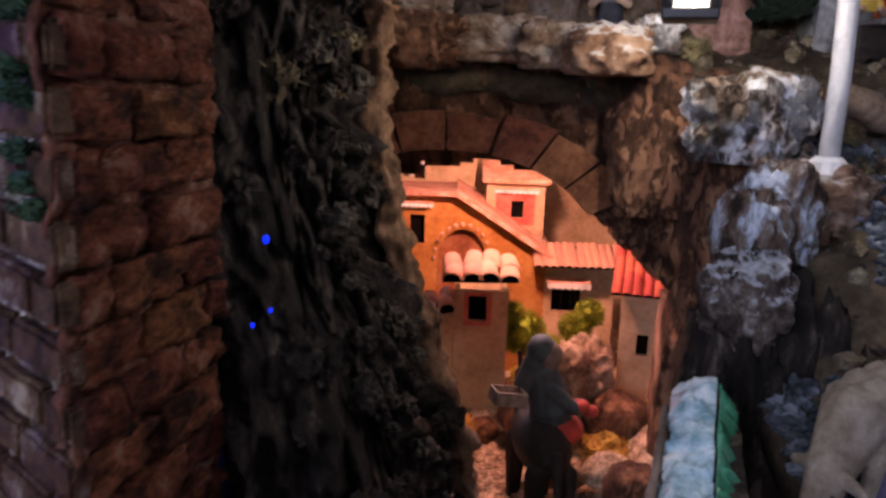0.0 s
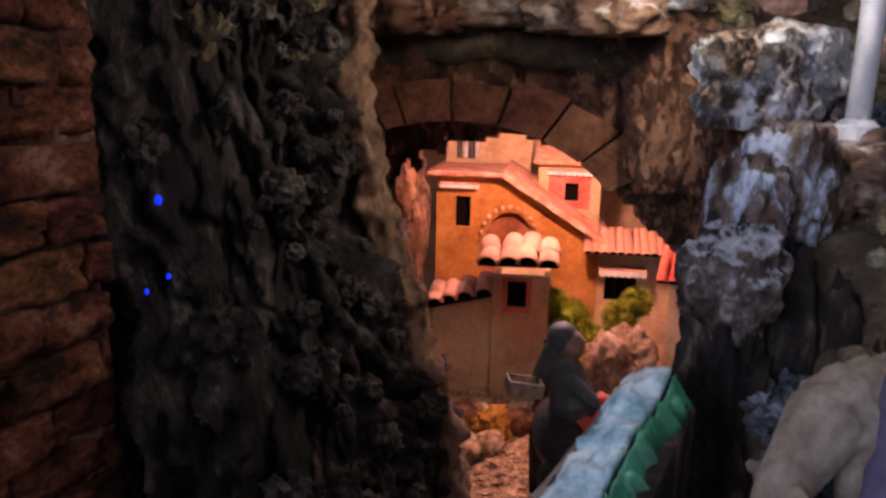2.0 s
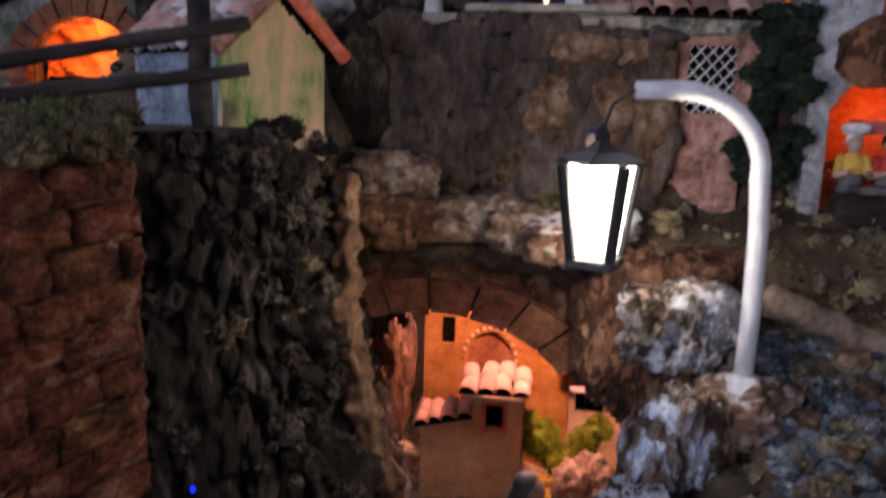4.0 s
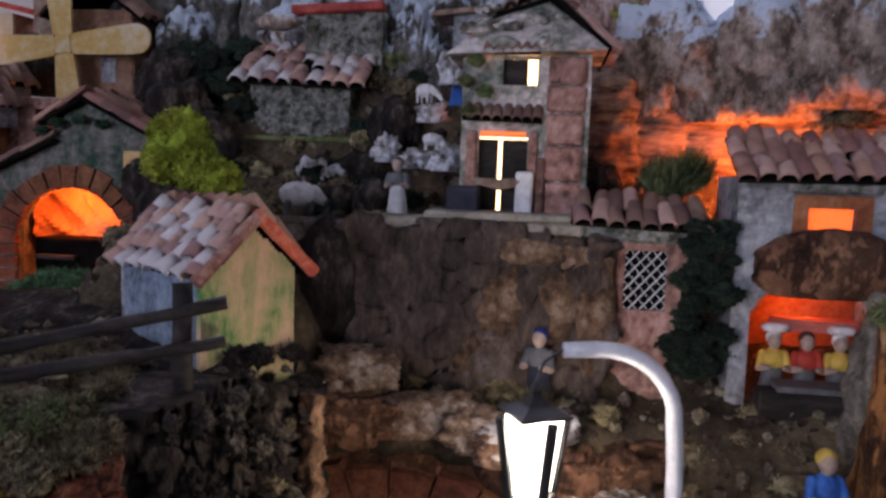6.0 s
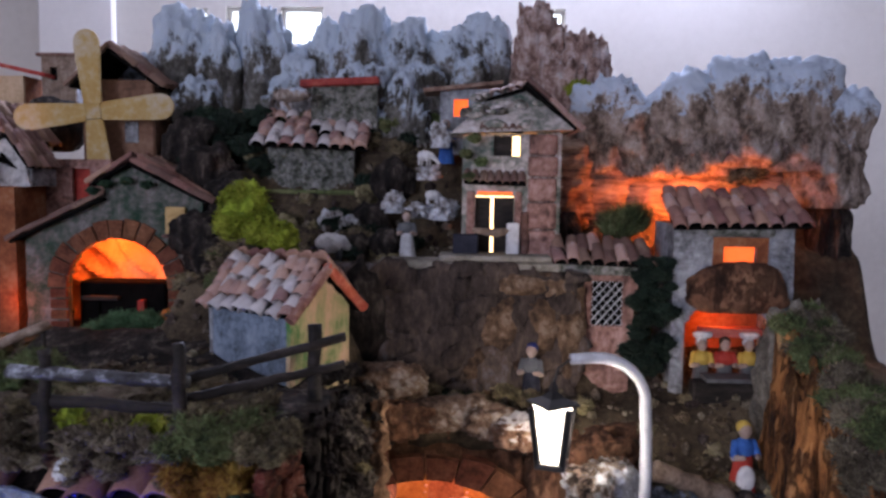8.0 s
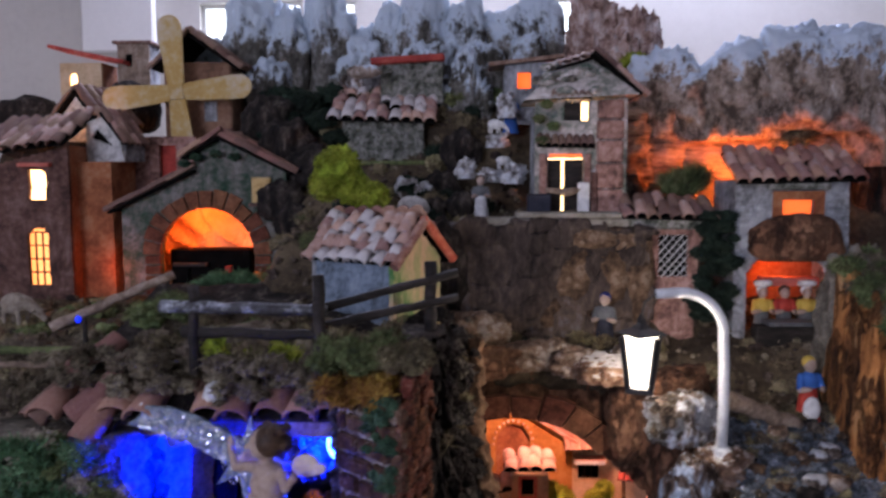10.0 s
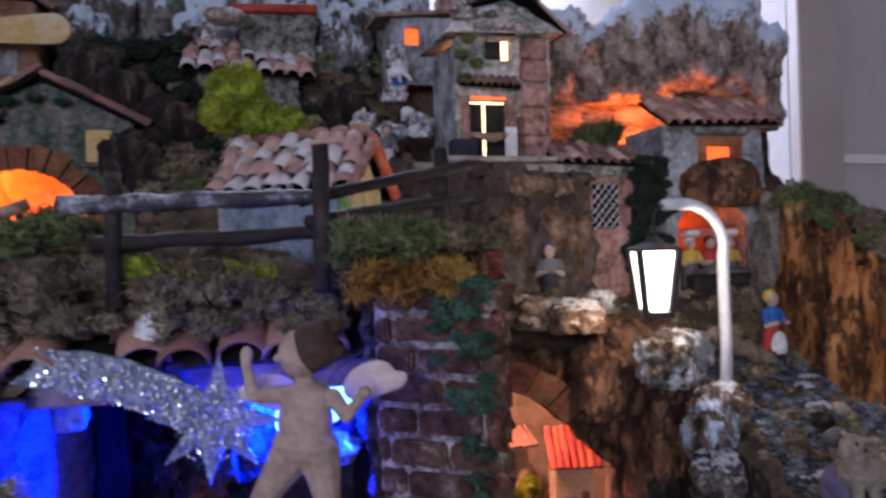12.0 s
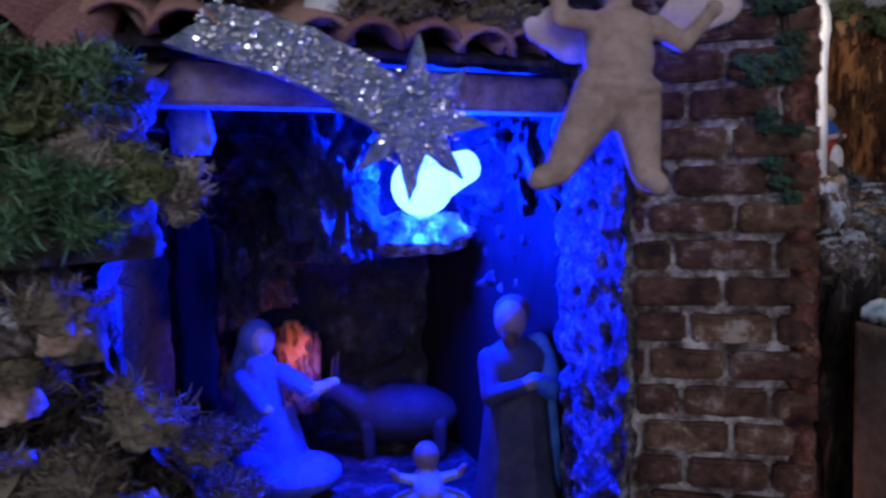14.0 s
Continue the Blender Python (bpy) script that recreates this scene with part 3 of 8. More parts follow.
def crag_mesh(size, seed, sub=5, lump=0.3, knobs=0.2, f=1.5, strata=0.0, square=3.0):
    """A blunt block of cork or tufa: broad lumps, small knobs and, if asked for, level beds that stand out one over the other."""
    bm = bmesh.new()
    bmesh.ops.create_icosphere(bm, subdivisions=sub, radius=1.0)
    for v in bm.verts:
        p = v.co.copy()
        p /= (abs(p.x) ** square + abs(p.y) ** square + abs(p.z) ** square) ** (1 / square)
        k = 1 + lump * 0.8 * fractal(p, f * 0.8, seed, 4) + knobs * knob(p, f * 1.5, seed) + knobs * 0.55 * knob(p, f * 3.7, seed + 5) + knobs * 0.3 * noise.noise(p * f * 11)
        if strata:
            h = p.z * 5 + 0.8 * noise.noise(p * 1.7 + Vector((seed, 0, 0)))
            k += strata * (abs((h % 1.0) - 0.5) - 0.25) + strata * 0.6 * noise.noise(Vector((p.x * 1.5, p.y * 1.5, p.z * 9 + seed)))
        v.co = Vector((p.x * k * size[0], p.y * k * size[1], max(p.z * k, -0.85) * size[2]))
    return bm


def crag(name, c, size, seed, mat, label, lump=0.3, knobs=0.2, f=1.5, strata=0.0, sub=5, rz=0.0, category="rock", group=""):
    ob = finish(name, crag_mesh(size, seed, sub, lump, knobs, f, strata), mat, smooth=True, m=pose(*c, 0, 0, rz))
    return tagged(ob, label, category, group)


def rock(name, c, size, seed, mat="rock", rough=0.4, freq=1.3, sub=4, label="", rz=0.0, category="rock", group=""):
    ob = finish(name, rock_mesh(size, seed, sub, rough, freq), mat, smooth=True, m=pose(*c, 0, 0, rz))
    return tagged(ob, label or "rough cork rock with pale painted edges", category, group)


def sheet(fn, us, vs, keep=None, thick=None):
    """A surface over the grid us x vs, made solid along the vector thick."""
    bm = bmesh.new()
    grid = [[bm.verts.new(fn(u, v)) for u in us] for v in vs]
    for j in range(len(vs) - 1):
        for i in range(len(us) - 1):
            if keep is None or keep((us[i] + us[i + 1]) / 2, (vs[j] + vs[j + 1]) / 2):
                bm.faces.new((grid[j][i], grid[j][i + 1], grid[j + 1][i + 1], grid[j + 1][i]))
    loose = [v for v in bm.verts if not v.link_faces]
    bmesh.ops.delete(bm, geom=loose, context="VERTS")
    if thick:
        ex = bmesh.ops.extrude_face_region(bm, geom=bm.faces[:])
        bmesh.ops.translate(bm, verts=[g for g in ex["geom"] if isinstance(g, bmesh.types.BMVert)], vec=thick)
    return bm


def steps(a, b, n):
    return [a + (b - a) * i / n for i in range(n + 1)]


def lumpy_prism(foot, z0, z1, amp, freq, seed, per=0.006, lean=None, octs=4, zstretch=1.0, knobs=0.0):
    """An upright lumpy mass over a closed outline of the plan, rough all round, closed at the top."""
    pts = []
    n = len(foot)
    for i in range(n):
        a, b = Vector(foot[i]), Vector(foot[(i + 1) % n])
        k = max(1, int((b - a).length / per))
        pts += [a.lerp(b, j / k) for j in range(k)]
    c = sum(pts, Vector((0, 0))) / len(pts)
    bm = bmesh.new()
    nz = max(2, int((z1 - z0) / per))
    rings = []
    for j in range(nz + 1):
        z = z0 + (z1 - z0) * j / nz
        off = Vector(lean(z)) if lean else Vector((0, 0))
        ring = []
        for p in pts:
            d = (p - c).normalized()
            k = amp * (fractal((p.x, p.y, z * zstretch), freq, seed, octs) - 0.6 * abs(noise.noise(Vector((p.x * freq * 2, p.y * freq * 2, z * freq * zstretch + seed)))))
            if knobs:
                e = Vector((p.x, p.y, z * 0.8)) + 0.010 * noise.noise_vector(Vector((p.x * 40, p.y * 40, z * 26)))
                k += knobs * knob(e, 48, seed) + 0.6 * knobs * knob(e, 110, seed + 3) + 0.25 * knobs * knob(e, 230, seed + 7)
            q = p + d * k + off
            ring.append(bm.verts.new((q.x, q.y, z)))
        rings.append(ring)
    m = len(pts)
    for r0, r1 in zip(rings, rings[1:]):
        for k in range(m):
            bm.faces.new((r0[k], r0[(k + 1) % m], r1[(k + 1) % m], r1[k]))
    bm.faces.new(rings[-1])
    bm.faces.new(rings[0][::-1])
    bmesh.ops.triangulate(bm, faces=[f for f in bm.faces if len(f.verts) > 4])
    return bm


def clump():
    bm = bmesh.new()
    bmesh.ops.create_icosphere(bm, subdivisions=3, radius=1.0)
    bm.verts.index_update()
    out = [tuple(p.co) for p in bm.verts], [tuple(p.index for p in q.verts) for q in bm.faces]
    bm.free()
    return out


CLUMP = clump()


def fluff(name, spots, n, length, width, mat, seed, up=0.3, label="", curl=0.6, category="moss", ball=False, core=0.78):
    """Curly strands of moss or lichen round lumpy clumps at the spots (place, radius)."""
    rnd = np.random.RandomState(seed)
    n, length, width = int(n * 2.4), length * 0.88, width * 0.52
    w = np.array([r ** 2 for _, r in spots])
    pick = rnd.choice(len(spots), n, p=w / w.sum())
    c = np.array([p for p, _ in spots])[pick]
    r = np.array([q for _, q in spots])[pick][:, None]
    d = rnd.normal(size=(n, 3))
    d /= np.linalg.norm(d, axis=1)[:, None]
    if not ball:
        d[:, 2] = np.abs(d[:, 2]) * 0.8 - 0.1
    p = c + d * r * rnd.uniform(0.6 if ball else 0.35, 1.0, (n, 1)) * np.array([1, 1, 1.0 if ball else 0.75])
    g = d * 0.5 + rnd.normal(size=(n, 3)) * curl
    g[:, 2] += up
    g /= np.linalg.norm(g, axis=1)[:, None]
    ax = np.cross(g, rnd.normal(size=(n, 3)))
    ax /= np.linalg.norm(ax, axis=1)[:, None]
    turn = rnd.uniform(0.3, 1.1, (n, 1)) * rnd.choice([-1, 1], (n, 1)) * min(1.0, curl * 1.6)
    ln = length * rnd.uniform(0.4, 1.2, (n, 1)) / 3
    wd = width * rnd.uniform(0.6, 1.4, (n, 1))
    rows = []
    for k in range(4):
        f = wd * (0.5, 0.55, 0.42, 0.12)[k]
        rows += [p - ax * f, p + ax * f]
        p = p + g * ln
        g = g * np.cos(turn) + np.cross(ax, g) * np.sin(turn)
    v = np.stack(rows, 1).reshape(-1, 3)
    f = []
    for i in range(n):
        k = i * 8
        f += [(k, k + 1, k + 3, k + 2), (k + 2, k + 3, k + 5, k + 4), (k + 4, k + 5, k + 7, k + 6)]
    v = v.tolist()
    if core:
        for i, (q, rad) in enumerate(spots):
            k = len(v)
            for a in CLUMP[0]:
                s = rad * core * (1 + 0.5 * noise.noise(Vector((a[0] * 1.9 + i, a[1] * 1.9, a[2] * 1.9 + seed))) + 0.4 * noise.noise(Vector((a[0] * 5 + seed, a[1] * 5 + i, a[2] * 5))))
                v.append((q[0] + a[0] * s, q[1] + a[1] * s, q[2] + a[2] * s * (1.0 if ball else 0.75)))
            f += [tuple(j + k for j in t) for t in CLUMP[1]]
    me = bpy.data.meshes.new(name)
    me.from_pydata(v, [], f)
    me.materials.append(M[mat])
    ob = new(name, me)
    return tagged(ob, label or "curly dry moss", category, kind="stuff")


# one barrel tile, one unit wide and long, shared by all roofs
def tile_mesh(mat):
    bm = bmesh.new()
    n = 7
    rows = []
    for y, w in ((0.0, 0.56), (1.0, 0.45)):
        for r in (w, w - 0.12):
            rows.append([bm.verts.new((r * math.cos(math.pi * k / n), y, 0.95 * r * math.sin(math.pi * k / n))) for k in range(n + 1)])
    for a, b in ((0, 2), (3, 1), (1, 0), (2, 3)):
        for k in range(n):
            bm.faces.new((rows[a][k], rows[a][k + 1], rows[b][k + 1], rows[b][k]))
    for k in (0, n):
        bm.faces.new((rows[0][k], rows[1][k], rows[3][k], rows[2][k]))
    bmesh.ops.recalc_face_normals(bm, faces=bm.faces)
    me = bpy.data.meshes.new("tile")
    bm.to_mesh(me)
    bm.free()
    me.materials.append(M[mat])
    me.shade_smooth()
    return me


TILES = {k: tile_mesh(k) for k in ("tile", "tile_snow", "tile_brown", "tile_red", "tile_salmon", "tile_pink", "tile_white")}
tile_rnd = random.Random(4)


def tiled_slope(parent, o, u, v, nx, ny, mat, over=1.3, jit=1.0, deck="dark", skip=0.0, height=1.0, mat2=None, share=0.45):
    """One roof slope: from the eave's corner o along the eave u and up the slope v, with courses of barrel tiles on a thin deck."""
    o, u, v = Vector(o), Vector(u), Vector(v)
    nrm = u.cross(v).normalized()
    if nrm.z < 0:
        o, u = o + u, -u
        nrm = u.cross(v).normalized()
    w, l = u.length / nx, v.length / ny
    bm = bmesh.new()
    box(bm, 0, u.length, 0, v.length, -0.0035, 0)
    m = Matrix((u.normalized(), v.normalized(), nrm)).transposed().to_4x4()
    m.translation = o
    roof = part("roof", bm, deck, parent, m=m)
    for j in range(ny):
        for i in range(nx):
            if tile_rnd.random() < skip:
                continue
            ob = new("tile", TILES[mat2 if mat2 and tile_rnd.random() < share else mat])
            ob.parent = roof
            jx, jy, jr = [tile_rnd.uniform(-1, 1) * jit for _ in range(3)]
            ob.matrix_basis = Matrix.Translation(((i + 0.5 + 0.06 * jx) * w, (j - 0.12 + 0.07 * jy) * l, w * 0.06 + j * 0.0002)) @ \
                Euler((radians(4 + 2 * jy), 0, radians(3.5 * jr))).to_matrix().to_4x4() @ Matrix.Diagonal((w * 1.04, l * over, w * 0.95 * height, 1))
    return roof


def voussoirs(parent, cx, cz, rin, rout, y0, y1, n, mat, a0=0.0, a1=180.0, seed=1, gap=0.06, flat=1.0):
    """The wedge bricks of an arch, each a piece of its own."""
    rnd = random.Random(seed)
    for i in range(n):
        s0 = radians(a0 + (a1 - a0) * (i + gap) / n)
        s1 = radians(a0 + (a1 - a0) * (i + 1 - gap) / n)
        bm = bmesh.new()
        q, e = rout * rnd.uniform(0.97, 1.04), rnd.uniform(-0.0015, 0.0015)
        vs = []
        for y in (y0 + e, y1):
            for r in (rin, q):
                for a in (s0, (s0 + s1) / 2, s1):
                    vs.append(bm.verts.new((cx + r * math.cos(a), y, cz + flat * r * math.sin(a))))
        for f in ((0, 1, 4, 3), (1, 2, 5, 4), (6, 9, 10, 7), (7, 10, 11, 8), (0, 6, 7, 1), (1, 7, 8, 2), (3, 4, 10, 9), (4, 5, 11, 10), (0, 3, 9, 6), (2, 8, 11, 5)):
            bm.faces.new([vs[k] for k in f])
        part("brick", bm, mat, parent)


def side_walls(parent, w, d, h, mat, back=True, hl=None):
    for s in (-1, 1):
        hh = (hl or {}).get(s, h)
        x = s * (w / 2 - 0.003)
        part("wall", rbox(x - 0.003, x + 0.003, 0.006, d, 0, hh, 0.0006), mat, parent)
    if back:
        part("wall", rbox(-w / 2 + 0.006, w / 2 - 0.006, d - 0.006, d, 0, h, 0.0006), mat, parent)


def window_bars(parent, x0, x1, z0, z1, y, nx=1, nz=1, mat="wood", r=0.0012):
    for i in range(nx + 2):
        x = x0 + (x1 - x0) * i / (nx + 1)
        part("window_bar", rbox(x - r, x + r, y, y + 2 * r, z0, z1, r * 0.2), mat, parent)
    for i in range(nz + 2):
        z = z0 + (z1 - z0) * i / (nz + 1)
        part("window_bar", rbox(x0, x1, y + 0.0002, y + 2.2 * r, z - r, z + r, r * 0.2), mat, parent)


# ---- the room ----
def room():
    # walls with thickness; the far wall is pierced by a row of high windows
    holes = [rect(-1.215, -1.02, 2.04, 2.225), rect(-0.945, -0.775, 2.04, 2.235), rect(-0.715, -0.54, 2.08, 2.235), rect(0.28, 0.46, 2.06, 2.235)]
    ob = finish("wall_north", plate(rect(-3, 3, 0, 3), holes, 0.2), "wall_paint", m=pose(0, 3.0, 0))
    structure(ob, "plain pale grey-beige painted room wall")
    for i, h in enumerate(holes):
        xs, zs = [p[0] for p in h], [p[1] for p in h]
        win = thing("window_%d" % (i + 1), pose(0, 3.0, 0), "small high window in a white frame with bright daylight", "window")
        win["kind"] = "structure"
        bm = bmesh.new()
        x0, x1, z0, z1 = min(xs), max(xs), min(zs), max(zs)
        for a in ((x0, x0 + 0.015, z0, z1), (x1 - 0.015, x1, z0, z1), (x0 + 0.015, x1 - 0.015, z0, z0 + 0.015), (x0 + 0.015, x1 - 0.015, z1 - 0.015, z1)):
            box(bm, a[0], a[1], 0.03, 0.08, a[2], a[3])
        part("window_frame", bm, "white_paint", win)
        bm = bmesh.new()
        box(bm, x0 + 0.015, x1 - 0.015, 0.05, 0.056, z0 + 0.015, z1 - 0.015)
        part("pane", bm, "pane", win)
    for nm, a in (("wall_south", (-3, 3, -3.2, -3.0, 0, 3)), ("wall_west", (-3.2, -3, -3, 3, 0, 3)), ("wall_east", (3, 3.2, -3, 3, 0, 3))):
        bm = bmesh.new()
        if nm == "wall_south":
            # pierced by an unseen opening, added for the front daylight lamp
            for b in ((-3, -2.65, -3.2, -3.0, 0, 3), (-1.15, 3, -3.2, -3.0, 0, 3), (-2.65, -1.15, -3.2, -3.0, 0, 1.35), (-2.65, -1.15, -3.2, -3.0, 2.65, 3)):
                box(bm, *b)
        else:
            box(bm, *a)
        structure(finish(nm, bm, "wall_paint"), "plain pale painted room wall")
    bm = bmesh.new()
    box(bm, -3.2, 3.2, -3.2, 3.2, -0.1, 0)
    structure(finish("floor", bm, "floor_tile"), "brown tiled room floor")
    bm = bmesh.new()
    box(bm, -3.2, 3.2, -3.2, 3.2, 3, 3.1)
    structure(finish("ceiling", bm, "white_paint"), "plain white ceiling")
    # the wall close by on the right, with its white reveal and panelled pilaster
    bm = bmesh.new()
    box(bm, 1.42, 3.0, 1.75, 1.95, 0, 3)
    structure(finish("wall_alcove", bm, "wall_grey"), "pale grey wall beside the model")
    bm = rbox(1.42, 1.58, 1.70, 1.75, 0, 3, 0.006)
    structure(finish("trim", bm, "pilaster"), "grey-beige pilaster beside the model")
    bm = rbox(1.60, 2.9, 1.735, 1.75, 1.56, 1.59, 0.004)
    structure(finish("trim", bm, "white_paint"), "pale horizontal moulding on the wall")
    # white board added in place of a soft patch of light
    structure(finish("trim", rbox(-1.72, -1.40, 2.96, 2.995, 2.02, 2.9, 0.01), "white_paint"), "white board standing for a patch of light on the far wall")
    tagged(finish("backing_post", rbox(0.592, 0.645, 0.94, 0.99, 0.80, 1.60, 0.003), "wood_board"), "dark brown upright board behind the model", "board")


room()


# ---- the table and the ground of the model ----
def table():
    t = thing("display_table", pose(-0.1, 0.75, 0), "large wooden table that carries the whole model village", "table")
    part("tabletop", rbox(-0.95, 0.78, -0.62, 0.65, 0.76, 0.80, 0.004), "wood_board", t)
    for x in (-0.9, 0.73):
        for y in (-0.57, 0.6):
            part("leg", rbox(x - 0.03, x + 0.03, y - 0.03, y + 0.03, 0, 0.76, 0.003), "wood_board", t)


table()


def ss(a, b, t):
    k = min(1.0, max(0.0, (t - a) / (b - a)))
    return k * k * (3 - 2 * k)


def ramp_y(y, pts):
    if y <= pts[0][0]:
        return pts[0][1]
    for (a, p), (b, q) in zip(pts, pts[1:]):
        if y <= b:
            return p + (q - p) * ss(a, b, y)
    return pts[-1][1]


FAR_LEFT = [(0.30, 1.16), (0.42, 1.24), (0.60, 1.29), (0.80, 1.292), (0.985, 1.30), (1.03, 1.46), (1.15, 1.56)]
LEFT = [(0.38, 1.315), (0.60, 1.325), (0.70, 1.40), (0.90, 1.47), (1.0, 1.60), (1.15, 1.66)]
MID = [(0.60, 1.236), (0.70, 1.262), (0.75, 1.415), (0.88, 1.44), (1.0, 1.60), (1.15, 1.68)]
RIGHT = [(0.20, 1.035), (0.36, 1.058), (0.47, 1.155), (0.58, 1.20), (0.68, 1.265), (0.78, 1.30), (0.86, 1.44), (0.98, 1.60), (1.1, 1.66)]


def hill(x, y):
    """The height of the upper ground of the model."""
    a, b, c, d = ramp_y(y, FAR_LEFT), ramp_y(y, LEFT), ramp_y(y, MID), ramp_y(y, RIGHT)
    c = c if y > 0.5 else d
    e = 0.10 * ss(0.55, 0.68, y) * ss(1.03, 0.99, y)
    h = a + (b - a) * ss(-0.46 + e, -0.36 + 0.6 * e, x)
    h = h + (c - h) * ss(-0.11, -0.05, x)
    h = h + (d - h) * ss(0.20, 0.25, x)
    h -= 0.038 * ss(-0.20, -0.13, x) * ss(-0.05, -0.07, x) * ss(0.64, 0.58, y) * ss(0.40, 0.45, y)
    return h


def hill_point(x, y):
    return Vector((x, y, hill(x, y) + 0.012 * fractal((x, y, 0), 14, 3.0, 4)))


def hill_keep(x, y):
    if x > 0.235 or (x > 0.198 and y < 0.445) or (x > 0.172 and y < 0.395):
        return True
    if x > -0.06:
        return y > 0.615
    if x > -0.40:
        return y > 0.385
    return y > 0.37


ground_top = finish("ground_upper", sheet(hill_point, steps(-0.95, 0.62, 210), steps(0.14, 1.22, 140), hill_keep, (0, 0, -0.02)), "soil", smooth=True)
structure(ground_top, "brown mossy ground of the upper village")


def cave_floor(x, y):
    z = 0.862 - 0.05 * ss(0.55, 0.35, y) + 0.03 * ss(0.75, 0.9, y) + 0.12 * ss(0.13, 0.24, x) * ss(0.9, 0.6, y)
    return Vector((x, y, z + 0.008 * fractal((x, y, 0), 30, 7.0, 4)))


structure(finish("ground_cave", sheet(cave_floor, steps(-0.14, 0.34, 80), steps(0.24, 1.16, 140)), "path", smooth=True), "pale stone-chip path on the cave floor")


def stable_floor(x, y):
    return Vector((x, y, 0.972 + 0.006 * fractal((x, y, 0), 30, 2.0, 4)))


# bark colour darkens this floor in place of the stable's shade
structure(finish("ground_stable", sheet(stable_floor, steps(-0.52, -0.10, 60), steps(0.25, 0.66, 60)), "bark", smooth=True), "earth floor of the stable, near-black in place of shade")


# cork side of the passage, between the brick pillar and the arch
def cork_lean(z):
    k = ss(1.22, 0.92, z)
    return (0.072 * k, -0.01 * k)


def drop_back(bm):
    """The top of the cork slopes down towards the back."""
    for v in bm.verts:
        v.co.z -= 0.050 * ss(0.42, 0.58, v.co.y) * ss(1.20, 1.335, v.co.z)
    return bm


cork = finish("cork_wall", drop_back(lumpy_prism([(-0.092, 0.322), (-0.072, 0.36), (-0.062, 0.44), (-0.045, 0.525), (-0.05, 0.60), (-0.08, 0.64), (-0.125, 0.64), (-0.125, 0.34)],
              0.80, 1.34, 0.015, 30, 5.0, 0.0029, cork_lean, 6, 0.9, 0.034)), "bark", smooth=True)
tagged(cork, "tall dark lumpy slab of cork bark", "cork wall")


def flakes():
    """Crumbs and curled flakes that break the surface of the cork slab."""
    rnd = random.Random(61)
    line = [(0.325, -0.088), (0.36, -0.066), (0.44, -0.054), (0.51, -0.040)]
    out = []
    for _ in range(110):
        y = rnd.uniform(0.325, 0.51)
        for (ya, xa), (yb, xb) in zip(line, line[1:]):
            if ya <= y <= yb:
                x = xa + (xb - xa) * (y - ya) / (yb - ya)
        z = rnd.uniform(0.86, 1.335)
        d = cork_lean(z)
        out.append(((x + d[0] + rnd.uniform(-0.004, 0.004), y + d[1], z), rnd.uniform(0.003, 0.013)))
    return out


fluff("bark_flakes", flakes(), 170, 0.008, 0.0064, "bark_flake", 62, 0.0, "dark curled flakes and crumbs of cork bark", 0.9, "bark", True, 0.72)
# separate tan strip stands in for lamplight along the cork's edge
rim = finish("cork_edge", drop_back(lumpy_prism([(-0.046, 0.511), (-0.033, 0.510), (-0.028, 0.524), (-0.035, 0.542), (-0.046, 0.542)], 0.80, 1.338, 0.007, 60, 8.0, 0.0028, cork_lean, 6, 0.9, 0.006)), "bark_rim", smooth=True)
tagged(rim, "ragged edge of the cork slab, tan for the warm light on it", "cork wall")


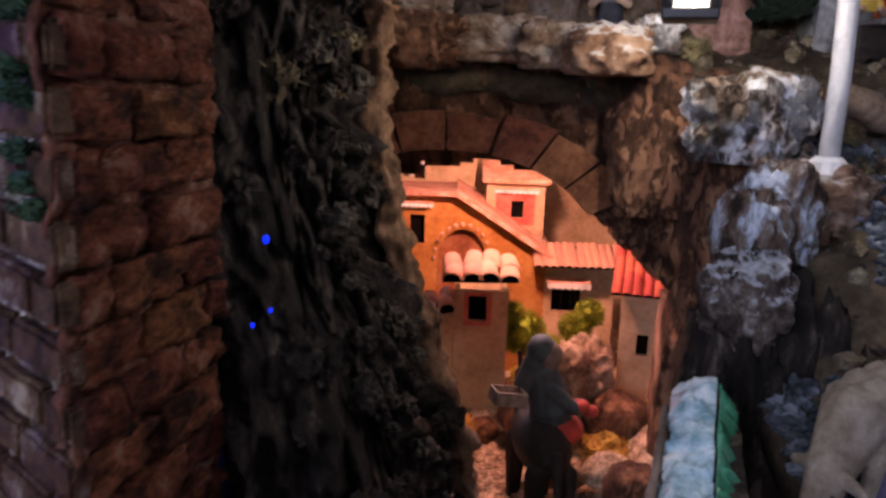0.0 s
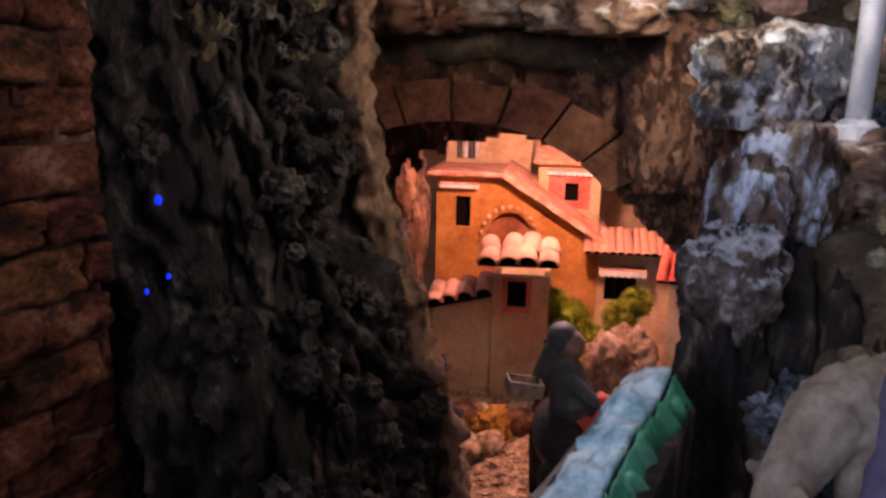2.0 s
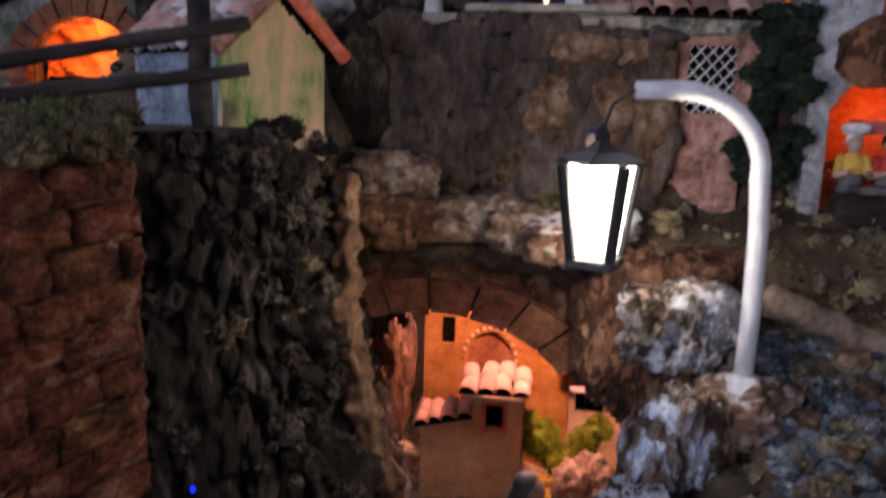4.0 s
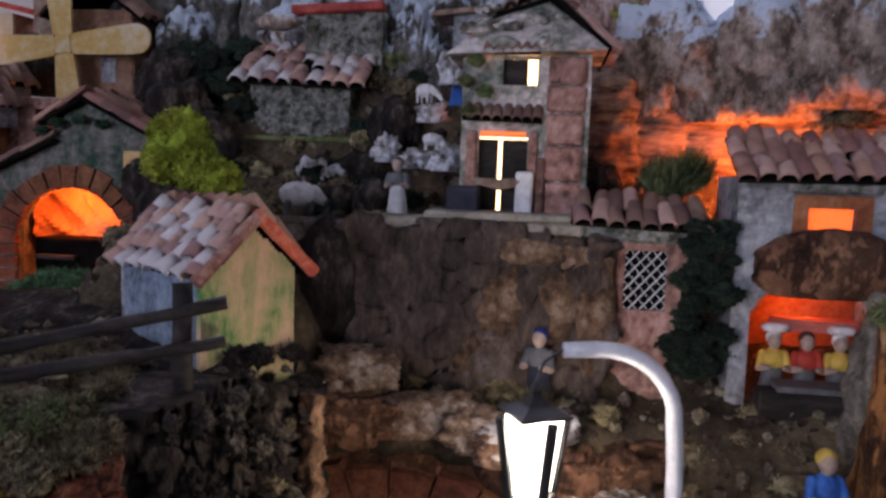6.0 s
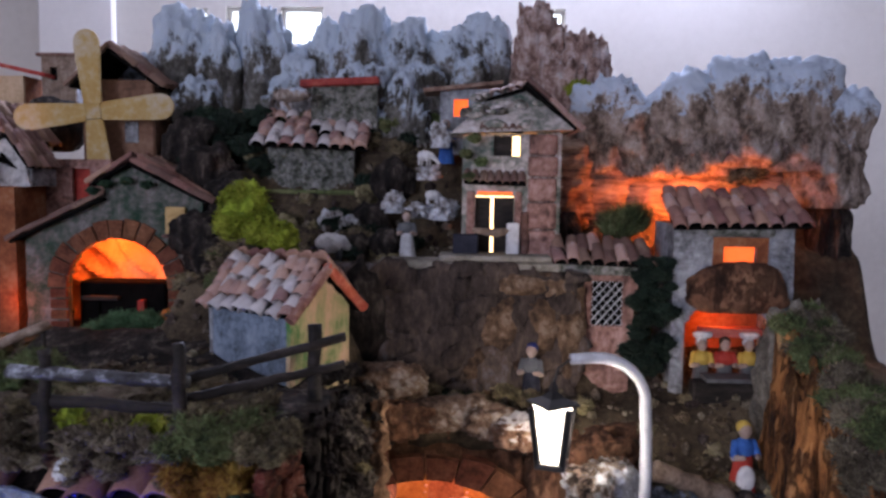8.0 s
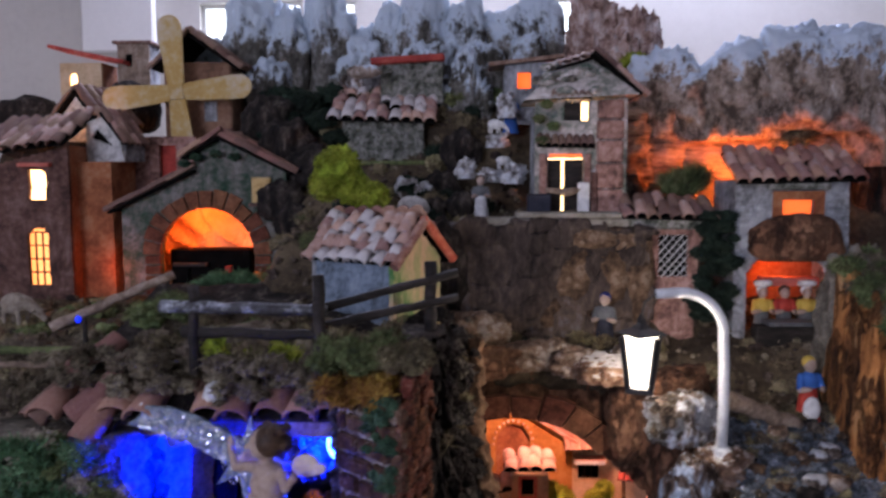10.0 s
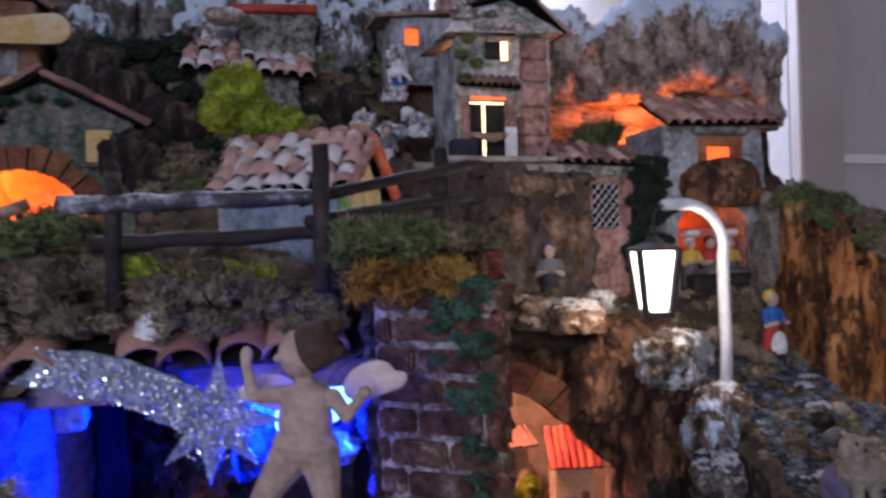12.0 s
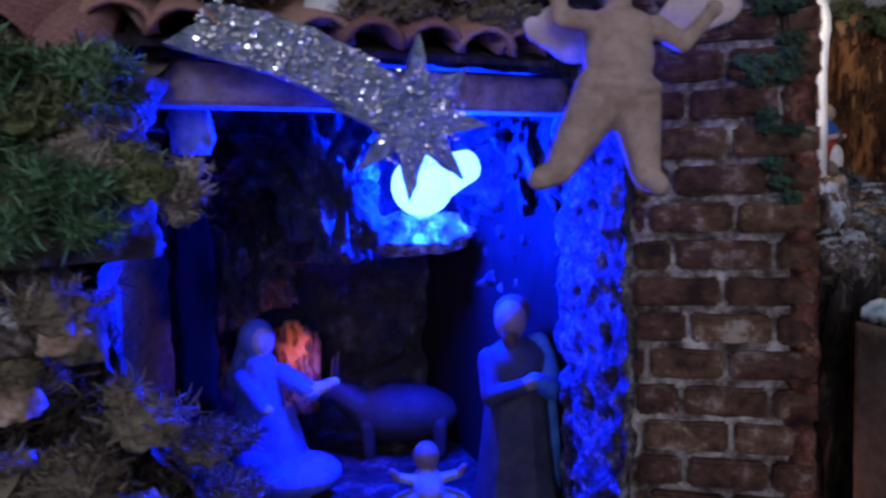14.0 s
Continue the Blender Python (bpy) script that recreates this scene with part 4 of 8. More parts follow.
# ---- the arch and the cave ----
def cave_arch():
    cx, cz, rin, rout = 0.01, 1.082, 0.130, 0.170
    FLAT = 0.768

    def face(x, z):
        k = 0.010 * fractal((x, 0.62, z), 24, 9.0, 5) - 0.012 * abs(noise.noise(Vector((x * 40, z * 12, 3))))
        return Vector((x, 0.622 - k, z))

    def keep(x, z):
        dx, dz = x - cx, z - cz
        if z > cz + 0.045:
            return math.hypot(dx, dz / FLAT) > rin + 0.006
        edge = 0.190 - 0.05 * ss(1.07, cz + 0.045, z) + 0.008 * noise.noise(Vector((z * 60, 3, 1)))
        return x > edge or dx < -rin - 0.004
    ob = finish("rock_wall", sheet(face, steps(-0.13, 0.27, 90), steps(0.82, 1.245, 90), keep, (0, 0.03, 0)), "bark_brown", smooth=True)
    tagged(ob, "brown cork rock wall with an arched opening", "rock wall")
    arch = thing("brick_arch", pose(0, 0, 0), "arch of reddish wedge bricks over the cave mouth", "arch")
    bm = bmesh.new()
    for i in range(5, 20):
        a0, a1 = math.pi * i / 24, math.pi * (i + 1) / 24
        v = [bm.verts.new((cx + r * math.cos(a), y, cz + FLAT * r * math.sin(a))) for y in (0.626, 0.645) for r in (rin + 0.003, rout - 0.004) for a in (a0, a1)]
        for f in ((0, 1, 3, 2), (4, 6, 7, 5), (0, 4, 5, 1), (2, 3, 7, 6)):
            bm.faces.new([v[k] for k in f])
    bmesh.ops.remove_doubles(bm, verts=bm.verts[:], dist=0.00001)
    part("mortar_bed", bm, "bark_brown", arch)
    voussoirs(arch, cx, cz, rin, rout, 0.612, 0.640, 8, "arch_brick", a0=32.0, a1=150.0, seed=3, gap=0.035, flat=FLAT)

    # ragged cork behind the arch, and the lit paper back of the cave
    def face2(x, z):
        return Vector((x, 0.715 - 0.012 * fractal((x, 0.7, z), 20, 4.0, 4), z))

    def keep2(x, z):
        e = 1 + 0.10 * noise.noise(Vector((x * 70, z * 70, 1))) + 0.08 * noise.noise(Vector((x * 22, z * 22, 5)))
        return math.hypot((x - 0.070) / 0.184, max(0.0, z - 1.036) / 0.130) > e
    ob = finish("rock_wall", sheet(face2, steps(-0.16, 0.36, 130), steps(0.82, 1.26, 110), keep2, (0, 0.012, 0)), "bark_brown", smooth=True)
    tagged(ob, "ragged brown cork edge inside the cave", "rock wall")

    def back(x, z):
        return Vector((x, 1.17 - 0.5 * (x - 0.05) ** 2 + 0.003 * fractal((x, 1, z), 12, 2, 3), z))
    ob = finish("backdrop", sheet(back, steps(-0.22, 0.46, 40), steps(0.82, 1.40, 30), None, (0, 0.003, 0)), "plaster_cream", smooth=True)
    structure(ob, "cream paper back wall of the cave")


cave_arch()


# ---- brick pillar ----
def brick_pillar():
    L, C, D = Vector((-0.160, 0.289)), Vector((-0.094, 0.231)), Vector((-0.078, 0.320))
    z0, z1 = 0.80, 1.306
    pil = thing("brick_pillar", pose(C.x, C.y, z0), "square pillar with dark red plaster bricks, pale mortar and one rough tufa side", "pillar")
    u = (L - C).normalized()
    n = Vector((u.y, -u.x))
    if n.y > 0:
        n = -n
    w = (L - C).length
    ins = -n * 0.004
    R = Vector((-0.125, 0.395))
    foot = [C + ins + (L - C) * 0.14, L + ins, R + Vector((0.008, 0.002)), D + Vector((-0.020, 0.010))]
    bm = bmesh.new()
    vs = [[bm.verts.new((p.x - C.x, p.y - C.y, z)) for p in foot] for z in (0, z1 - z0)]
    for k in range(4):
        bm.faces.new((vs[0][k], vs[0][(k + 1) % 4], vs[1][(k + 1) % 4], vs[1][k]))
    bm.faces.new(vs[1])
    part("core", bm, "mortar", pil)
    # rough side that faces the passage
    a, b = C, D
    o = (b - a).normalized()
    o = Vector((o.y, -o.x))

    def side(s, z):
        p = a.lerp(b, s)
        k = 0.0045 * fractal((p.x, p.y, z * 1.4), 60, 3.0, 5) - 0.0015
        return Vector((p.x + o.x * k - C.x, p.y + o.y * k - C.y, z - z0))
    z2 = 1.333
    bed = part("tufa_side", sheet(side, steps(0, 1, 36), steps(z0, z2 - 0.004, 178), lambda s, z: z < z1 or s > 0.22, (-0.006, 0.0065, 0)), "tufa_joint", pil, "rough red-brown tufa side", True)
    rough = random.Random(21)
    length = (b - a).length
    turn = Matrix((((b - a).normalized().x, o.x, 0), ((b - a).normalized().y, o.y, 0), (0, 0, 1))).to_4x4()
    z, row = z0 + 0.003, 0
    while z < z2 - 0.012:
        x = -0.018 if row % 2 else 0.0
        while x < length - 0.004:
            ln = rough.uniform(0.034, 0.044)
            x0, x1 = max(x, 0.004 if z < z1 - 0.006 else rough.uniform(0.014, 0.024)), min(x + ln, length)
            if x1 - x0 > 0.006:
                e = rough.uniform(-0.0015, 0.0035)
                bm = bmesh.new()
                box(bm, x0, x1 - 0.0015, -0.006, 0.0018 + e, z - z0 + rough.uniform(-0.0008, 0.0008), z + 0.0160 - z0 + rough.uniform(-0.0012, 0.0008))
                bmesh.ops.subdivide_edges(bm, edges=bm.edges[:], cuts=5, use_grid_fill=True)
                mid = Vector(((x0 + x1) / 2, 0, z - z0 + 0.0073))
                for v in bm.verts:
                    q = v.co.copy()
                    pit = 0.0055 * knob(q, 150, row * 1.7 + x0 * 90) + 0.0028 * noise.noise(q * 210 + Vector((row, 2, 5)))
                    v.co += Vector((0.002 * noise.noise(q * 120 + Vector((1, row, 0))), pit, 0.0016 * noise.noise(q * 140 + Vector((7, 0, row)))))
                    if abs(q.x - mid.x) > (x1 - x0) * 0.40 or abs(q.z - mid.z) > 0.0056:
                        v.co.y -= 0.0008
                ob = part("brick", bm, "tufa", bed, smooth=True)
                ob.matrix_basis = turn
            x += ln
        z += 0.0182
        row += 1
    # crumbly whitewashed return inside the stable
    def inner(s, z):
        p = L.lerp(R, s)
        k = 0.006 * fractal((p.x, p.y, z), 60, 3.0, 5) - 0.006 * abs(noise.noise(Vector((s * 9, z * 70, 4)))) + 0.003
        return Vector((p.x - 0.95 * k - C.x, p.y + 0.31 * k - C.y, z - z0))
    part("whitewashed_side", sheet(inner, steps(0, 1, 50), steps(z0, z1, 200), None, (0.006, 0, 0)), "whitewash", pil, "crumbly whitewashed side", True)
    # brick faces: front and the narrow left return
    rnd = random.Random(8)
    pitch, course = 0.0182, 0
    face = part("brickwork", rbox(-0.001, 0.001, -0.001, 0.001, 0, 0.002, 0.0002), "mortar", pil)
    z = z0 + 0.004
    while z < z1 - 0.01:
        x = -0.022 if course % 2 else -0.002
        while x < w - 0.004:
            ln = rnd.uniform(0.038, 0.047)
            x0, x1 = max(x, 0.0005), min(x + ln, w - 0.0005)
            if x1 - x0 > 0.005:
                e = rnd.uniform(-0.0010, 0.0014)
                bm = bmesh.new()
                box(bm, x0, x1 - 0.003, -0.006, 0.0006 + e, z + rnd.uniform(-0.0006, 0.0006) - z0, z + pitch - 0.0042 - z0)
                bmesh.ops.bevel(bm, geom=bm.edges[:], offset=0.0016, segments=2, affect="EDGES")
                bmesh.ops.subdivide_edges(bm, edges=[q for q in bm.edges if q.calc_length() > 0.012], cuts=3)
                for v in bm.verts:
                    v.co += Vector((noise.noise(v.co * 130), 0.6 * noise.noise(v.co * 120 + Vector((5, z * 90, 1))), noise.noise(v.co * 130 + Vector((z * 40, 3, 9))))) * 0.0012
                ob = part("brick", bm, "brick", face)
                mm = Matrix(((u.x, n.x, 0), (u.y, n.y, 0), (0, 0, 1))).to_4x4()
                ob.matrix_basis = mm
            x += ln
        z += pitch
        course += 1


brick_pillar()


# ---- fence posts and rails over the stable ----
def pole(bm, a, b, r0, r1, wob=0.3, seed=0.0, n=7, seg=8):
    a, b = Vector(a), Vector(b)
    pts = [a.lerp(b, i / n) + Vector((noise.noise(Vector((i * 0.9, seed, 1))), noise.noise(Vector((i * 0.9, seed, 5))), noise.noise(Vector((i * 0.9, seed, 9))))) * r0 * 0.35 for i in range(n + 1)]
    tube(bm, pts, [r0 + (r1 - r0) * i / n for i in range(n + 1)], seg, wob, seed)


def fence(name, posts, rails, label, pm="wood", rm="wood"):
    f = thing(name, pose(*posts[0][0]), label, "fence")
    o = Vector(posts[0][0])
    for i, (p, top, r) in enumerate(posts):
        bm = bmesh.new()
        pole(bm, Vector(p) - o, Vector((p[0] + 0.001, p[1], top)) - o, r, r * 0.95, 0.3, i * 3.1)
        part("post", bm, pm, f, smooth=True)
    for i, (a, b, r, mat) in enumerate(rails):
        bm = bmesh.new()
        pole(bm, Vector(a) - o, Vector(b) - o, r, r * 0.85, 0.35, 9 + i * 2.3, 10)
        part("rail", bm, mat, f, smooth=True)


fence("rustic_fence", [((-0.312, 0.372, 1.30), 1.387, 0.0056), ((-0.182, 0.336, 1.305), 1.402, 0.0058), ((-0.083, 0.395, 1.29), 1.409, 0.0062)],
      [((-0.345, 0.376, 1.366), (-0.176, 0.342, 1.369), 0.0062, "wood_silver"), ((-0.325, 0.379, 1.340), (-0.168, 0.342, 1.346), 0.0055, "wood"),
       ((-0.195, 0.343, 1.366), (-0.056, 0.400, 1.397), 0.0045, "wood"), ((-0.19, 0.343, 1.352), (-0.056, 0.400, 1.372), 0.0045, "wood")],
      "fence of dark rough branches on the stable roof")
fence("pole_barrier", [((-0.487, 0.50, 1.24), 1.332, 0.003), ((-0.40, 0.53, 1.27), 1.372, 0.003)],
      [((-0.52, 0.49, 1.322), (-0.392, 0.53, 1.378), 0.006, "wood_pale"), ((-0.62, 0.46, 1.302), (-0.48, 0.49, 1.296), 0.005, "moss_green"), ((-0.62, 0.46, 1.285), (-0.48, 0.49, 1.280), 0.004, "wood_pale")],
      "low barrier of a pale peeled pole on thin dark sticks")


# ---- the stable grotto ----
def stable():
    st = thing("stable_grotto", pose(-0.26, 0.40, 0.97), "stable grotto with a plank lintel and tiled roof", "stable")
    o = Vector((-0.26, 0.40, 0.97))
    # lintel
    part("lintel", rbox(-0.40 - o.x, -0.125 - o.x, 0.375 - o.y, 0.400 - o.y, 1.236 - o.z, 1.258 - o.z, 0.002), "wood_pale", st, "weathered plank lintel")
    # back and side walls of cork
    def backw(x, z):
        k = 0.016 * fractal((x, 0.6, z), 20, 6.0, 5) - 0.022 * abs(noise.noise(Vector((x * 24, z * 24, 2))))
        return Vector((x, 0.64 - k - 0.028 * ss(-0.20, -0.15, x), z)) - o
    part("back_wall", sheet(backw, steps(-0.50, -0.08, 70), steps(0.95, 1.31, 60)), "grotto_wall", st, "cork back wall, near-black for the unlit grotto", True)

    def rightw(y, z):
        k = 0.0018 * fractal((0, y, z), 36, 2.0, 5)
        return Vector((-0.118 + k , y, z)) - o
    part("side_wall", sheet(rightw, steps(0.385, 0.64, 50), steps(0.95, 1.30, 60)), "board_dark", st, "board side wall, near-black for the dimness in the grotto", True)

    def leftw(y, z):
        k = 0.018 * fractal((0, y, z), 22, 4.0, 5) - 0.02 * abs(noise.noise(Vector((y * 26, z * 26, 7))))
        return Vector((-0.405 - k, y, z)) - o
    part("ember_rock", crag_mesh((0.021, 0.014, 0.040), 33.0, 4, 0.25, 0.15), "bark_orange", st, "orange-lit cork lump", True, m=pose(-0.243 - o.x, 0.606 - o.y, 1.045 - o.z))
    part("side_wall", sheet(leftw, steps(0.36, 0.64, 50), steps(0.95, 1.31, 60)), "grotto", st, "cork side wall, near-black for the unlit grotto", True)

    def roofp(x, y):
        return Vector((x, y, 1.262 + 0.30 * (y - 0.36) + 0.004 * fractal((x, y, 0), 30, 2, 3))) - o
    ob = part("ceiling_board", sheet(roofp, steps(-0.46, -0.10, 50), steps(0.365, 0.65, 40), None, (0, 0, -0.006)), "bark", st, "cork roof board", True)
    # inner rock shelf that carries the bulb
    bm = rock_mesh((0.04, 0.030, 0.018), 3.0, 4, 0.5, 1.6)
    part("rock_shelf", bm, "rock_white", st, "pale rock shelf", True, m=pose(-0.168 - o.x, 0.515 - o.y, 1.158 - o.z))
    bm = rock_mesh((0.032, 0.05, 0.06), 8.0, 5, 0.65, 2.6)
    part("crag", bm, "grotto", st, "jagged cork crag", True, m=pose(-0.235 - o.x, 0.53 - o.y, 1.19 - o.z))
    # near-black slab standing in for the unlit strip on the left
    slab = lumpy_prism([(-0.346, 0.515), (-0.321, 0.517), (-0.321, 0.537), (-0.346, 0.535)], 0.965, 1.285, 0.004, 60, 4.0, 0.0036, None, 4, 0.6, 0.003)
    bmesh.ops.translate(slab, verts=slab.verts[:], vec=-o)
    part("prop", slab, "dark", st, "near-black cork slab standing for an unlit strip", True)
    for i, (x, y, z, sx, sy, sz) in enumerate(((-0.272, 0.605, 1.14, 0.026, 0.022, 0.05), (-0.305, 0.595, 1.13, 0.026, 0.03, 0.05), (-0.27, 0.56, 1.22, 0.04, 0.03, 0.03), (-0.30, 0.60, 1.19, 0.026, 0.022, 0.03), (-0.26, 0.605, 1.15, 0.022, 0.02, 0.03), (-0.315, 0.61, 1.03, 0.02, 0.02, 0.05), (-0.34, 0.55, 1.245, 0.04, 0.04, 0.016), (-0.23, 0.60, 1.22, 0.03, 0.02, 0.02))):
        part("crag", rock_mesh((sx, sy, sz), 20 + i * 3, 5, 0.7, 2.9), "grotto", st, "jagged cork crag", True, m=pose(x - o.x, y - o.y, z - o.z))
    part("plaster_slab", crumbly(rect(-0.055, 0.05, 0.0, 0.25), (), 0.008, 0.002, 50, 3), "plaster_blue", st, "smooth pale plaster slab", True, m=pose(-0.372 - o.x, 0.535 - o.y, 0.975 - o.z, 0, 0, 52))
    # pale lump added so that a blue-lit patch shows below the lintel
    part("knot", crag_mesh((0.011, 0.009, 0.014), 6.0, 4, 0.3, 0.2), "plaster_blue", st, "pale lump added to catch blue light under the lintel", True, m=pose(-0.347 - o.x, 0.412 - o.y, 1.226 - o.z))
    # tile row at the eave, laid on the board
    tiled_slope(st, Vector((-0.465, 0.352, 1.262)) - o, (0.305, 0, 0), (0, 0.070, 0.025), 10, 2, "tile", over=1.35, jit=2.2, deck="bark", skip=0.14)
    tiled_slope(st, Vector((-0.470, 0.372, 1.270)) - o, (0.082, -0.010, -0.020), (0.072, 0.045, 0.044), 3, 2, "tile", over=1.3, jit=4.0, deck="bark", mat2="tile_brown", share=0.5)


stable()


def left_bank():
    """The mossy bank to the left of the stable."""
    def f(u, v):
        # u along, v up
        x = -0.70 + u * 0.308
        y = 0.30 + 0.10 * v + 0.04 * ss(0.75, 1.0, u) + 0.05 * (1 - u)
        z = 0.90 + 0.36 * v
        k = 0.02 * fractal((x, y, z), 18, 3, 5)
        return Vector((x, y - k, z + k * 0.5))
    ob = finish("ground_bank", sheet(f, steps(0, 1, 70), steps(0, 1, 70)), "soil", smooth=True)
    structure(ob, "mossy earth bank beside the stable")

    def g(u, v):
        # return face into the stable
        y = 0.335 + 0.10 * u + 0.03 * v
        z = 0.95 + 0.31 * v
        k = 0.012 * fractal((0.3, y, z), 24, 3, 5)
        x = -0.392 + 0.03 * math.sin(v * 7.0) + 0.02 * v
        return Vector((x + k, y, z))
    ob = finish("ground_bank", sheet(g, steps(0, 1, 40), steps(0, 1, 70)), "soil", smooth=True)
    structure(ob, "mossy edge of the bank at the stable mouth")
    led = finish("mossy_ledge", lumpy_prism([(-0.64, 0.345), (-0.52, 0.335), (-0.41, 0.330), (-0.378, 0.345), (-0.370, 0.375), (-0.385, 0.42), (-0.64, 0.43)], 1.166, 1.246, 0.012, 40, 6.0, 0.005, None, 5), "ledge", smooth=True)
    tagged(led, "grey mossy cork ledge with a flat underside beside the stable", "ledge")


left_bank()


# ---- street lamp ----
def street_lamp():
    b = Vector((0.233, 0.481, 1.188))
    t = thing("street_lamp", pose(*b), "white curved lamp post with a black lantern that is lit", "street lamp")
    bm = bmesh.new()
    pts = [(0, 0, 0), (0.001, 0, 0.05), (0.0, 0, 0.10), (-0.003, -0.004, 0.130)]
    for i in range(1, 9):
        a = math.pi / 2 * i / 8 * 1.04
        pts.append((-0.003 - 0.052 * (1 - math.cos(a)), -0.006 - 0.012 * i / 8, 0.130 + 0.050 * math.sin(a)))
    pts.append((-0.080, -0.022, 0.179))
    tube(bm, pts, [0.0060] * 4 + [0.0056] * 8 + [0.0052], 12)
    part("post", bm, "post_white", t, "white tube", True)
    bm = bmesh.new()
    tube(bm, [(0, 0, -0.004), (0, 0, 0.003), (0, 0, 0.006)], [0.011, 0.0105, 0.0075], 12)
    part("foot", bm, "post_white", t)
    c = Vector((0.136, 0.450, 1.270)) - b
    lan = part("lantern", rbox(-0.0145, 0.0145, -0.0145, 0.0145, -0.006, 0.000, 0.001), "black_metal", t, "black lantern", m=Matrix.Translation(c) @ pose(0, 0, 0, 0, 0, -16))
    hb, ht, h = 0.0115, 0.0175, 0.055
    for sx in (-1, 1):
        for sy in (-1, 1):
            bm = bmesh.new()
            tube(bm, [(sx * hb, sy * hb, 0), (sx * ht, sy * ht, h)], [0.0034, 0.0036], 8)
            part("corner_bar", bm, "black_metal", lan)
    for k in range(4):
        bm = bmesh.new()
        e = 0.0022
        v = [(-hb + e, -hb, 0.002), (hb - e, -hb, 0.002), (ht - e, -ht, h - 0.001), (-ht + e, -ht, h - 0.001)]
        v2 = [(x, y + 0.0012, z) for x, y, z in v]
        vs = [bm.verts.new(q) for q in v + v2]
        for f in ((0, 1, 2, 3), (7, 6, 5, 4), (0, 4, 5, 1), (1, 5, 6, 2), (2, 6, 7, 3), (3, 7, 4, 0)):
            bm.faces.new([vs[i] for i in f])
        ob = part("pane", bm, "lantern_glass", lan, "glowing frosted glass", m=pose(0, 0, 0, 0, 0, 90 * k))
        ob.visible_shadow = False
    bm = bmesh.new()
    tube(bm, [(0, 0, h), (0, 0, h + 0.002), (0, 0, h + 0.007), (0, 0, h + 0.013), (0, 0, h + 0.016), (0, 0, h + 0.022)], [0.0260, 0.0265, 0.011, 0.004, 0.0048, 0.0016], 4)
    part("cap", bm, "black_metal", lan, m=pose(0, 0, 0, 0, 0, 45))
    bm = bmesh.new()
    a, e = c + Vector((0, 0, h + 0.02)), Vector((-0.080, -0.022, 0.179))
    tube(bm, [a, (a + e) / 2 + Vector((-0.004, 0, 0.003)), e], 0.0011, 6)
    part("hook", bm, "black_metal", t)


street_lamp()


# ---- rocks round the cave and the lamp ----
column = [
    ("painted_crag", (0.200, 0.522, 1.211), (0.041, 0.030, 0.029), 2.0, "rock_white", "white-painted cork boulder with brown cracks"),
    ("painted_crag", (0.236, 0.492, 1.168), (0.030, 0.026, 0.022), 5.0, "rock_brown", "brown cork rock under the lamp post"),
    ("painted_crag", (0.193, 0.448, 1.162), (0.021, 0.022, 0.030), 13.0, "rock_blue", "crusty cork crag dabbed with pale blue paint"),
    ("painted_crag", (0.173, 0.432, 1.148), (0.016, 0.022, 0.027), 17.0, "rock_blue", "crusty cork crag dabbed with pale blue paint"),
    ("painted_crag", (0.212, 0.475, 1.150), (0.022, 0.022, 0.034), 21.0, "rock_tan", "brown cork rock under the white boulder"),
    ("painted_crag", (0.166, 0.408, 1.122), (0.021, 0.019, 0.025), 25.0, "rock_snow", "dark cork rock with a whitened cap"),
    ("cork_block", (0.182, 0.430, 1.04), (0.030, 0.030, 0.105), 29.0, "bark", "tall dark cork block beside the cave"),
    ("cork_block", (0.166, 0.400, 1.02), (0.022, 0.020, 0.090), 33.0, "bark", "tall dark cork block beside the cave"),
    # two near-black blocks added to fill the gap that is only shade
    ("cork_block", (0.222, 0.425, 0.96), (0.032, 0.036, 0.150), 43.0, "bark", "near-black cork block filling the unlit gap by the gravel slope"),
    ("cork_block", (0.205, 0.510, 0.96), (0.036, 0.050, 0.150), 47.0, "bark", "near-black cork block filling the unlit gap by the gravel slope"),
    ("cork_block", (0.215, 0.480, 1.07), (0.024, 0.030, 0.085), 37.0, "bark_brown", "tall brown cork block under the lamp post"),
]
for nm, c, sz, sd, mt, lb in column:
    crag(nm, c, sz, sd, mt, lb, 0.3, 0.26, 1.5, rz=sd * 11, category="rock")
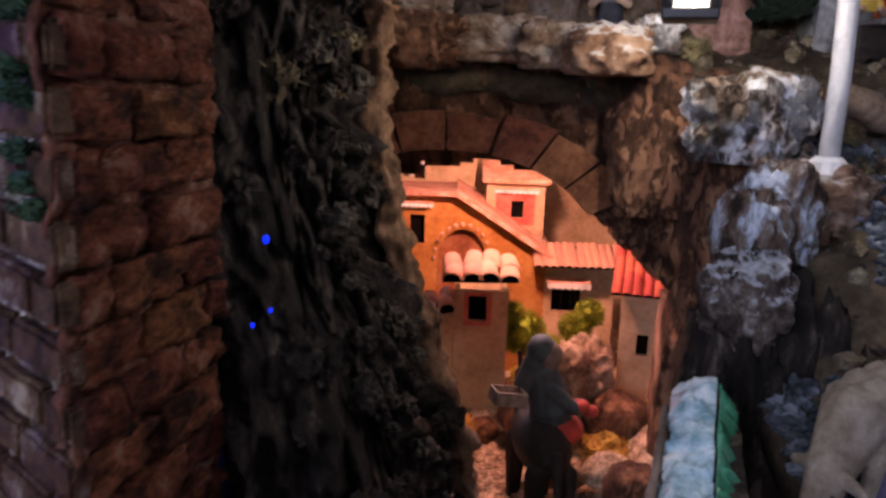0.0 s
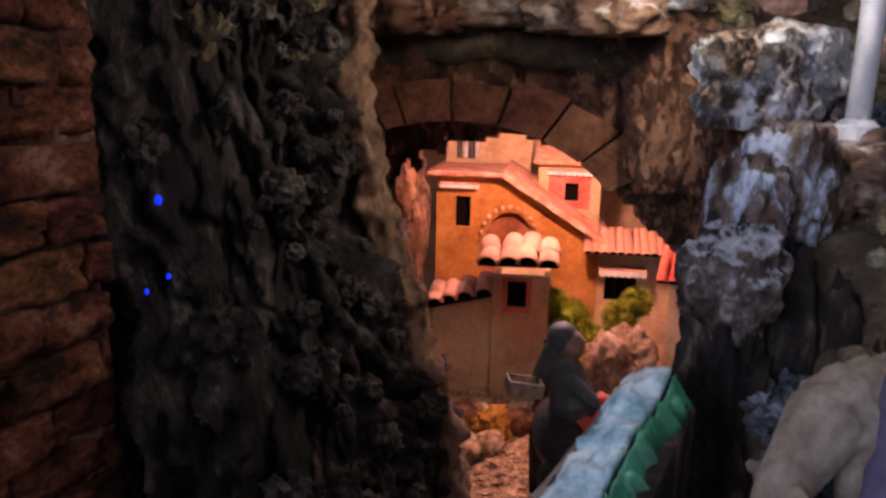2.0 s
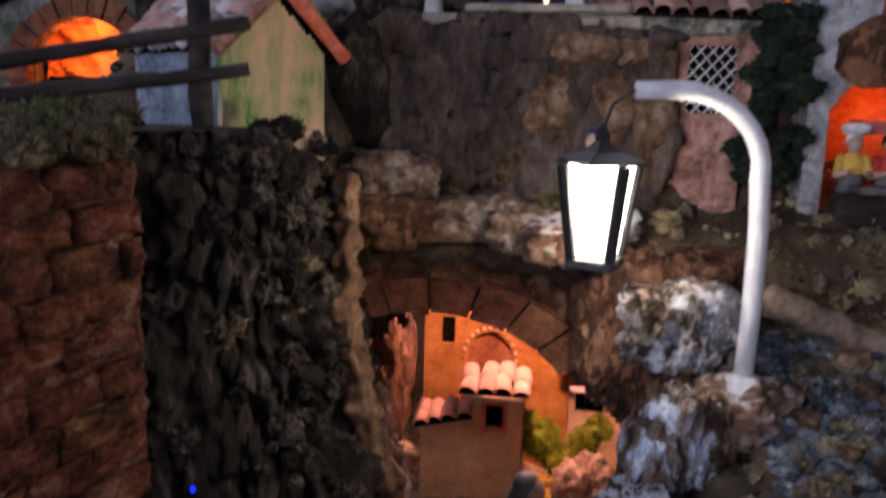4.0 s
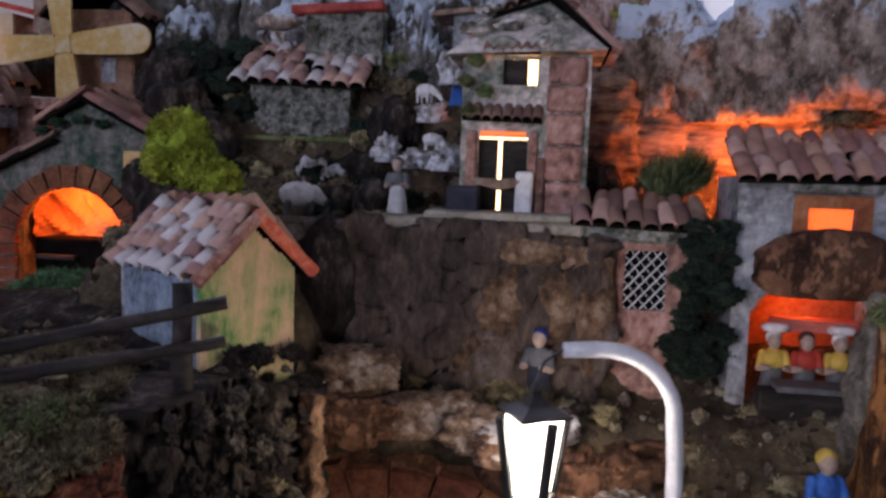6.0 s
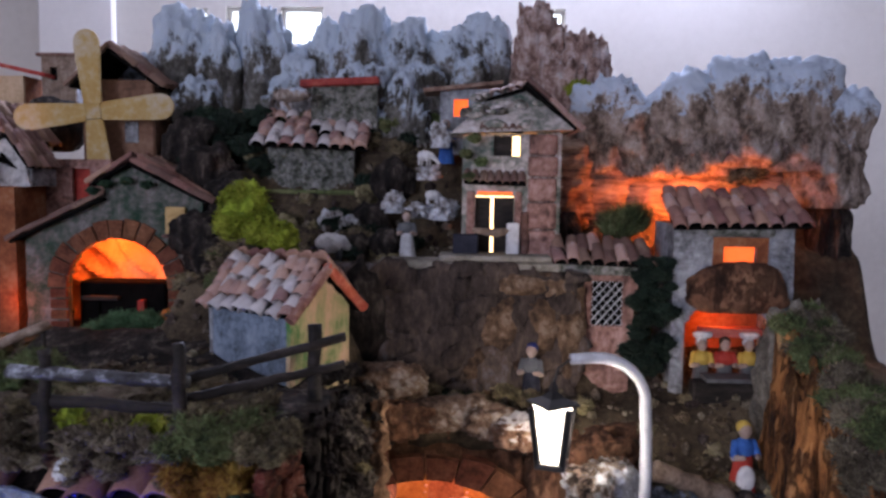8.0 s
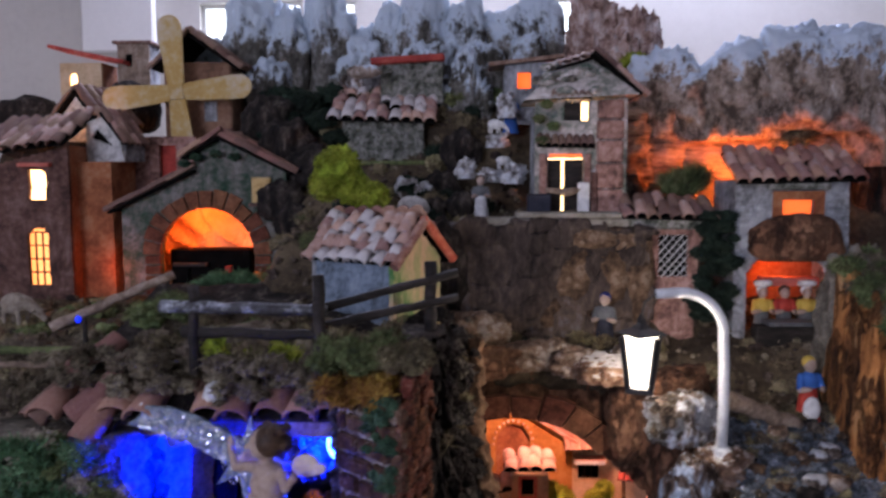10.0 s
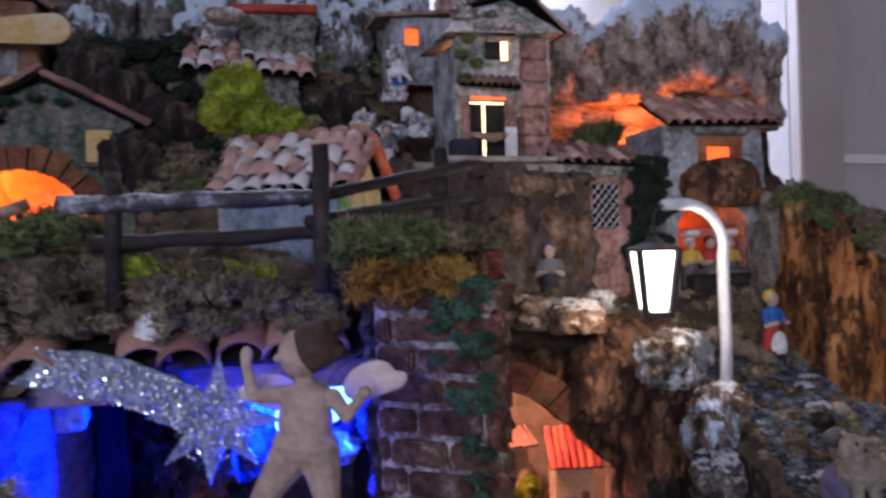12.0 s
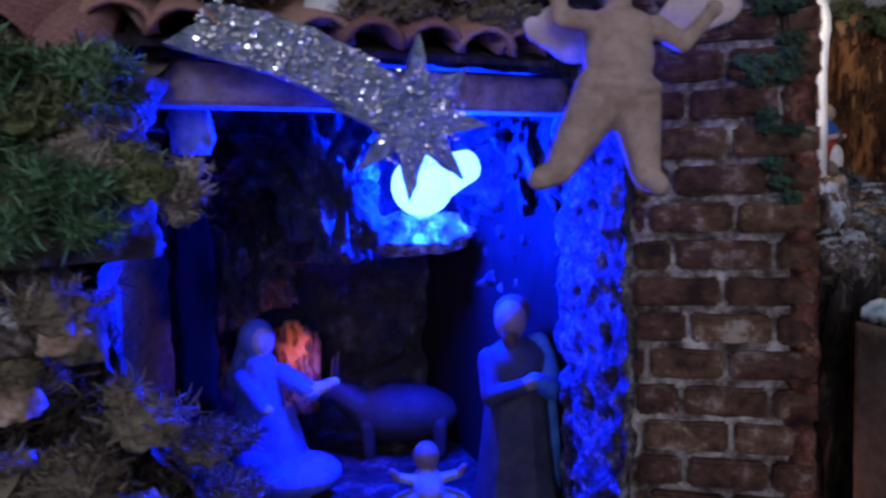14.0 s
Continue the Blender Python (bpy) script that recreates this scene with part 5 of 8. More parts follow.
rocks = [
    ("bark_slab", (0.160, 0.602, 1.190), (0.032, 0.022, 0.060), 27.0, "bark_brown", 0.3, "brown bark slab beside the arch"),
    ("bark_slab", (0.212, 0.56, 1.11), (0.034, 0.05, 0.11), 31.0, "bark_brown", 0.3, "brown bark slab beside the arch"),
    ("rock", (-0.034, 0.645, 1.288), (0.038, 0.028, 0.024), 35.0, "rock_tan", 0.4, "flat pale boulder on the ledge"),
    ("rock", (0.040, 0.615, 1.262), (0.044, 0.024, 0.018), 39.0, "rock_tan", 0.4, "flat pale boulder on the ledge"),
    ("rock", (0.085, 0.60, 1.258), (0.030, 0.024, 0.018), 41.0, "rock_tan", 0.4, "flat pale boulder on the ledge"),
    ("rock", (0.118, 0.575, 1.255), (0.030, 0.024, 0.019), 43.0, "rock_cap", 0.3, "white-capped brown boulder on the ledge"),
    ("rock", (0.152, 0.596, 1.268), (0.020, 0.016, 0.014), 44.0, "rock_white", 0.3, "white-painted lump behind the lantern"),
    ("rock", (-0.035, 0.60, 1.258), (0.05, 0.03, 0.022), 47.0, "bark_brown", 0.4, "brown cork lump over the arch"),
    ("cork_slab", (0.418, 0.545, 1.165), (0.026, 0.070, 0.190), 51.0, "bark_orange", 0.3, "tall ochre slab of cork bark with moss on top"),
    ("cork_slab", (0.428, 0.465, 1.12), (0.026, 0.040, 0.175), 55.0, "bark_orange", 0.35, "tall ochre slab of cork bark with moss on top"),
    ("cork_slab", (0.445, 0.63, 1.26), (0.045, 0.04, 0.128), 58.0, "ledge", 0.2, "tall mossy grey-brown slab of cork bark"),
    ("rock", (0.20, 0.60, 1.215), (0.05, 0.03, 0.03), 61.0, "bark_brown", 0.4, "brown cork lump behind the lamp post"),
]
for nm, c, sz, sd, mt, lump, lb in rocks:
    crag(nm, c, sz, sd, mt, lb, lump, 0.24, 1.6, category="rock")
log = bmesh.new()
pole(log, (0.255, 0.53, 1.232), (0.345, 0.55, 1.196), 0.011, 0.008, 0.3, 4, 8, 10)
tagged(finish("log", log, "wood_pale", smooth=True), "thick pale branch lying behind the lamp post", "log")

# mountain ridge
ridge = [(-0.54, 1.16, 1.65, 0.06, 0.10), (-0.455, 1.15, 1.715, 0.06, 0.125), (-0.390, 1.15, 1.695, 0.050, 0.115), (-0.315, 1.15, 1.712, 0.056, 0.13), (-0.248, 1.14, 1.672, 0.050, 0.105), (-0.190, 1.145, 1.70, 0.046, 0.110),
         (-0.13, 1.14, 1.72, 0.055, 0.12), (-0.055, 1.15, 1.71, 0.055, 0.115), (0.02, 1.15, 1.71, 0.05, 0.105), (0.085, 1.14, 1.72, 0.045, 0.11), (-0.26, 1.12, 1.64, 0.05, 0.08),
         (-0.42, 1.10, 1.64, 0.045, 0.07), (-0.02, 1.09, 1.68, 0.035, 0.06), (0.06, 1.09, 1.69, 0.03, 0.06)]
for i, (x, y, z, w, h) in enumerate(ridge):
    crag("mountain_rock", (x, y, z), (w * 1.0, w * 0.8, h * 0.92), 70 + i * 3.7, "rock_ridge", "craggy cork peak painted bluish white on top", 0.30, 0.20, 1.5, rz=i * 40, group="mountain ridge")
for i, (x, y, z, w, h) in enumerate(((0.172, 1.10, 1.705, 0.044, 0.118), (0.243, 1.05, 1.68, 0.044, 0.092), (0.21, 1.02, 1.635, 0.038, 0.09))):
    crag("mountain_rock", (x, y, z), (w, w, h), 130 + i * 5.1, "rock_pink", "tall pinkish brown crag of crusty cork", 0.35, 0.34, 1.9, rz=i * 70, group="mountain ridge")
for i, (x, y, z, w, h) in enumerate(((-0.055, 1.01, 1.63, 0.026, 0.070), (-0.085, 1.02, 1.59, 0.028, 0.06), (-0.12, 1.06, 1.66, 0.045, 0.06), (-0.025, 1.0, 1.60, 0.02, 0.05))):
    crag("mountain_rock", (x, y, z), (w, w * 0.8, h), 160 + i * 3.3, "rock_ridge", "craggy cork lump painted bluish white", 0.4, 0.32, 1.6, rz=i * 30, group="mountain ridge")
# the massif above the tavern: blunt whitened blocks over level beds of brown rock
for i, (x, y, z, w, h) in enumerate(((0.265, 0.955, 1.60, 0.048, 0.088), (0.325, 0.935, 1.585, 0.048, 0.075), (0.385, 0.905, 1.600, 0.055, 0.090), (0.450, 0.895, 1.618, 0.060, 0.098), (0.515, 0.895, 1.612, 0.058, 0.096), (0.570, 0.905, 1.57, 0.046, 0.108))):
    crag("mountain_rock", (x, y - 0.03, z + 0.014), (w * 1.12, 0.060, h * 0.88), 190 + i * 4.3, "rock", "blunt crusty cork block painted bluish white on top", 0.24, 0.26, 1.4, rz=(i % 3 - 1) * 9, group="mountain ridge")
for i, (x, y, z, w, h) in enumerate(((0.36, 0.905, 1.528, 0.085, 0.055), (0.47, 0.90, 1.528, 0.08, 0.052), (0.245, 0.905, 1.52, 0.065, 0.06), (0.545, 0.92, 1.49, 0.05, 0.09), (0.205, 0.88, 1.53, 0.035, 0.06))):
    crag("mountain_rock", (x, y + 0.022, z), (w, 0.045, h * 1.15), 230 + i * 3.7, "rock_bed", "layered brown cork rock lit orange by a hidden bulb", 0.2, 0.16, 1.4, 0.22, rz=(i % 3 - 1) * 5, group="mountain ridge")
crag("mountain_rock", (0.585, 0.895, 1.44), (0.032, 0.04, 0.15), 266.0, "bark", "dark crusty flank of the cork massif", 0.25, 0.25, 1.6, group="mountain ridge")
crag("rock", (0.447, 0.868, 1.700), (0.014, 0.012, 0.008), 271.0, "bark", "small dark stone on the mountain top", 0.2, 0.1, 1.5, sub=3)


# ---- houses of the upper village ----
def hut():
    t = thing("small_hut", pose(-0.106, 0.553, 1.30, 0, 0, -8), "little hut with a yellow gable and whitened tile roof", "hut")
    w, d, h, g = 0.094, 0.13, 0.094, 0.123
    # long side faces left, gable faces the viewer: ridge runs to the back left
    t.matrix_basis = pose(-0.108, 0.568, 1.308, 0, 0, 57)
    part("gable_wall", crumbly([(-w / 2, -0.03), (w / 2, -0.03), (w / 2, h - 0.01), (0, g), (-w / 2, h - 0.01)], (), 0.006, 0.0014, 60, 17), "plaster_gable", t, "yellow gable wall with green runs")
    part("gable_wall", plate([(-w / 2, 0), (w / 2, 0), (w / 2, h - 0.01), (0, g), (-w / 2, h - 0.01)], (), 0.006), "plaster_grey", t, m=pose(0, d - 0.006, 0))
    for s in (-1, 1):
        x = s * (w / 2 - 0.003)
        part("wall", rbox(x - 0.003, x + 0.003, 0.006, d - 0.006, -0.03, h - 0.008, 0.0006), "plaster_blue", t, "bluish plaster side wall")
    sl = Vector((w / 2 + 0.010, 0, g - h + 0.018))
    tiled_slope(t, (-w / 2 - 0.007, -0.008, h - 0.011), (0, d + 0.016, 0), (sl.x - 0.003, 0, sl.z + 0.001), 8, 5, "tile_snow", jit=4.0, over=1.3, mat2="tile_white", share=0.55)
    tiled_slope(t, (w / 2 + 0.012, -0.008, h - 0.016), (0, d + 0.016, 0), (-sl.x - 0.002, 0, sl.z + 0.01), 7, 3, "tile", jit=1.3)
    for s in (-1, 1):
        for k in range(3):
            bm = bmesh.new()
            f0, f1 = k / 3, (k + 1.15) / 3
            a = Vector((s * (w / 2 + 0.012) * (1 - f0), -0.012, h - 0.014 + (g - h + 0.022) * f0))
            b = Vector((s * (w / 2 + 0.012) * (1 - f1), -0.012, h - 0.014 + (g - h + 0.022) * f1))
            tube(bm, [a, b], [0.0062, 0.0052], 8)
            part("verge_tile", bm, "tile_red" if s > 0 else "tile", t)


hut()


def village_wall():
    def f(x, z):
        k = 0.010 * fractal((x, 0.7, z), 22, 4, 5) - 0.007 * abs(noise.noise(Vector((x * 40, z * 18, 0))))
        return Vector((x, 0.722 - k, z))
    ob = finish("retaining_wall", sheet(f, steps(-0.12, 0.20, 80), steps(1.235, 1.428, 50)), "stonewall", smooth=True)
    mod = ob.modifiers.new("thickness", "SOLIDIFY")
    mod.thickness, mod.offset = 0.03, -1.0
    tagged(ob, "tall dark stained retaining wall", "wall")
    tagged(finish("coping", rbox(-0.06, 0.172, 0.700, 0.750, 1.421, 1.434, 0.003), "coping"), "grey coping slab on the retaining wall", "coping")
    tagged(finish("coping", rbox(0.018, 0.160, 0.693, 0.75, 1.4345, 1.4415, 0.002), "coping"), "grey doorstep slab before the tall house", "coping")
    b = bmesh.new()
    blob(b, (0.102, 0.714, 1.381), (0.0035, 0.0035, 0.0045), 0, 2)
    tagged(finish("wall_lamp", b, "tiny_glow"), "tiny lit grain bulb in the wall", "lamp")
    rock("rock", (0.155, 0.715, 1.30), (0.045, 0.022, 0.075), 201, "bark_orange", 0.35, 1.4, 4, "ochre cork slab leaning on the wall")
    rock("rock", (0.105, 0.712, 1.285), (0.03, 0.02, 0.05), 205, "bark_brown", 0.35, 1.4, 4, "brown cork slab leaning on the wall")
    rock("rock", (-0.085, 0.70, 1.36), (0.035, 0.03, 0.07), 207, "bark", 0.3, 1.4, 4, "dark cork slab beside the hut")

    for i, (x, z, a, b) in enumerate(((0.098, 1.355, 0.030, 0.045), (0.145, 1.345, 0.030, 0.055), (0.186, 1.345, 0.020, 0.070), (0.115, 1.405, 0.040, 0.015), (0.172, 1.403, 0.028, 0.018), (0.075, 1.285, 0.030, 0.036), (0.135, 1.285, 0.034, 0.036))):
        crag("rock", (x, 0.708, z), (a, 0.018, b), 211 + i * 2.3, "rock_ochre", "ochre-brown cork lump set in the wall", 0.3, 0.18, 1.3, sub=4)


village_wall()


def grille_house():
    t = thing("grille_house", pose(0.228, 0.712, 1.25), "low pink house with a white lattice window", "house")
    w, d, h = 0.088, 0.07, 0.19
    part("front_wall", crumbly([(-0.02, 0.0), (w / 2 - 0.008, 0), (w / 2, h), (-w / 2, h), (-0.026, 0.07)], [rect(-0.014, 0.026, 0.102, 0.160)], 0.008, 0.0025, 90, 15), "plaster_pink", t, "pink plaster front")
    # near-black block standing in for the unlit room behind the lattice
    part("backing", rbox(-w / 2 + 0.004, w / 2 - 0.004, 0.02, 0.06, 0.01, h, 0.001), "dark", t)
    bm = bmesh.new()
    for i in range(-6, 7):
        for s in (-1, 1):
            # lattice bars clipped to the opening
            c0 = 0.006 + i * 0.0105
            pts = []
            for x in (-0.014, 0.026):
                z = 0.131 + s * (x - c0) * 1.15
                pts.append((x, z))
            (xa, za), (xb, zb) = pts
            lo, hi = 0.102, 0.160
            if max(za, zb) < lo or min(za, zb) > hi:
                continue
            if za < lo: xa, za = xa + (xb - xa) * (lo - za) / (zb - za), lo
            if zb < lo: xb, zb = xa + (xb - xa) * (lo - za) / (zb - za), lo
            if za > hi: xa, za = xa + (xb - xa) * (hi - za) / (zb - za), hi
            if zb > hi: xb, zb = xa + (xb - xa) * (hi - za) / (zb - za), hi
            if abs(xa - xb) > 0.003:
                tube(bm, [(xa, 0.003 + 0.0004 * s, za), (xb, 0.003 + 0.0004 * s, zb)], 0.0007 if s > 0 else 0.0004, 5)
    part("window_grille", bm, "cloth_white", t, "white diagonal lattice")
    tiled_slope(t, (-w / 2 - 0.022, -0.014, h - 0.004), (0.128, 0, -0.004), (0, 0.05, 0.022), 8, 2, "tile_brown", jit=2.0, mat2="tile_snow", share=0.4)
    bm = rbox(-w / 2 - 0.016, w / 2 + 0.002, -0.006, 0.02, h - 0.022, h - 0.004, 0.003)
    part("cornice", bm, "stone", t, "crusty cornice")


grille_house()


def tall_house():
    t = thing("tall_house", pose(0.110, 0.742, 1.436, 0, 0, 0), "tall grey two-storey house with a lit doorway and tiled roof", "house")
    w, d, h = 0.128, 0.10, 0.172
    door = rect(-0.046, 0.004, 0.002, 0.080)
    win = rect(-0.024, 0.011, 0.132, 0.158)
    part("front_wall", crumbly([(-0.064, 0), (0.064, 0), (0.064, 0.163), (-0.064, 0.158)], [door, win], 0.008, 0.004, 90, 3), "plaster_tall", t, "crumbly pale plaster front with green moss")
    for s in (-1, 1):
        x = s * 0.0605
        part("wall", rbox(x - 0.0035, x + 0.0035, 0.008, d, 0, 0.152 if s < 0 else 0.165, 0.0006), "plaster_pink" if s > 0 else "plaster_grey", t)
    part("wall", rbox(-0.057, 0.057, d - 0.006, d, 0, 0.16, 0.0006), "plaster_grey", t)
    pier = part("pier", rbox(0.024, 0.056, -0.002, 0.008, 0.0, 0.160, 0.001), "mortar", t, "pinkish stone pier")
    for k, (a, b) in enumerate(((0.0, 0.036), (0.038, 0.072), (0.074, 0.104), (0.106, 0.132), (0.134, 0.160))):
        part("stone", rbox(0.022 - 0.001 * (k % 2), 0.058 + 0.001 * (k % 2), -0.007, 0.006, a, b, 0.002), "plaster_pink", pier)
    for a, b in ((-0.058, -0.047), (0.005, 0.014)):
        part("door_surround", rbox(a, b, -0.004, 0.006, 0.0, 0.086, 0.0015), "plaster_pink", t, "pink plaster beside the door")
    # emission here stands in for orange light under the pent roof
    part("door_lintel", rbox(-0.044, 0.002, -0.002, 0.004, 0.0815, 0.0855, 0.001), "paper_orange", t, "tissue strip whose orange glow stands for light over the door")
    # double door, ajar: a lit slit between its leaves
    for x0, x1 in ((-0.046, -0.0262), (-0.0220, 0.004)):
        part("door", rbox(x0, x1, 0.010, 0.014, 0.002, 0.078, 0.0008), "wood", t, "dark wooden door leaf")
    part("lit_paper", rbox(-0.046, 0.004, 0.0145, 0.0165, 0.002, 0.082, 0.0004), "paper_yellow", t, "glowing paper behind the door")
    part("shutter", rbox(-0.024, 0.001, 0.009, 0.012, 0.132, 0.158, 0.0006), "wood", t, "dark window shutter")
    part("lit_paper", rbox(-0.024, 0.011, 0.0122, 0.0142, 0.130, 0.159, 0.0004), "paper_yellow", t, "glowing paper behind the window")
    # pent roofs over door and window
    tiled_slope(t, (-0.062, -0.014, 0.098), (0.080, 0, -0.002), (0, 0.016, 0.010), 8, 1, "tile_brown", jit=1.0, height=1.2)
    tiled_slope(t, (-0.042, -0.012, 0.164), (0.055, 0, 0.0), (0, 0.014, 0.008), 6, 1, "tile_brown", jit=1.0, height=1.2)
    # main roof: hipped, with a mossy front slope
    bm = bmesh.new()
    v = [bm.verts.new(q) for q in ((-0.080, -0.016, 0.160), (0.078, -0.016, 0.166), (0.078, d + 0.01, 0.166), (-0.080, d + 0.01, 0.160), (-0.034, 0.03, 0.204), (0.020, 0.03, 0.222), (0.020, 0.07, 0.222), (-0.034, 0.07, 0.206))]
    for f in ((0, 1, 5, 4), (1, 2, 6, 5), (2, 3, 7, 6), (3, 0, 4, 7), (4, 5, 6, 7), (3, 2, 1, 0)):
        bm.faces.new([v[i] for i in f])
    part("roof_deck", bm, "plaster_tall", t, "mossy mortared roof slope")
    tiled_slope(t, (0.082, -0.014, 0.168), (0, d + 0.02, 0), (-0.066, 0, 0.058), 7, 3, "tile_brown", jit=2.4, skip=0.12, mat2="tile_snow", share=0.45)
    tiled_slope(t, (-0.040, 0.022, 0.206), (0.066, 0, 0.018), (0, 0.05, 0.006), 5, 2, "tile_brown", jit=1.4)
    part("balcony", rbox(-0.075, -0.042, -0.018, 0.004, 0.002, 0.030, 0.002), "cloth_dark", t, "dark balcony parapet")
    bm = bmesh.new()
    tube(bm, [(-0.05, -0.012, 0.036), (-0.02, -0.014, 0.032), (0.0, -0.012, 0.036)], [0.003, 0.006, 0.004], 6)
    part("cross_bar", bm, "wood_pale", t)
    part("cloth", rbox(-0.006, 0.011, -0.016, -0.012, 0.004, 0.046, 0.002), "cloth_white", t, "white hanging cloth")
    part("door_post", rbox(0.014, 0.022, -0.012, -0.004, 0.0, 0.060, 0.001), "plaster_brown", t, "dark red door post")


tall_house()
crust = random.Random(12)
for i in range(18):
    f, g = crust.random(), crust.random()
    rock("crust", (0.110 - 0.072 + 0.128 * f * (1 - 0.45 * g) + 0.03 * g, 0.730 + 0.042 * g, 1.436 + 0.170 + 0.046 * g), (0.009 + 0.008 * crust.random(), 0.008, 0.004 + 0.003 * crust.random()), 500 + i * 1.7,
         ("plaster_tall", "ledge", "plaster_tall")[i % 3], 0.5, 1.6, 3, "mossy crust on the tall house roof", rz=i * 50, category="crust", group="roof crust")


def rear_house():
    t = thing("rear_house", pose(0.055, 0.93, 1.575), "small house behind with one orange lit window", "house")
    part("front_wall", plate(rect(-0.045, 0.05, 0, 0.10), [rect(-0.024, -0.002, 0.058, 0.084)], 0.006), "plaster_grey", t)
    side_walls(t, 0.09, 0.06, 0.10, "plaster_grey")
    part("lit_paper", rbox(-0.03, 0.01, 0.012, 0.014, 0.05, 0.09, 0.0004), "paper_orange", t, "glowing orange paper")
    part("roof", rbox(-0.06, 0.062, -0.012, 0.065, 0.10, 0.106, 0.001), "tile_brown", t, m=pose(0, 0, 0, 0, -6, 0))


rear_house()


def stone_tower():
    t = thing("stone_tower", pose(-0.192, 0.945, 1.40), "pebble-dashed tower house with a whitened tile roof", "tower house")
    w = 0.136
    part("front_wall", crumbly(rect(-w / 2, w / 2, 0.115, 0.19), (), 0.008, 0.006, 150, 5, 0.0022), "stone", t, "pebble-dashed upper wall")
    part("lower_wall", crumbly(rect(-w / 2 + 0.01, w / 2 - 0.008, 0, 0.115), [arch_loop(-0.045, 0.012, 0.0, 0.065, 10, 0.025)], 0.008, 0.006, 70, 2), "rock_brown", t, m=pose(0, 0.004, 0))
    part("door", rbox(-0.05, 0.02, 0.016, 0.02, 0, 0.10, 0.001), "plaster_yellow", t, "tan arched door")
    part("ledge", rbox(-w / 2 - 0.006, w / 2 + 0.006, -0.010, 0.01, 0.110, 0.117, 0.002), "moss_green", t, "green mossy ledge")
    side_walls(t, w, 0.09, 0.19, "stone")
    tiled_slope(t, (-w / 2 - 0.020, -0.016, 0.186), (0.178, 0, -0.006), (0, 0.085, 0.054), 9, 5, "tile_snow", jit=2.2, skip=0.05, mat2="tile_white", share=0.35)
    rock("rock", (-0.235, 1.03, 1.655), (0.045, 0.03, 0.018), 221, "rock_white", 0.35, 1.4, 3, "whitened rock on the roof")
    k = thing("stone_house", pose(-0.148, 0.985, 1.58), "stone house behind under a red painted beam", "house")
    part("front_wall", crumbly(rect(-0.05, 0.055, 0, 0.105), (), 0.008, 0.005, 150, 9, 0.0025), "stone", k)
    side_walls(k, 0.105, 0.05, 0.10, "stone")
    part("beam", rbox(-0.062, 0.064, -0.012, 0.012, 0.103, 0.115, 0.002), "wood_red", k, "red painted beam", m=pose(0, 0, 0, 0, -3, 0))


stone_tower()
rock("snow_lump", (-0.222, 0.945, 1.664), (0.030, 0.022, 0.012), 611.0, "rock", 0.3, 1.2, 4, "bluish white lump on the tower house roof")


def tavern():
    t = thing("tavern_house", pose(0.388, 0.700, 1.262), "grey house with an orange lit window over an arched tavern", "house")
    w, d = 0.150, 0.10
    win = rect(-0.014, 0.028, 0.176, 0.196)
    arch = [(-0.058, 0.0), (0.050, 0.0), (0.050, 0.095), (0.036, 0.118), (0.012, 0.13), (-0.02, 0.13), (-0.046, 0.115), (-0.058, 0.095)]
    part("front_wall", crumbly([(-w / 2, 0), (w / 2, 0), (w / 2, 0.222), (-w / 2, 0.222)], [win, arch], 0.008, 0.003, 70, 7), "plaster_grey", t, "bluish grey plaster front")
    for s in (-1, 1):
        x = s * (w / 2 - 0.003)
        part("wall", rbox(x - 0.003, x + 0.003, 0.008, d, 0, 0.222, 0.0006), "plaster_grey", t)
    part("wall", rbox(-w / 2 + 0.006, w / 2 - 0.006, d - 0.006, d, 0, 0.222, 0.0006), "plaster_rust", t)
    part("wall", rbox(-w / 2 + 0.006, w / 2 - 0.006, 0.009, d - 0.006, 0.150, 0.156, 0.0006), "plaster_rust", t, "floor between the storeys")
    part("window_surround", plate(rect(-0.027, 0.041, 0.158, 0.208), [win], 0.003), "plaster_rust", t, "rust-red window surround", m=pose(0, -0.003, 0))
    part("lit_paper", rbox(-0.02, 0.034, 0.010, 0.012, 0.168, 0.204, 0.0004), "paper_orange", t, "glowing orange paper")
    # brown cork hood over the arch
    bm = rock_mesh((0.066, 0.018, 0.034), 4.0, 4, 0.25, 1.2)
    part("hood", bm, "bark_brown", t, "brown cork hood over the arch", True, m=pose(0.004, -0.012, 0.142))
    part("shelf", rbox(-0.03, 0.048, 0.02, 0.04, 0.076, 0.088, 0.001), "plaster_rose", t, "red shelf in the tavern")
    part("counter", rbox(-0.05, 0.046, -0.022, 0.0, 0.0, 0.028, 0.002), "wood", t, "dark tavern counter")
    part("countertop", rbox(-0.036, 0.042, -0.028, 0.004, 0.0285, 0.034, 0.001), "cloth_grey", t, "grey counter top")
    tiled_slope(t, (-w / 2 - 0.006, -0.020, 0.220), (0.166, 0, 0.004), (0, 0.07, 0.040), 10, 4, "tile", jit=2.2, mat2="tile_snow", share=0.35)
    part("soffit", rbox(-0.035, 0.045, -0.014, 0.0, 0.210, 0.220, 0.002), "stone", t, "crusty eave")


tavern()


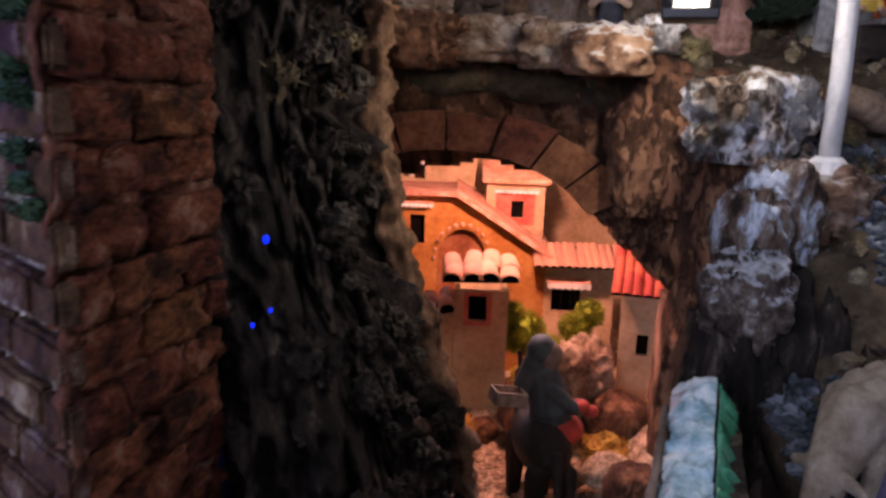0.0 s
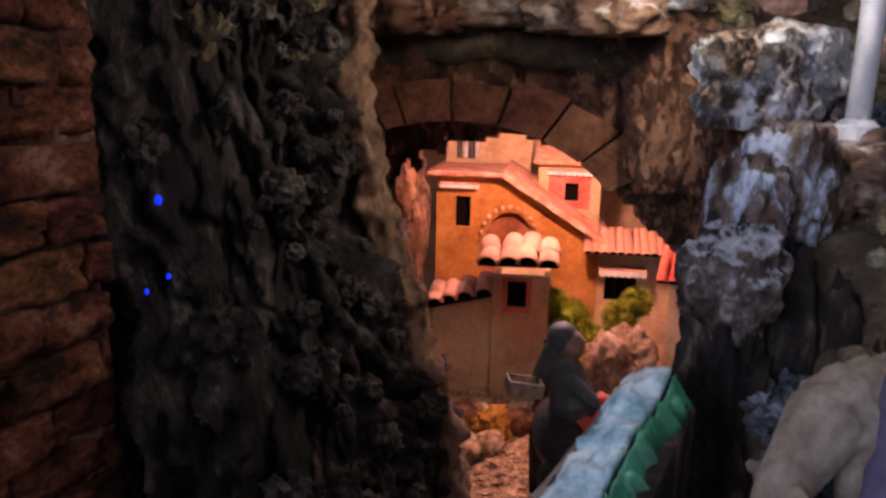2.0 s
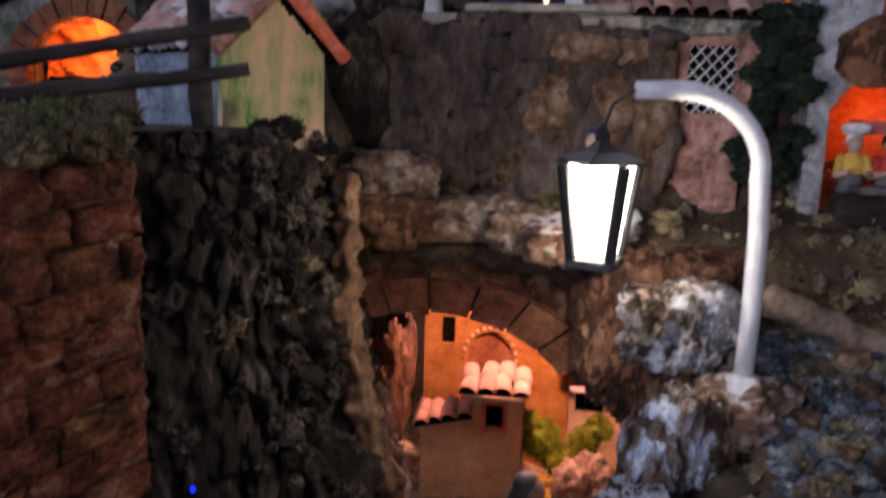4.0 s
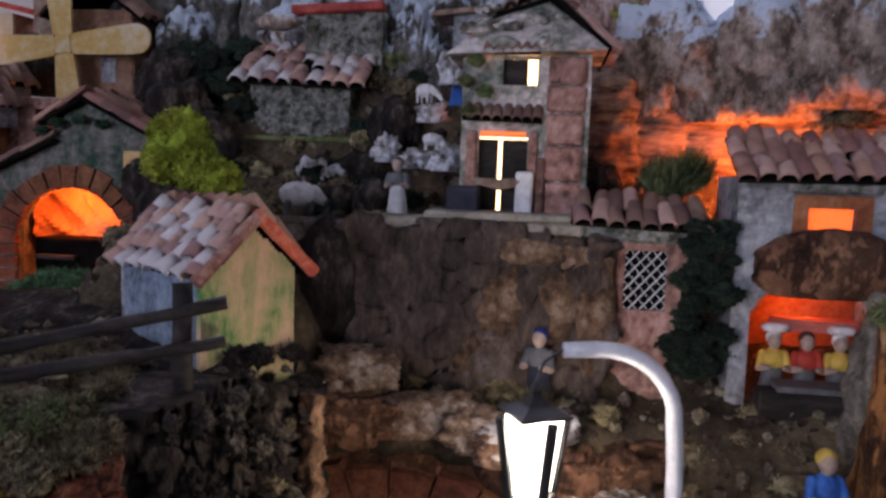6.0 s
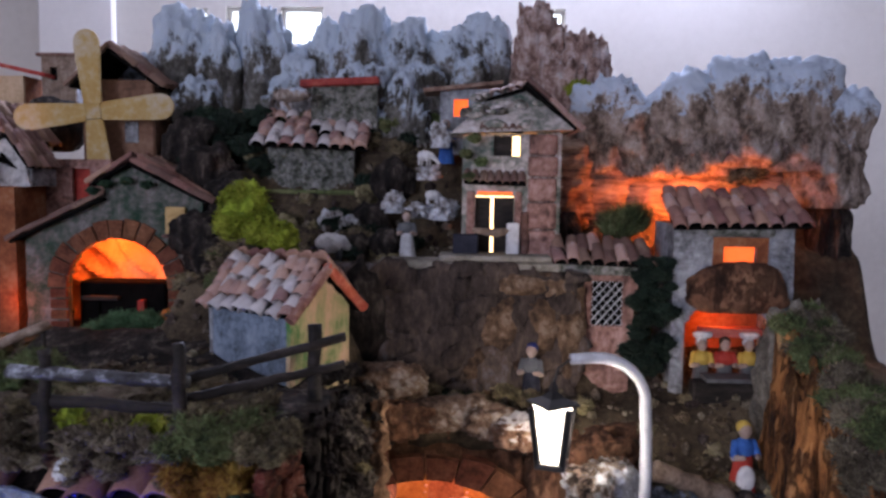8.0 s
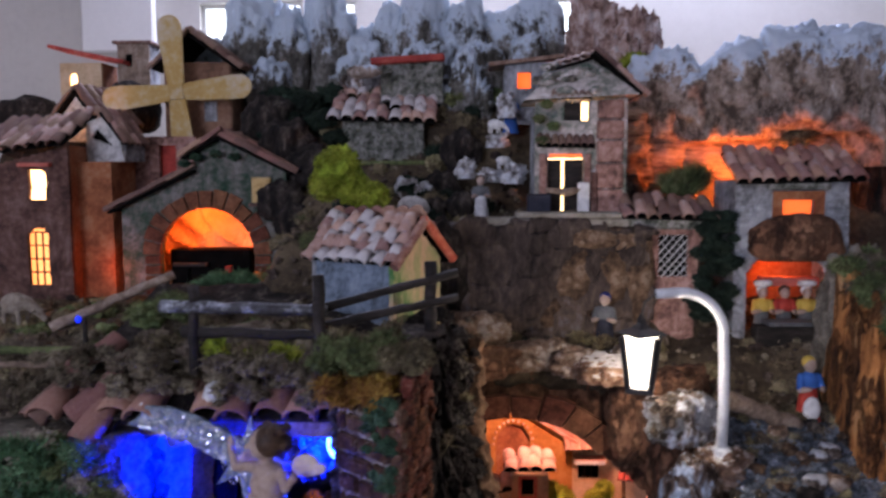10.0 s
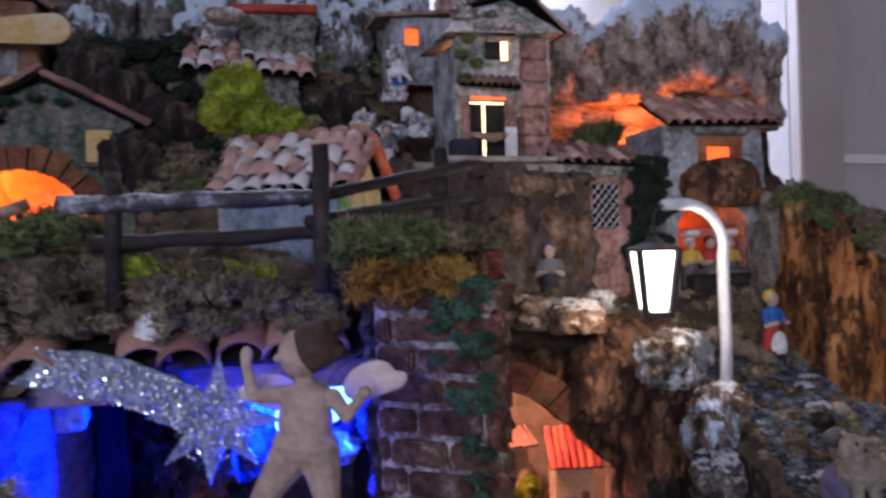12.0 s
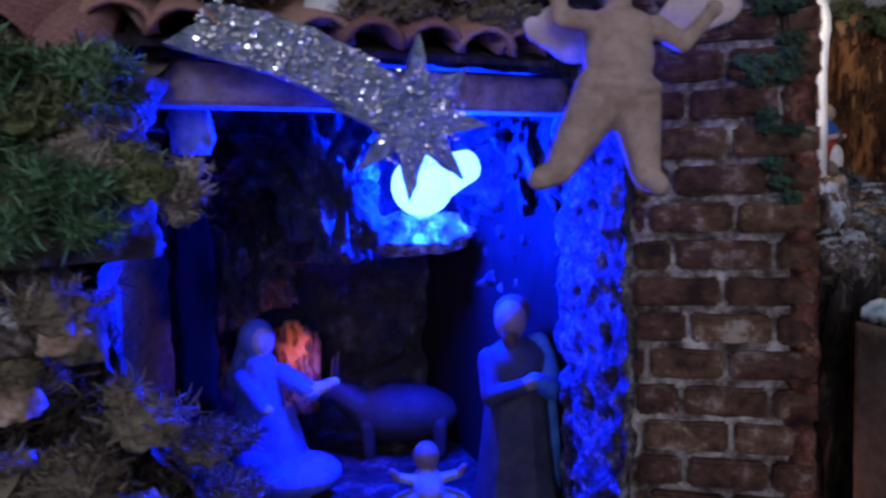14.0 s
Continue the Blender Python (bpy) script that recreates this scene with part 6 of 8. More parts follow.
def arch_house():
    t = thing("arch_house", pose(-0.468, 0.868, 1.300), "stone house with a wide brick arch that glows orange inside", "house")
    op = arch_loop(-0.076, 0.076, 0.0, 0.066, 14)
    part("front_wall", crumbly([(-0.140, 0), (0.129, 0), (0.129, 0.205), (0.07, 0.235), (0.025, 0.250), (-0.005, 0.235), (-0.02, 0.205), (-0.140, 0.145)], [op], 0.010, 0.004, 80, 11), "plaster_green", t, "mossy grey plaster front")
    for x, h in ((-0.137, 0.14), (0.126, 0.20)):
        part("wall", rbox(x - 0.003, x + 0.003, 0.010, 0.13, 0, h, 0.0006), "plaster_grey", t)
    part("wall", rbox(-0.134, 0.123, 0.124, 0.13, 0, 0.20, 0.0006), "paper_shade", t, "inside wall papered orange")
    part("wall", rbox(-0.134, 0.123, 0.010, 0.124, 0.150, 0.155, 0.0006), "paper_shade", t, "papered ceiling")

    def paper(x, z):
        return Vector((x, 0.086 + 0.050 * abs(noise.noise(Vector((x * 22 + z * 9, z * 13, 1)))) + 0.016 * abs(noise.noise(Vector((x * 44 + z * 20, z * 26, 4)))) - 0.05 * max(0.0, z - 0.09), z))
    ob = part("paper_lining", sheet(paper, steps(-0.12, 0.12, 44), steps(0.0, 0.15, 28)), "paper_shade", t, "crumpled orange tissue paper")
    voussoirs(t, 0, 0.066, 0.076, 0.103, -0.005, 0.006, 13, "arch_brick", seed=5)
    for k in range(4):
        for s in (-1, 1):
            part("brick", rbox(-0.0125, 0.0125, -0.005, 0.006, 0.002, 0.0155, 0.001), "arch_brick", t, m=pose(s * 0.0895, 0, k * 0.0165))
    # near-black block in place of the unlit lower half of the arch
    part("trough", rbox(-0.074, 0.06, 0.030, 0.075, 0.0, 0.072, 0.002), "dark", t, "near-black block for the unlit clutter inside")
    part("stall", rbox(-0.068, -0.01, 0.02, 0.03, 0.044, 0.050, 0.001), "wood", t)
    part("stall_post", rbox(-0.045, -0.040, 0.03, 0.036, 0.0, 0.04, 0.0006), "wood", t)
    part("stall_post", rbox(0.02, 0.03, 0.02, 0.03, 0.0, 0.045, 0.0006), "cloth_red", t)
    tiled_slope(t, (0.140, -0.014, 0.198), (0, 0.14, 0), (-0.115, 0, 0.056), 7, 4, "tile", jit=2.2, mat2="tile_brown", share=0.4)
    tiled_slope(t, (-0.035, -0.014, 0.222), (0, 0.14, 0), (0.062, 0, 0.034), 7, 2, "tile", jit=1.3)
    tiled_slope(t, (-0.158, -0.012, 0.136), (0, 0.14, 0), (0.142, 0, 0.066), 7, 4, "tile_brown", jit=1.3)
    part("niche", rbox(0.075, 0.105, -0.006, 0.0, 0.150, 0.190, 0.001), "plaster_yellow", t, "small ochre niche")
    part("niche_sill", rbox(0.07, 0.11, -0.009, 0.0, 0.144, 0.149, 0.001), "tile_brown", t)


arch_house()


def left_house():
    t = thing("left_house", pose(-0.705, 0.835, 1.290), "rust-coloured house with two yellow lit windows", "house")
    win = [(-0.034, 0.166), (-0.008, 0.166), (-0.006, 0.205), (-0.012, 0.213), (-0.034, 0.213)]
    door = arch_loop(-0.040, -0.006, 0.030, 0.105, 8)
    part("front_wall", crumbly([(-0.09, 0), (0.03, 0), (0.03, 0.25), (-0.09, 0.22)], [win, door], 0.008, 0.003, 80, 13), "plaster_brown", t, "reddish brown plaster front")
    part("lit_paper", rbox(-0.085, 0.02, 0.016, 0.018, 0.14, 0.22, 0.0004), "paper_amber", t, "glowing amber paper")
    part("lit_paper", rbox(-0.085, 0.02, 0.016, 0.018, 0.02, 0.138, 0.0004), "paper_low", t, "dimmer orange paper")
    part("wall", rbox(0.024, 0.030, 0.008, 0.12, 0, 0.25, 0.0006), "plaster_rust", t, "rust side wall")
    part("wall", rbox(0.030, 0.085, 0.030, 0.12, 0, 0.226, 0.0006), "plaster_rust", t, "rust wing")
    window_bars(t, -0.040, -0.006, 0.03, 0.115, 0.002, 2, 3, "wood", 0.0012)
    part("lintel", rbox(-0.045, 0.006, -0.012, 0.0, 0.218, 0.224, 0.001), "plaster_rose", t, "reddish lintel")
    tiled_slope(t, (-0.12, -0.018, 0.236), (0.155, 0, 0.018), (0, 0.12, 0.052), 8, 4, "tile_brown", jit=2.0, mat2="tile_snow", share=0.4, skip=0.05)
    k = thing("dormer_house", pose(-0.742, 1.0, 1.555, 0, 0, -14), "small white house with a pointed gable and dark window", "house")
    part("front_wall", crumbly([(-0.034, 0), (0.044, 0), (0.044, 0.040), (0.006, 0.082), (-0.034, 0.046)], [[(-0.016, 0.026), (0.006, 0.020), (0.010, 0.046), (-0.010, 0.056)]], 0.006, 0.002, 80, 31), "plaster_snow", k, "whitewashed gable")
    part("wall", rbox(-0.032, 0.042, 0.02, 0.10, 0, 0.040, 0.001), "plaster_grey", k)
    part("window", rbox(-0.018, 0.012, 0.0085, 0.011, 0.018, 0.058, 0.0004), "dark", k)
    tiled_slope(k, (0.056, -0.012, 0.030), (0, 0.11, 0), (-0.052, 0, 0.058), 5, 3, "tile_brown", jit=1.8)
    tiled_slope(k, (-0.050, -0.012, 0.032), (0, 0.11, 0), (0.056, 0, 0.056), 5, 3, "tile_brown", jit=1.8)


left_house()


def gable_cottage():
    t = thing("gable_cottage", pose(-0.640, 0.890, 1.5165, 0, 0, -8) @ Matrix.Scale(0.80, 4), "pale cottage gable with a dark triangular opening", "cottage")
    part("gable_wall", crumbly([(-0.042, 0), (0.042, 0), (0.030, 0.055), (0.0, 0.092), (-0.042, 0.080)], [[(-0.030, 0.048), (0.018, 0.030), (-0.016, 0.068)]], 0.006, 0.002, 80, 21), "plaster_snow", t, "bluish white plaster gable")
    part("opening", rbox(-0.036, 0.024, 0.008, 0.010, 0.024, 0.074, 0.0004), "dark", t)
    part("wall", rbox(-0.042, -0.036, 0.008, 0.08, 0, 0.075, 0.0006), "plaster_grey", t)
    part("wall", rbox(0.034, 0.040, 0.008, 0.08, 0, 0.045, 0.0006), "plaster_grey", t)
    tiled_slope(t, (0.046, -0.008, 0.036), (0, 0.09, 0), (-0.050, 0, 0.064), 5, 3, "tile_brown", jit=1.6, mat2="tile_snow", share=0.4)


gable_cottage()


def windmill():
    t = thing("windmill", pose(-0.545, 1.03, 1.46), "brown windmill with four yellowed paddle blades", "windmill")
    part("body", rbox(-0.05, 0.072, 0.0, 0.11, 0, 0.235, 0.003), "mill_body", t, "brown mill body")
    part("window", rbox(0.022, 0.045, -0.0015, 0.004, 0.130, 0.165, 0.001), "plaster_grey", t, "pale shutter")
    tiled_slope(t, (0.088, -0.014, 0.222), (0, 0.14, 0), (-0.088, 0, 0.062), 6, 4, "tile_brown", jit=1.2)
    tiled_slope(t, (-0.066, -0.014, 0.222), (0, 0.14, 0), (0.070, 0, 0.062), 6, 4, "tile_brown", jit=1.2)
    part("annex_wall", crumbly(rect(-0.098, 0.030, -0.02, 0.100), [rect(-0.035, -0.005, -0.005, 0.085)], 0.008, 0.004, 70, 41), "plaster_pink", t, "pinkish crumbling wall under the mill", m=pose(0, -0.072, 0))
    part("annex_side", rbox(-0.097, 0.029, -0.064, -0.002, 0.088, 0.094, 0.001), "plaster_brown", t)
    part("annex_door", rbox(-0.040, 0.0, -0.060, -0.056, -0.01, 0.088, 0.001), "cloth_red", t, "dark red door")
    hub = part("hub", rbox(-0.014, 0.014, -0.006, 0.010, -0.014, 0.014, 0.003), "mill", t, m=pose(-0.013, -0.034, 0.178, 0, -5, 0))
    bm = bmesh.new()
    tube(bm, [(-0.013, -0.03, 0.178), (-0.013, 0.0, 0.178)], 0.005, 8)
    part("axle", bm, "wood", t)
    for k in range(4):
        loop = [(0.010, -0.014), (0.045, -0.017), (0.10, -0.021)] + [(0.112 + 0.021 * math.cos(a), 0.021 * math.sin(a)) for a in [radians(q) for q in range(-80, 81, 20)]] + [(0.10, 0.021), (0.045, 0.017), (0.010, 0.014)]
        part("blade", plate(loop, (), 0.004), "mill", hub, m=pose(0, -0.004, 0, 0, 90 * k, 0))


windmill()


def far_houses():
    t = thing("far_house", pose(-0.84, 1.20, 1.60), "small distant house with a red roof and lit windows", "house")
    part("front_wall", plate(rect(-0.035, 0.05, 0, 0.12), [arch_loop(-0.016, 0.0, 0.075, 0.092, 6), arch_loop(0.004, 0.024, 0.028, 0.05, 6)], 0.006), "plaster_cream", t)
    part("lit_paper", rbox(-0.03, 0.04, 0.012, 0.014, 0.01, 0.115, 0.0004), "paper_yellow", t, "glowing paper")
    part("wall", rbox(0.045, 0.051, 0.006, 0.07, 0, 0.12, 0.0006), "plaster_rust", t)
    part("roof", rbox(-0.055, 0.10, -0.012, 0.07, 0.0, 0.007, 0.001), "tile_red", t, m=pose(0, 0, 0.138, 0, 12, 0))
    k = thing("far_house", pose(-0.735, 1.22, 1.66), "small distant flat-roofed house with a dark window", "house")
    part("front_wall", plate(rect(-0.03, 0.035, 0, 0.10), [rect(-0.014, 0.0, 0.055, 0.08)], 0.006), "wood_pale", k)
    side_walls(k, 0.065, 0.06, 0.10, "plaster_grey")
    part("window", rbox(-0.015, 0.001, 0.0065, 0.009, 0.054, 0.081, 0.0003), "dark", k)
    part("roof", rbox(-0.038, 0.042, -0.006, 0.064, 0.10, 0.106, 0.001), "tile_brown", k)
    for i, (x, y, z, s) in enumerate(((-0.70, 1.14, 1.62, 0.05), (-0.80, 1.12, 1.58, 0.04), (-0.60, 1.20, 1.68, 0.045), (-0.9, 1.12, 1.58, 0.06))):
        rock("rock", (x, y, z), (s, s, s * 1.1), 240 + i * 4, "bark", 0.4, 1.4, 3, "dark mossy lump behind the houses")


far_houses()


from mathutils import bvhtree


# ---- the little village in the cave ----
def scallop(parent, x0, x1, y, z, drop=0.005, n=7, mat="cloth_white", out=0.008):
    """A small awning with a scalloped white edge."""
    pts = [(x0, z), (x1, z)]
    for i in range(n * 4, -1, -1):
        x = x0 + (x1 - x0) * i / (n * 4)
        pts.append((x, z - drop - 0.0018 * abs(math.sin(math.pi * i / 4))))
    part("awning_edge", plate(pts, (), 0.0016), mat, parent, "white scalloped edge", m=pose(0, y - out, 0))
    part("awning", rbox(x0, x1, y - out, y, z, z + 0.002, 0.0004), "tile_salmon", parent)


def cave_village():
    t = thing("tower_cottage", pose(0.050, 0.838, 0.865), "cream square tower with a dark window and barrel tiles", "cottage")
    part("front_wall", plate(rect(-0.029, 0.029, 0, 0.152), [rect(-0.014, 0.006, 0.118, 0.146)], 0.006), "plaster_cream", t)
    part("window_surround", plate(rect(-0.019, 0.011, 0.113, 0.150), [rect(-0.014, 0.006, 0.118, 0.146)], 0.0015), "plaster_rose", t, "rose window surround", m=pose(0, -0.0015, 0))
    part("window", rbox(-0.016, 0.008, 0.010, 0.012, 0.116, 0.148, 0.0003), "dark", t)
    side_walls(t, 0.058, 0.06, 0.152, "plaster_cream")
    tiled_slope(t, (-0.043, -0.022, 0.168), (0.080, 0, 0.002), (0, 0.038, 0.013), 4, 2, "tile_pink", jit=2.2, over=1.25, height=1.0)
    k = thing("cottage_wing", pose(-0.012, 0.846, 0.840), "low cream wing with a sloping tile roof", "cottage")
    part("front_wall", plate([(-0.03, 0), (0.032, 0), (0.032, 0.158), (-0.03, 0.142)], (), 0.006), "plaster_cream", k)
    side_walls(k, 0.062, 0.05, 0.14, "plaster_cream")
    tiled_slope(k, (-0.036, -0.014, 0.140), (0.068, 0, 0.018), (0, 0.034, 0.008), 4, 2, "tile_pink", jit=1.8)

    y = thing("ochre_house", pose(0.0, 0.945, 0.86), "ochre house with an arched door and long salmon roof", "house")
    win, door = rect(-0.036, -0.018, 0.186, 0.222), arch_loop(-0.002, 0.058, 0.10, 0.168, 10, 0.038)
    part("front_wall", plate([(-0.058, 0), (0.130, 0), (0.130, 0.182), (0.022, 0.248), (-0.058, 0.245)], [win, door], 0.006), "plaster_ochre", y)
    part("window", rbox(-0.04, -0.014, 0.008, 0.010, 0.18, 0.226, 0.0003), "dark", y)
    part("door", rbox(-0.006, 0.064, 0.009, 0.011, 0.095, 0.214, 0.0004), "plaster_rust", y, "rust arched door")
    part("wall", rbox(-0.058, -0.052, 0.006, 0.09, 0, 0.243, 0.0006), "plaster_ochre", y)
    part("wall", rbox(0.124, 0.130, 0.006, 0.09, 0, 0.178, 0.0006), "plaster_ochre", y)
    bm = bmesh.new()
    v = [bm.verts.new(p) for p in ((0.140, -0.014, 0.178), (0.020, -0.014, 0.252), (0.020, 0.10, 0.258), (0.140, 0.10, 0.184), (0.140, -0.014, 0.172), (0.020, -0.014, 0.246), (0.020, 0.10, 0.252), (0.140, 0.10, 0.178))]
    for f in ((0, 1, 2, 3), (7, 6, 5, 4), (0, 4, 5, 1), (1, 5, 6, 2), (2, 6, 7, 3), (3, 7, 4, 0)):
        bm.faces.new([v[i] for i in f])
    part("roof", bm, "tile_salmon", y, "long salmon roof slope")
    part("roof", rbox(-0.068, 0.021, -0.014, 0.10, 0.246, 0.252, 0.001), "tile_salmon", y, "flat salmon roof")
    scallop(y, -0.054, -0.008, 0.0, 0.236, 0.003, 8)
    bm = bmesh.new()
    for i in range(13):
        a = math.pi * i / 12
        blob(bm, (0.028 + 0.034 * math.cos(a), -0.002, 0.170 + 0.042 * math.sin(a)), 0.0030, 0, 1)
    part("door_trim", bm, "tile_pink", y, "beaded arch trim")

    u = thing("upper_cottage", pose(0.095, 1.00, 0.86), "cream upper cottage with a rose window and salmon roof", "cottage")
    w2 = rect(-0.006, 0.010, 0.214, 0.236)
    part("front_wall", plate([(-0.038, 0), (0.036, 0), (0.036, 0.262), (-0.038, 0.262)], [w2], 0.006), "plaster_cream", u)
    part("window_surround", plate(rect(-0.026, 0.024, 0.205, 0.246), [w2], 0.0015), "plaster_rose", u, "rose painted surround", m=pose(0, -0.0015, 0))
    part("window", rbox(-0.01, 0.014, 0.008, 0.01, 0.21, 0.24, 0.0003), "dark", u)
    side_walls(u, 0.074, 0.08, 0.262, "plaster_cream")
    scallop(u, -0.028, 0.028, 0.0, 0.250, 0.003, 8)
    bm = rbox(-0.044, 0.042, 0.0, 0.075, 0, 0.005, 0.001)
    part("roof", bm, "tile_salmon", u, m=pose(0, -0.012, 0.258, 18, 0, 0))
    part("chimney", rbox(0.018, 0.025, 0.03, 0.037, 0.262, 0.300, 0.001), "plaster_cream", u)
    t2 = thing("back_house", pose(-0.015, 1.06, 0.86), "tall cream house with two striped curtains", "house")
    part("front_wall", plate(rect(-0.05, 0.06, 0, 0.30), [rect(-0.038, -0.008, 0.255, 0.292)], 0.006), "plaster_cream", t2)
    side_walls(t2, 0.10, 0.06, 0.30, "plaster_cream")
    for i in range(4):
        bm = bmesh.new()
        tube(bm, [(-0.034 + i * 0.0075, 0.004, 0.256), (-0.034 + i * 0.0075, 0.004, 0.291)], 0.003, 6)
        part("curtain", bm, "cloth_white" if i % 2 else "cloth_grey", t2)

    c = thing("awning_cottage", pose(0.170, 0.95, 0.86), "small cottage with a ribbed salmon roof and white awning", "cottage")
    w3 = rect(-0.030, 0.006, 0.108, 0.142)
    part("front_wall", plate(rect(-0.044, 0.046, 0, 0.178), [w3], 0.006), "plaster_cream", c)
    part("window", rbox(-0.034, 0.010, 0.008, 0.010, 0.104, 0.146, 0.0003), "dark", c)
    window_bars(c, -0.030, 0.006, 0.108, 0.142, 0.002, 2, 0, "wood", 0.0007)
    side_walls(c, 0.09, 0.06, 0.178, "plaster_rust")
    scallop(c, -0.038, 0.014, 0.0, 0.148, 0.006, 7, out=0.022)
    tiled_slope(c, (-0.056, -0.026, 0.170), (0.108, 0, 0), (0, 0.052, 0.016), 12, 1, "tile_salmon", jit=0.3, over=1.0, height=0.9)

    r = thing("red_roofed_cottage", pose(0.218, 0.795, 0.895, 0, 0, -14), "narrow cream cottage with a bright red tile roof", "cottage")
    w4 = rect(-0.008, 0.004, 0.070, 0.092)
    part("front_wall", plate(rect(-0.026, 0.026, 0, 0.140), [w4], 0.006), "plaster_cream", r)
    part("window", rbox(-0.010, 0.006, 0.008, 0.010, 0.068, 0.094, 0.0003), "dark", r)
    part("door", rbox(0.010, 0.021, -0.001, 0.004, 0.060, 0.100, 0.0006), "plaster_rust", r, "brown shutter")
    side_walls(r, 0.052, 0.05, 0.14, "plaster_cream")
    tiled_slope(r, (-0.036, -0.018, 0.138), (0.072, 0, 0), (0, 0.045, 0.040), 7, 3, "tile_red", jit=0.8)


cave_village()
rock("rock", (-0.074, 0.80, 1.06), (0.030, 0.04, 0.10), 291, "bark_brown", 0.45, 1.8, 4, "brown cork slab at the side of the cave")
for i, (x, y, z, s, mt) in enumerate(((0.185, 0.74, 0.915, 0.034, "bark_brown"), (0.01, 0.735, 0.872, 0.016, "path"), (0.032, 0.745, 0.874, 0.015, "path"),
                                     (0.055, 0.80, 0.872, 0.018, "bark_brown"), (0.0, 0.80, 0.872, 0.02, "bark_brown"), (0.13, 0.68, 0.888, 0.017, "path"), (0.16, 0.66, 0.90, 0.022, "path"), (0.12, 0.72, 0.885, 0.02, "bark_brown"),
                                     (0.175, 0.62, 0.905, 0.026, "bark_brown"), (0.10, 0.79, 0.90, 0.03, "bark_brown"))):
    rock("stone", (x, y, z), (s, s, s * 0.85), 300 + i * 2.7, mt, 0.3, 1.3, 3, "pale lumpy stone on the cave floor", group="cave stones")
crag("boulder", (0.152, 0.775, 0.935), (0.030, 0.026, 0.046), 343.0, "rock_pale", "pale lumpy boulder among the cave bushes", 0.35, 0.3, 1.5, rz=20)
fluff("cave_bush", [((0.100, 0.860, 0.965), 0.026), ((0.125, 0.85, 0.945), 0.022), ((0.150, 0.82, 0.985), 0.018), ((0.165, 0.825, 1.00), 0.016), ((0.085, 0.85, 0.99), 0.014)],
      5200, 0.0055, 0.002, "bush", 5, 0.1, "yellow-green lichen bushes by the cave cottages", 1.0, "bush", True)
fluff("cave_weeds", [((0.11, 0.80, 0.93), 0.03), ((0.15, 0.78, 0.90), 0.03), ((0.03, 0.79, 0.87), 0.03), ((0.17, 0.70, 0.90), 0.03)], 1600, 0.008, 0.0014, "moss_ochre", 6, 0.5, "dry ochre weeds on the cave floor", 0.7, "weeds")


# ---- figurines ----
def figurine(name, m, mats, build, label, category="figurine", group="", soft=3):
    bm = bmesh.new()
    build(bm)
    bmesh.ops.recalc_face_normals(bm, faces=bm.faces)
    bmesh.ops.triangulate(bm, faces=bm.faces[:])
    tree = bvhtree.BVHTree.FromBMesh(bm)
    paint = [p.material_index for p in bm.faces]
    raw = finish(name, bm, mats, smooth=True)
    # fuse the limbs into one skin and give each face the paint of the nearest limb
    mod = raw.modifiers.new("skin", "REMESH")
    mod.mode, mod.voxel_size = "VOXEL", 0.0010
    deps = bpy.context.evaluated_depsgraph_get()
    me = bpy.data.meshes.new_from_object(raw.evaluated_get(deps))
    bm = bmesh.new()
    bm.from_mesh(me)
    for _ in range(soft):
        bmesh.ops.smooth_vert(bm, verts=bm.verts[:], factor=0.5, use_axis_x=True, use_axis_y=True, use_axis_z=True)
    for f in bm.faces:
        hit = tree.find_nearest(f.calc_center_median())
        f.material_index = paint[hit[2]] if hit[2] is not None else 0
    bpy.data.objects.remove(raw)
    ob = finish(name, bm, mats, smooth=True, m=m)
    return tagged(ob, label, category, group)


def cone_robe(bm, h, r0, r1, mat, lean=(0, 0), seg=14, folds=0.12, z0=0.0):
    n0 = len(bm.faces)
    rings = []
    for j in range(7):
        f = j / 6
        r = r0 + (r1 - r0) * (f ** 0.8)
        rings.append([bm.verts.new((lean[0] * f + r * (1 + folds * (1 - f) * math.sin(5 * a + f)) * math.cos(a), lean[1] * f + 0.8 * r * (1 + folds * (1 - f) * math.sin(4 * a)) * math.sin(a), z0 + h * f))
                      for a in [2 * math.pi * k / seg for k in range(seg)]])
    for q0, q1 in zip(rings, rings[1:]):
        for k in range(seg):
            bm.faces.new((q0[k], q0[(k + 1) % seg], q1[(k + 1) % seg], q1[k]))
    bm.faces.new(rings[0][::-1])
    bm.faces.new(rings[-1])
    bm.faces.ensure_lookup_table()
    for f in bm.faces[n0:]:
        f.material_index, f.smooth = mat, True


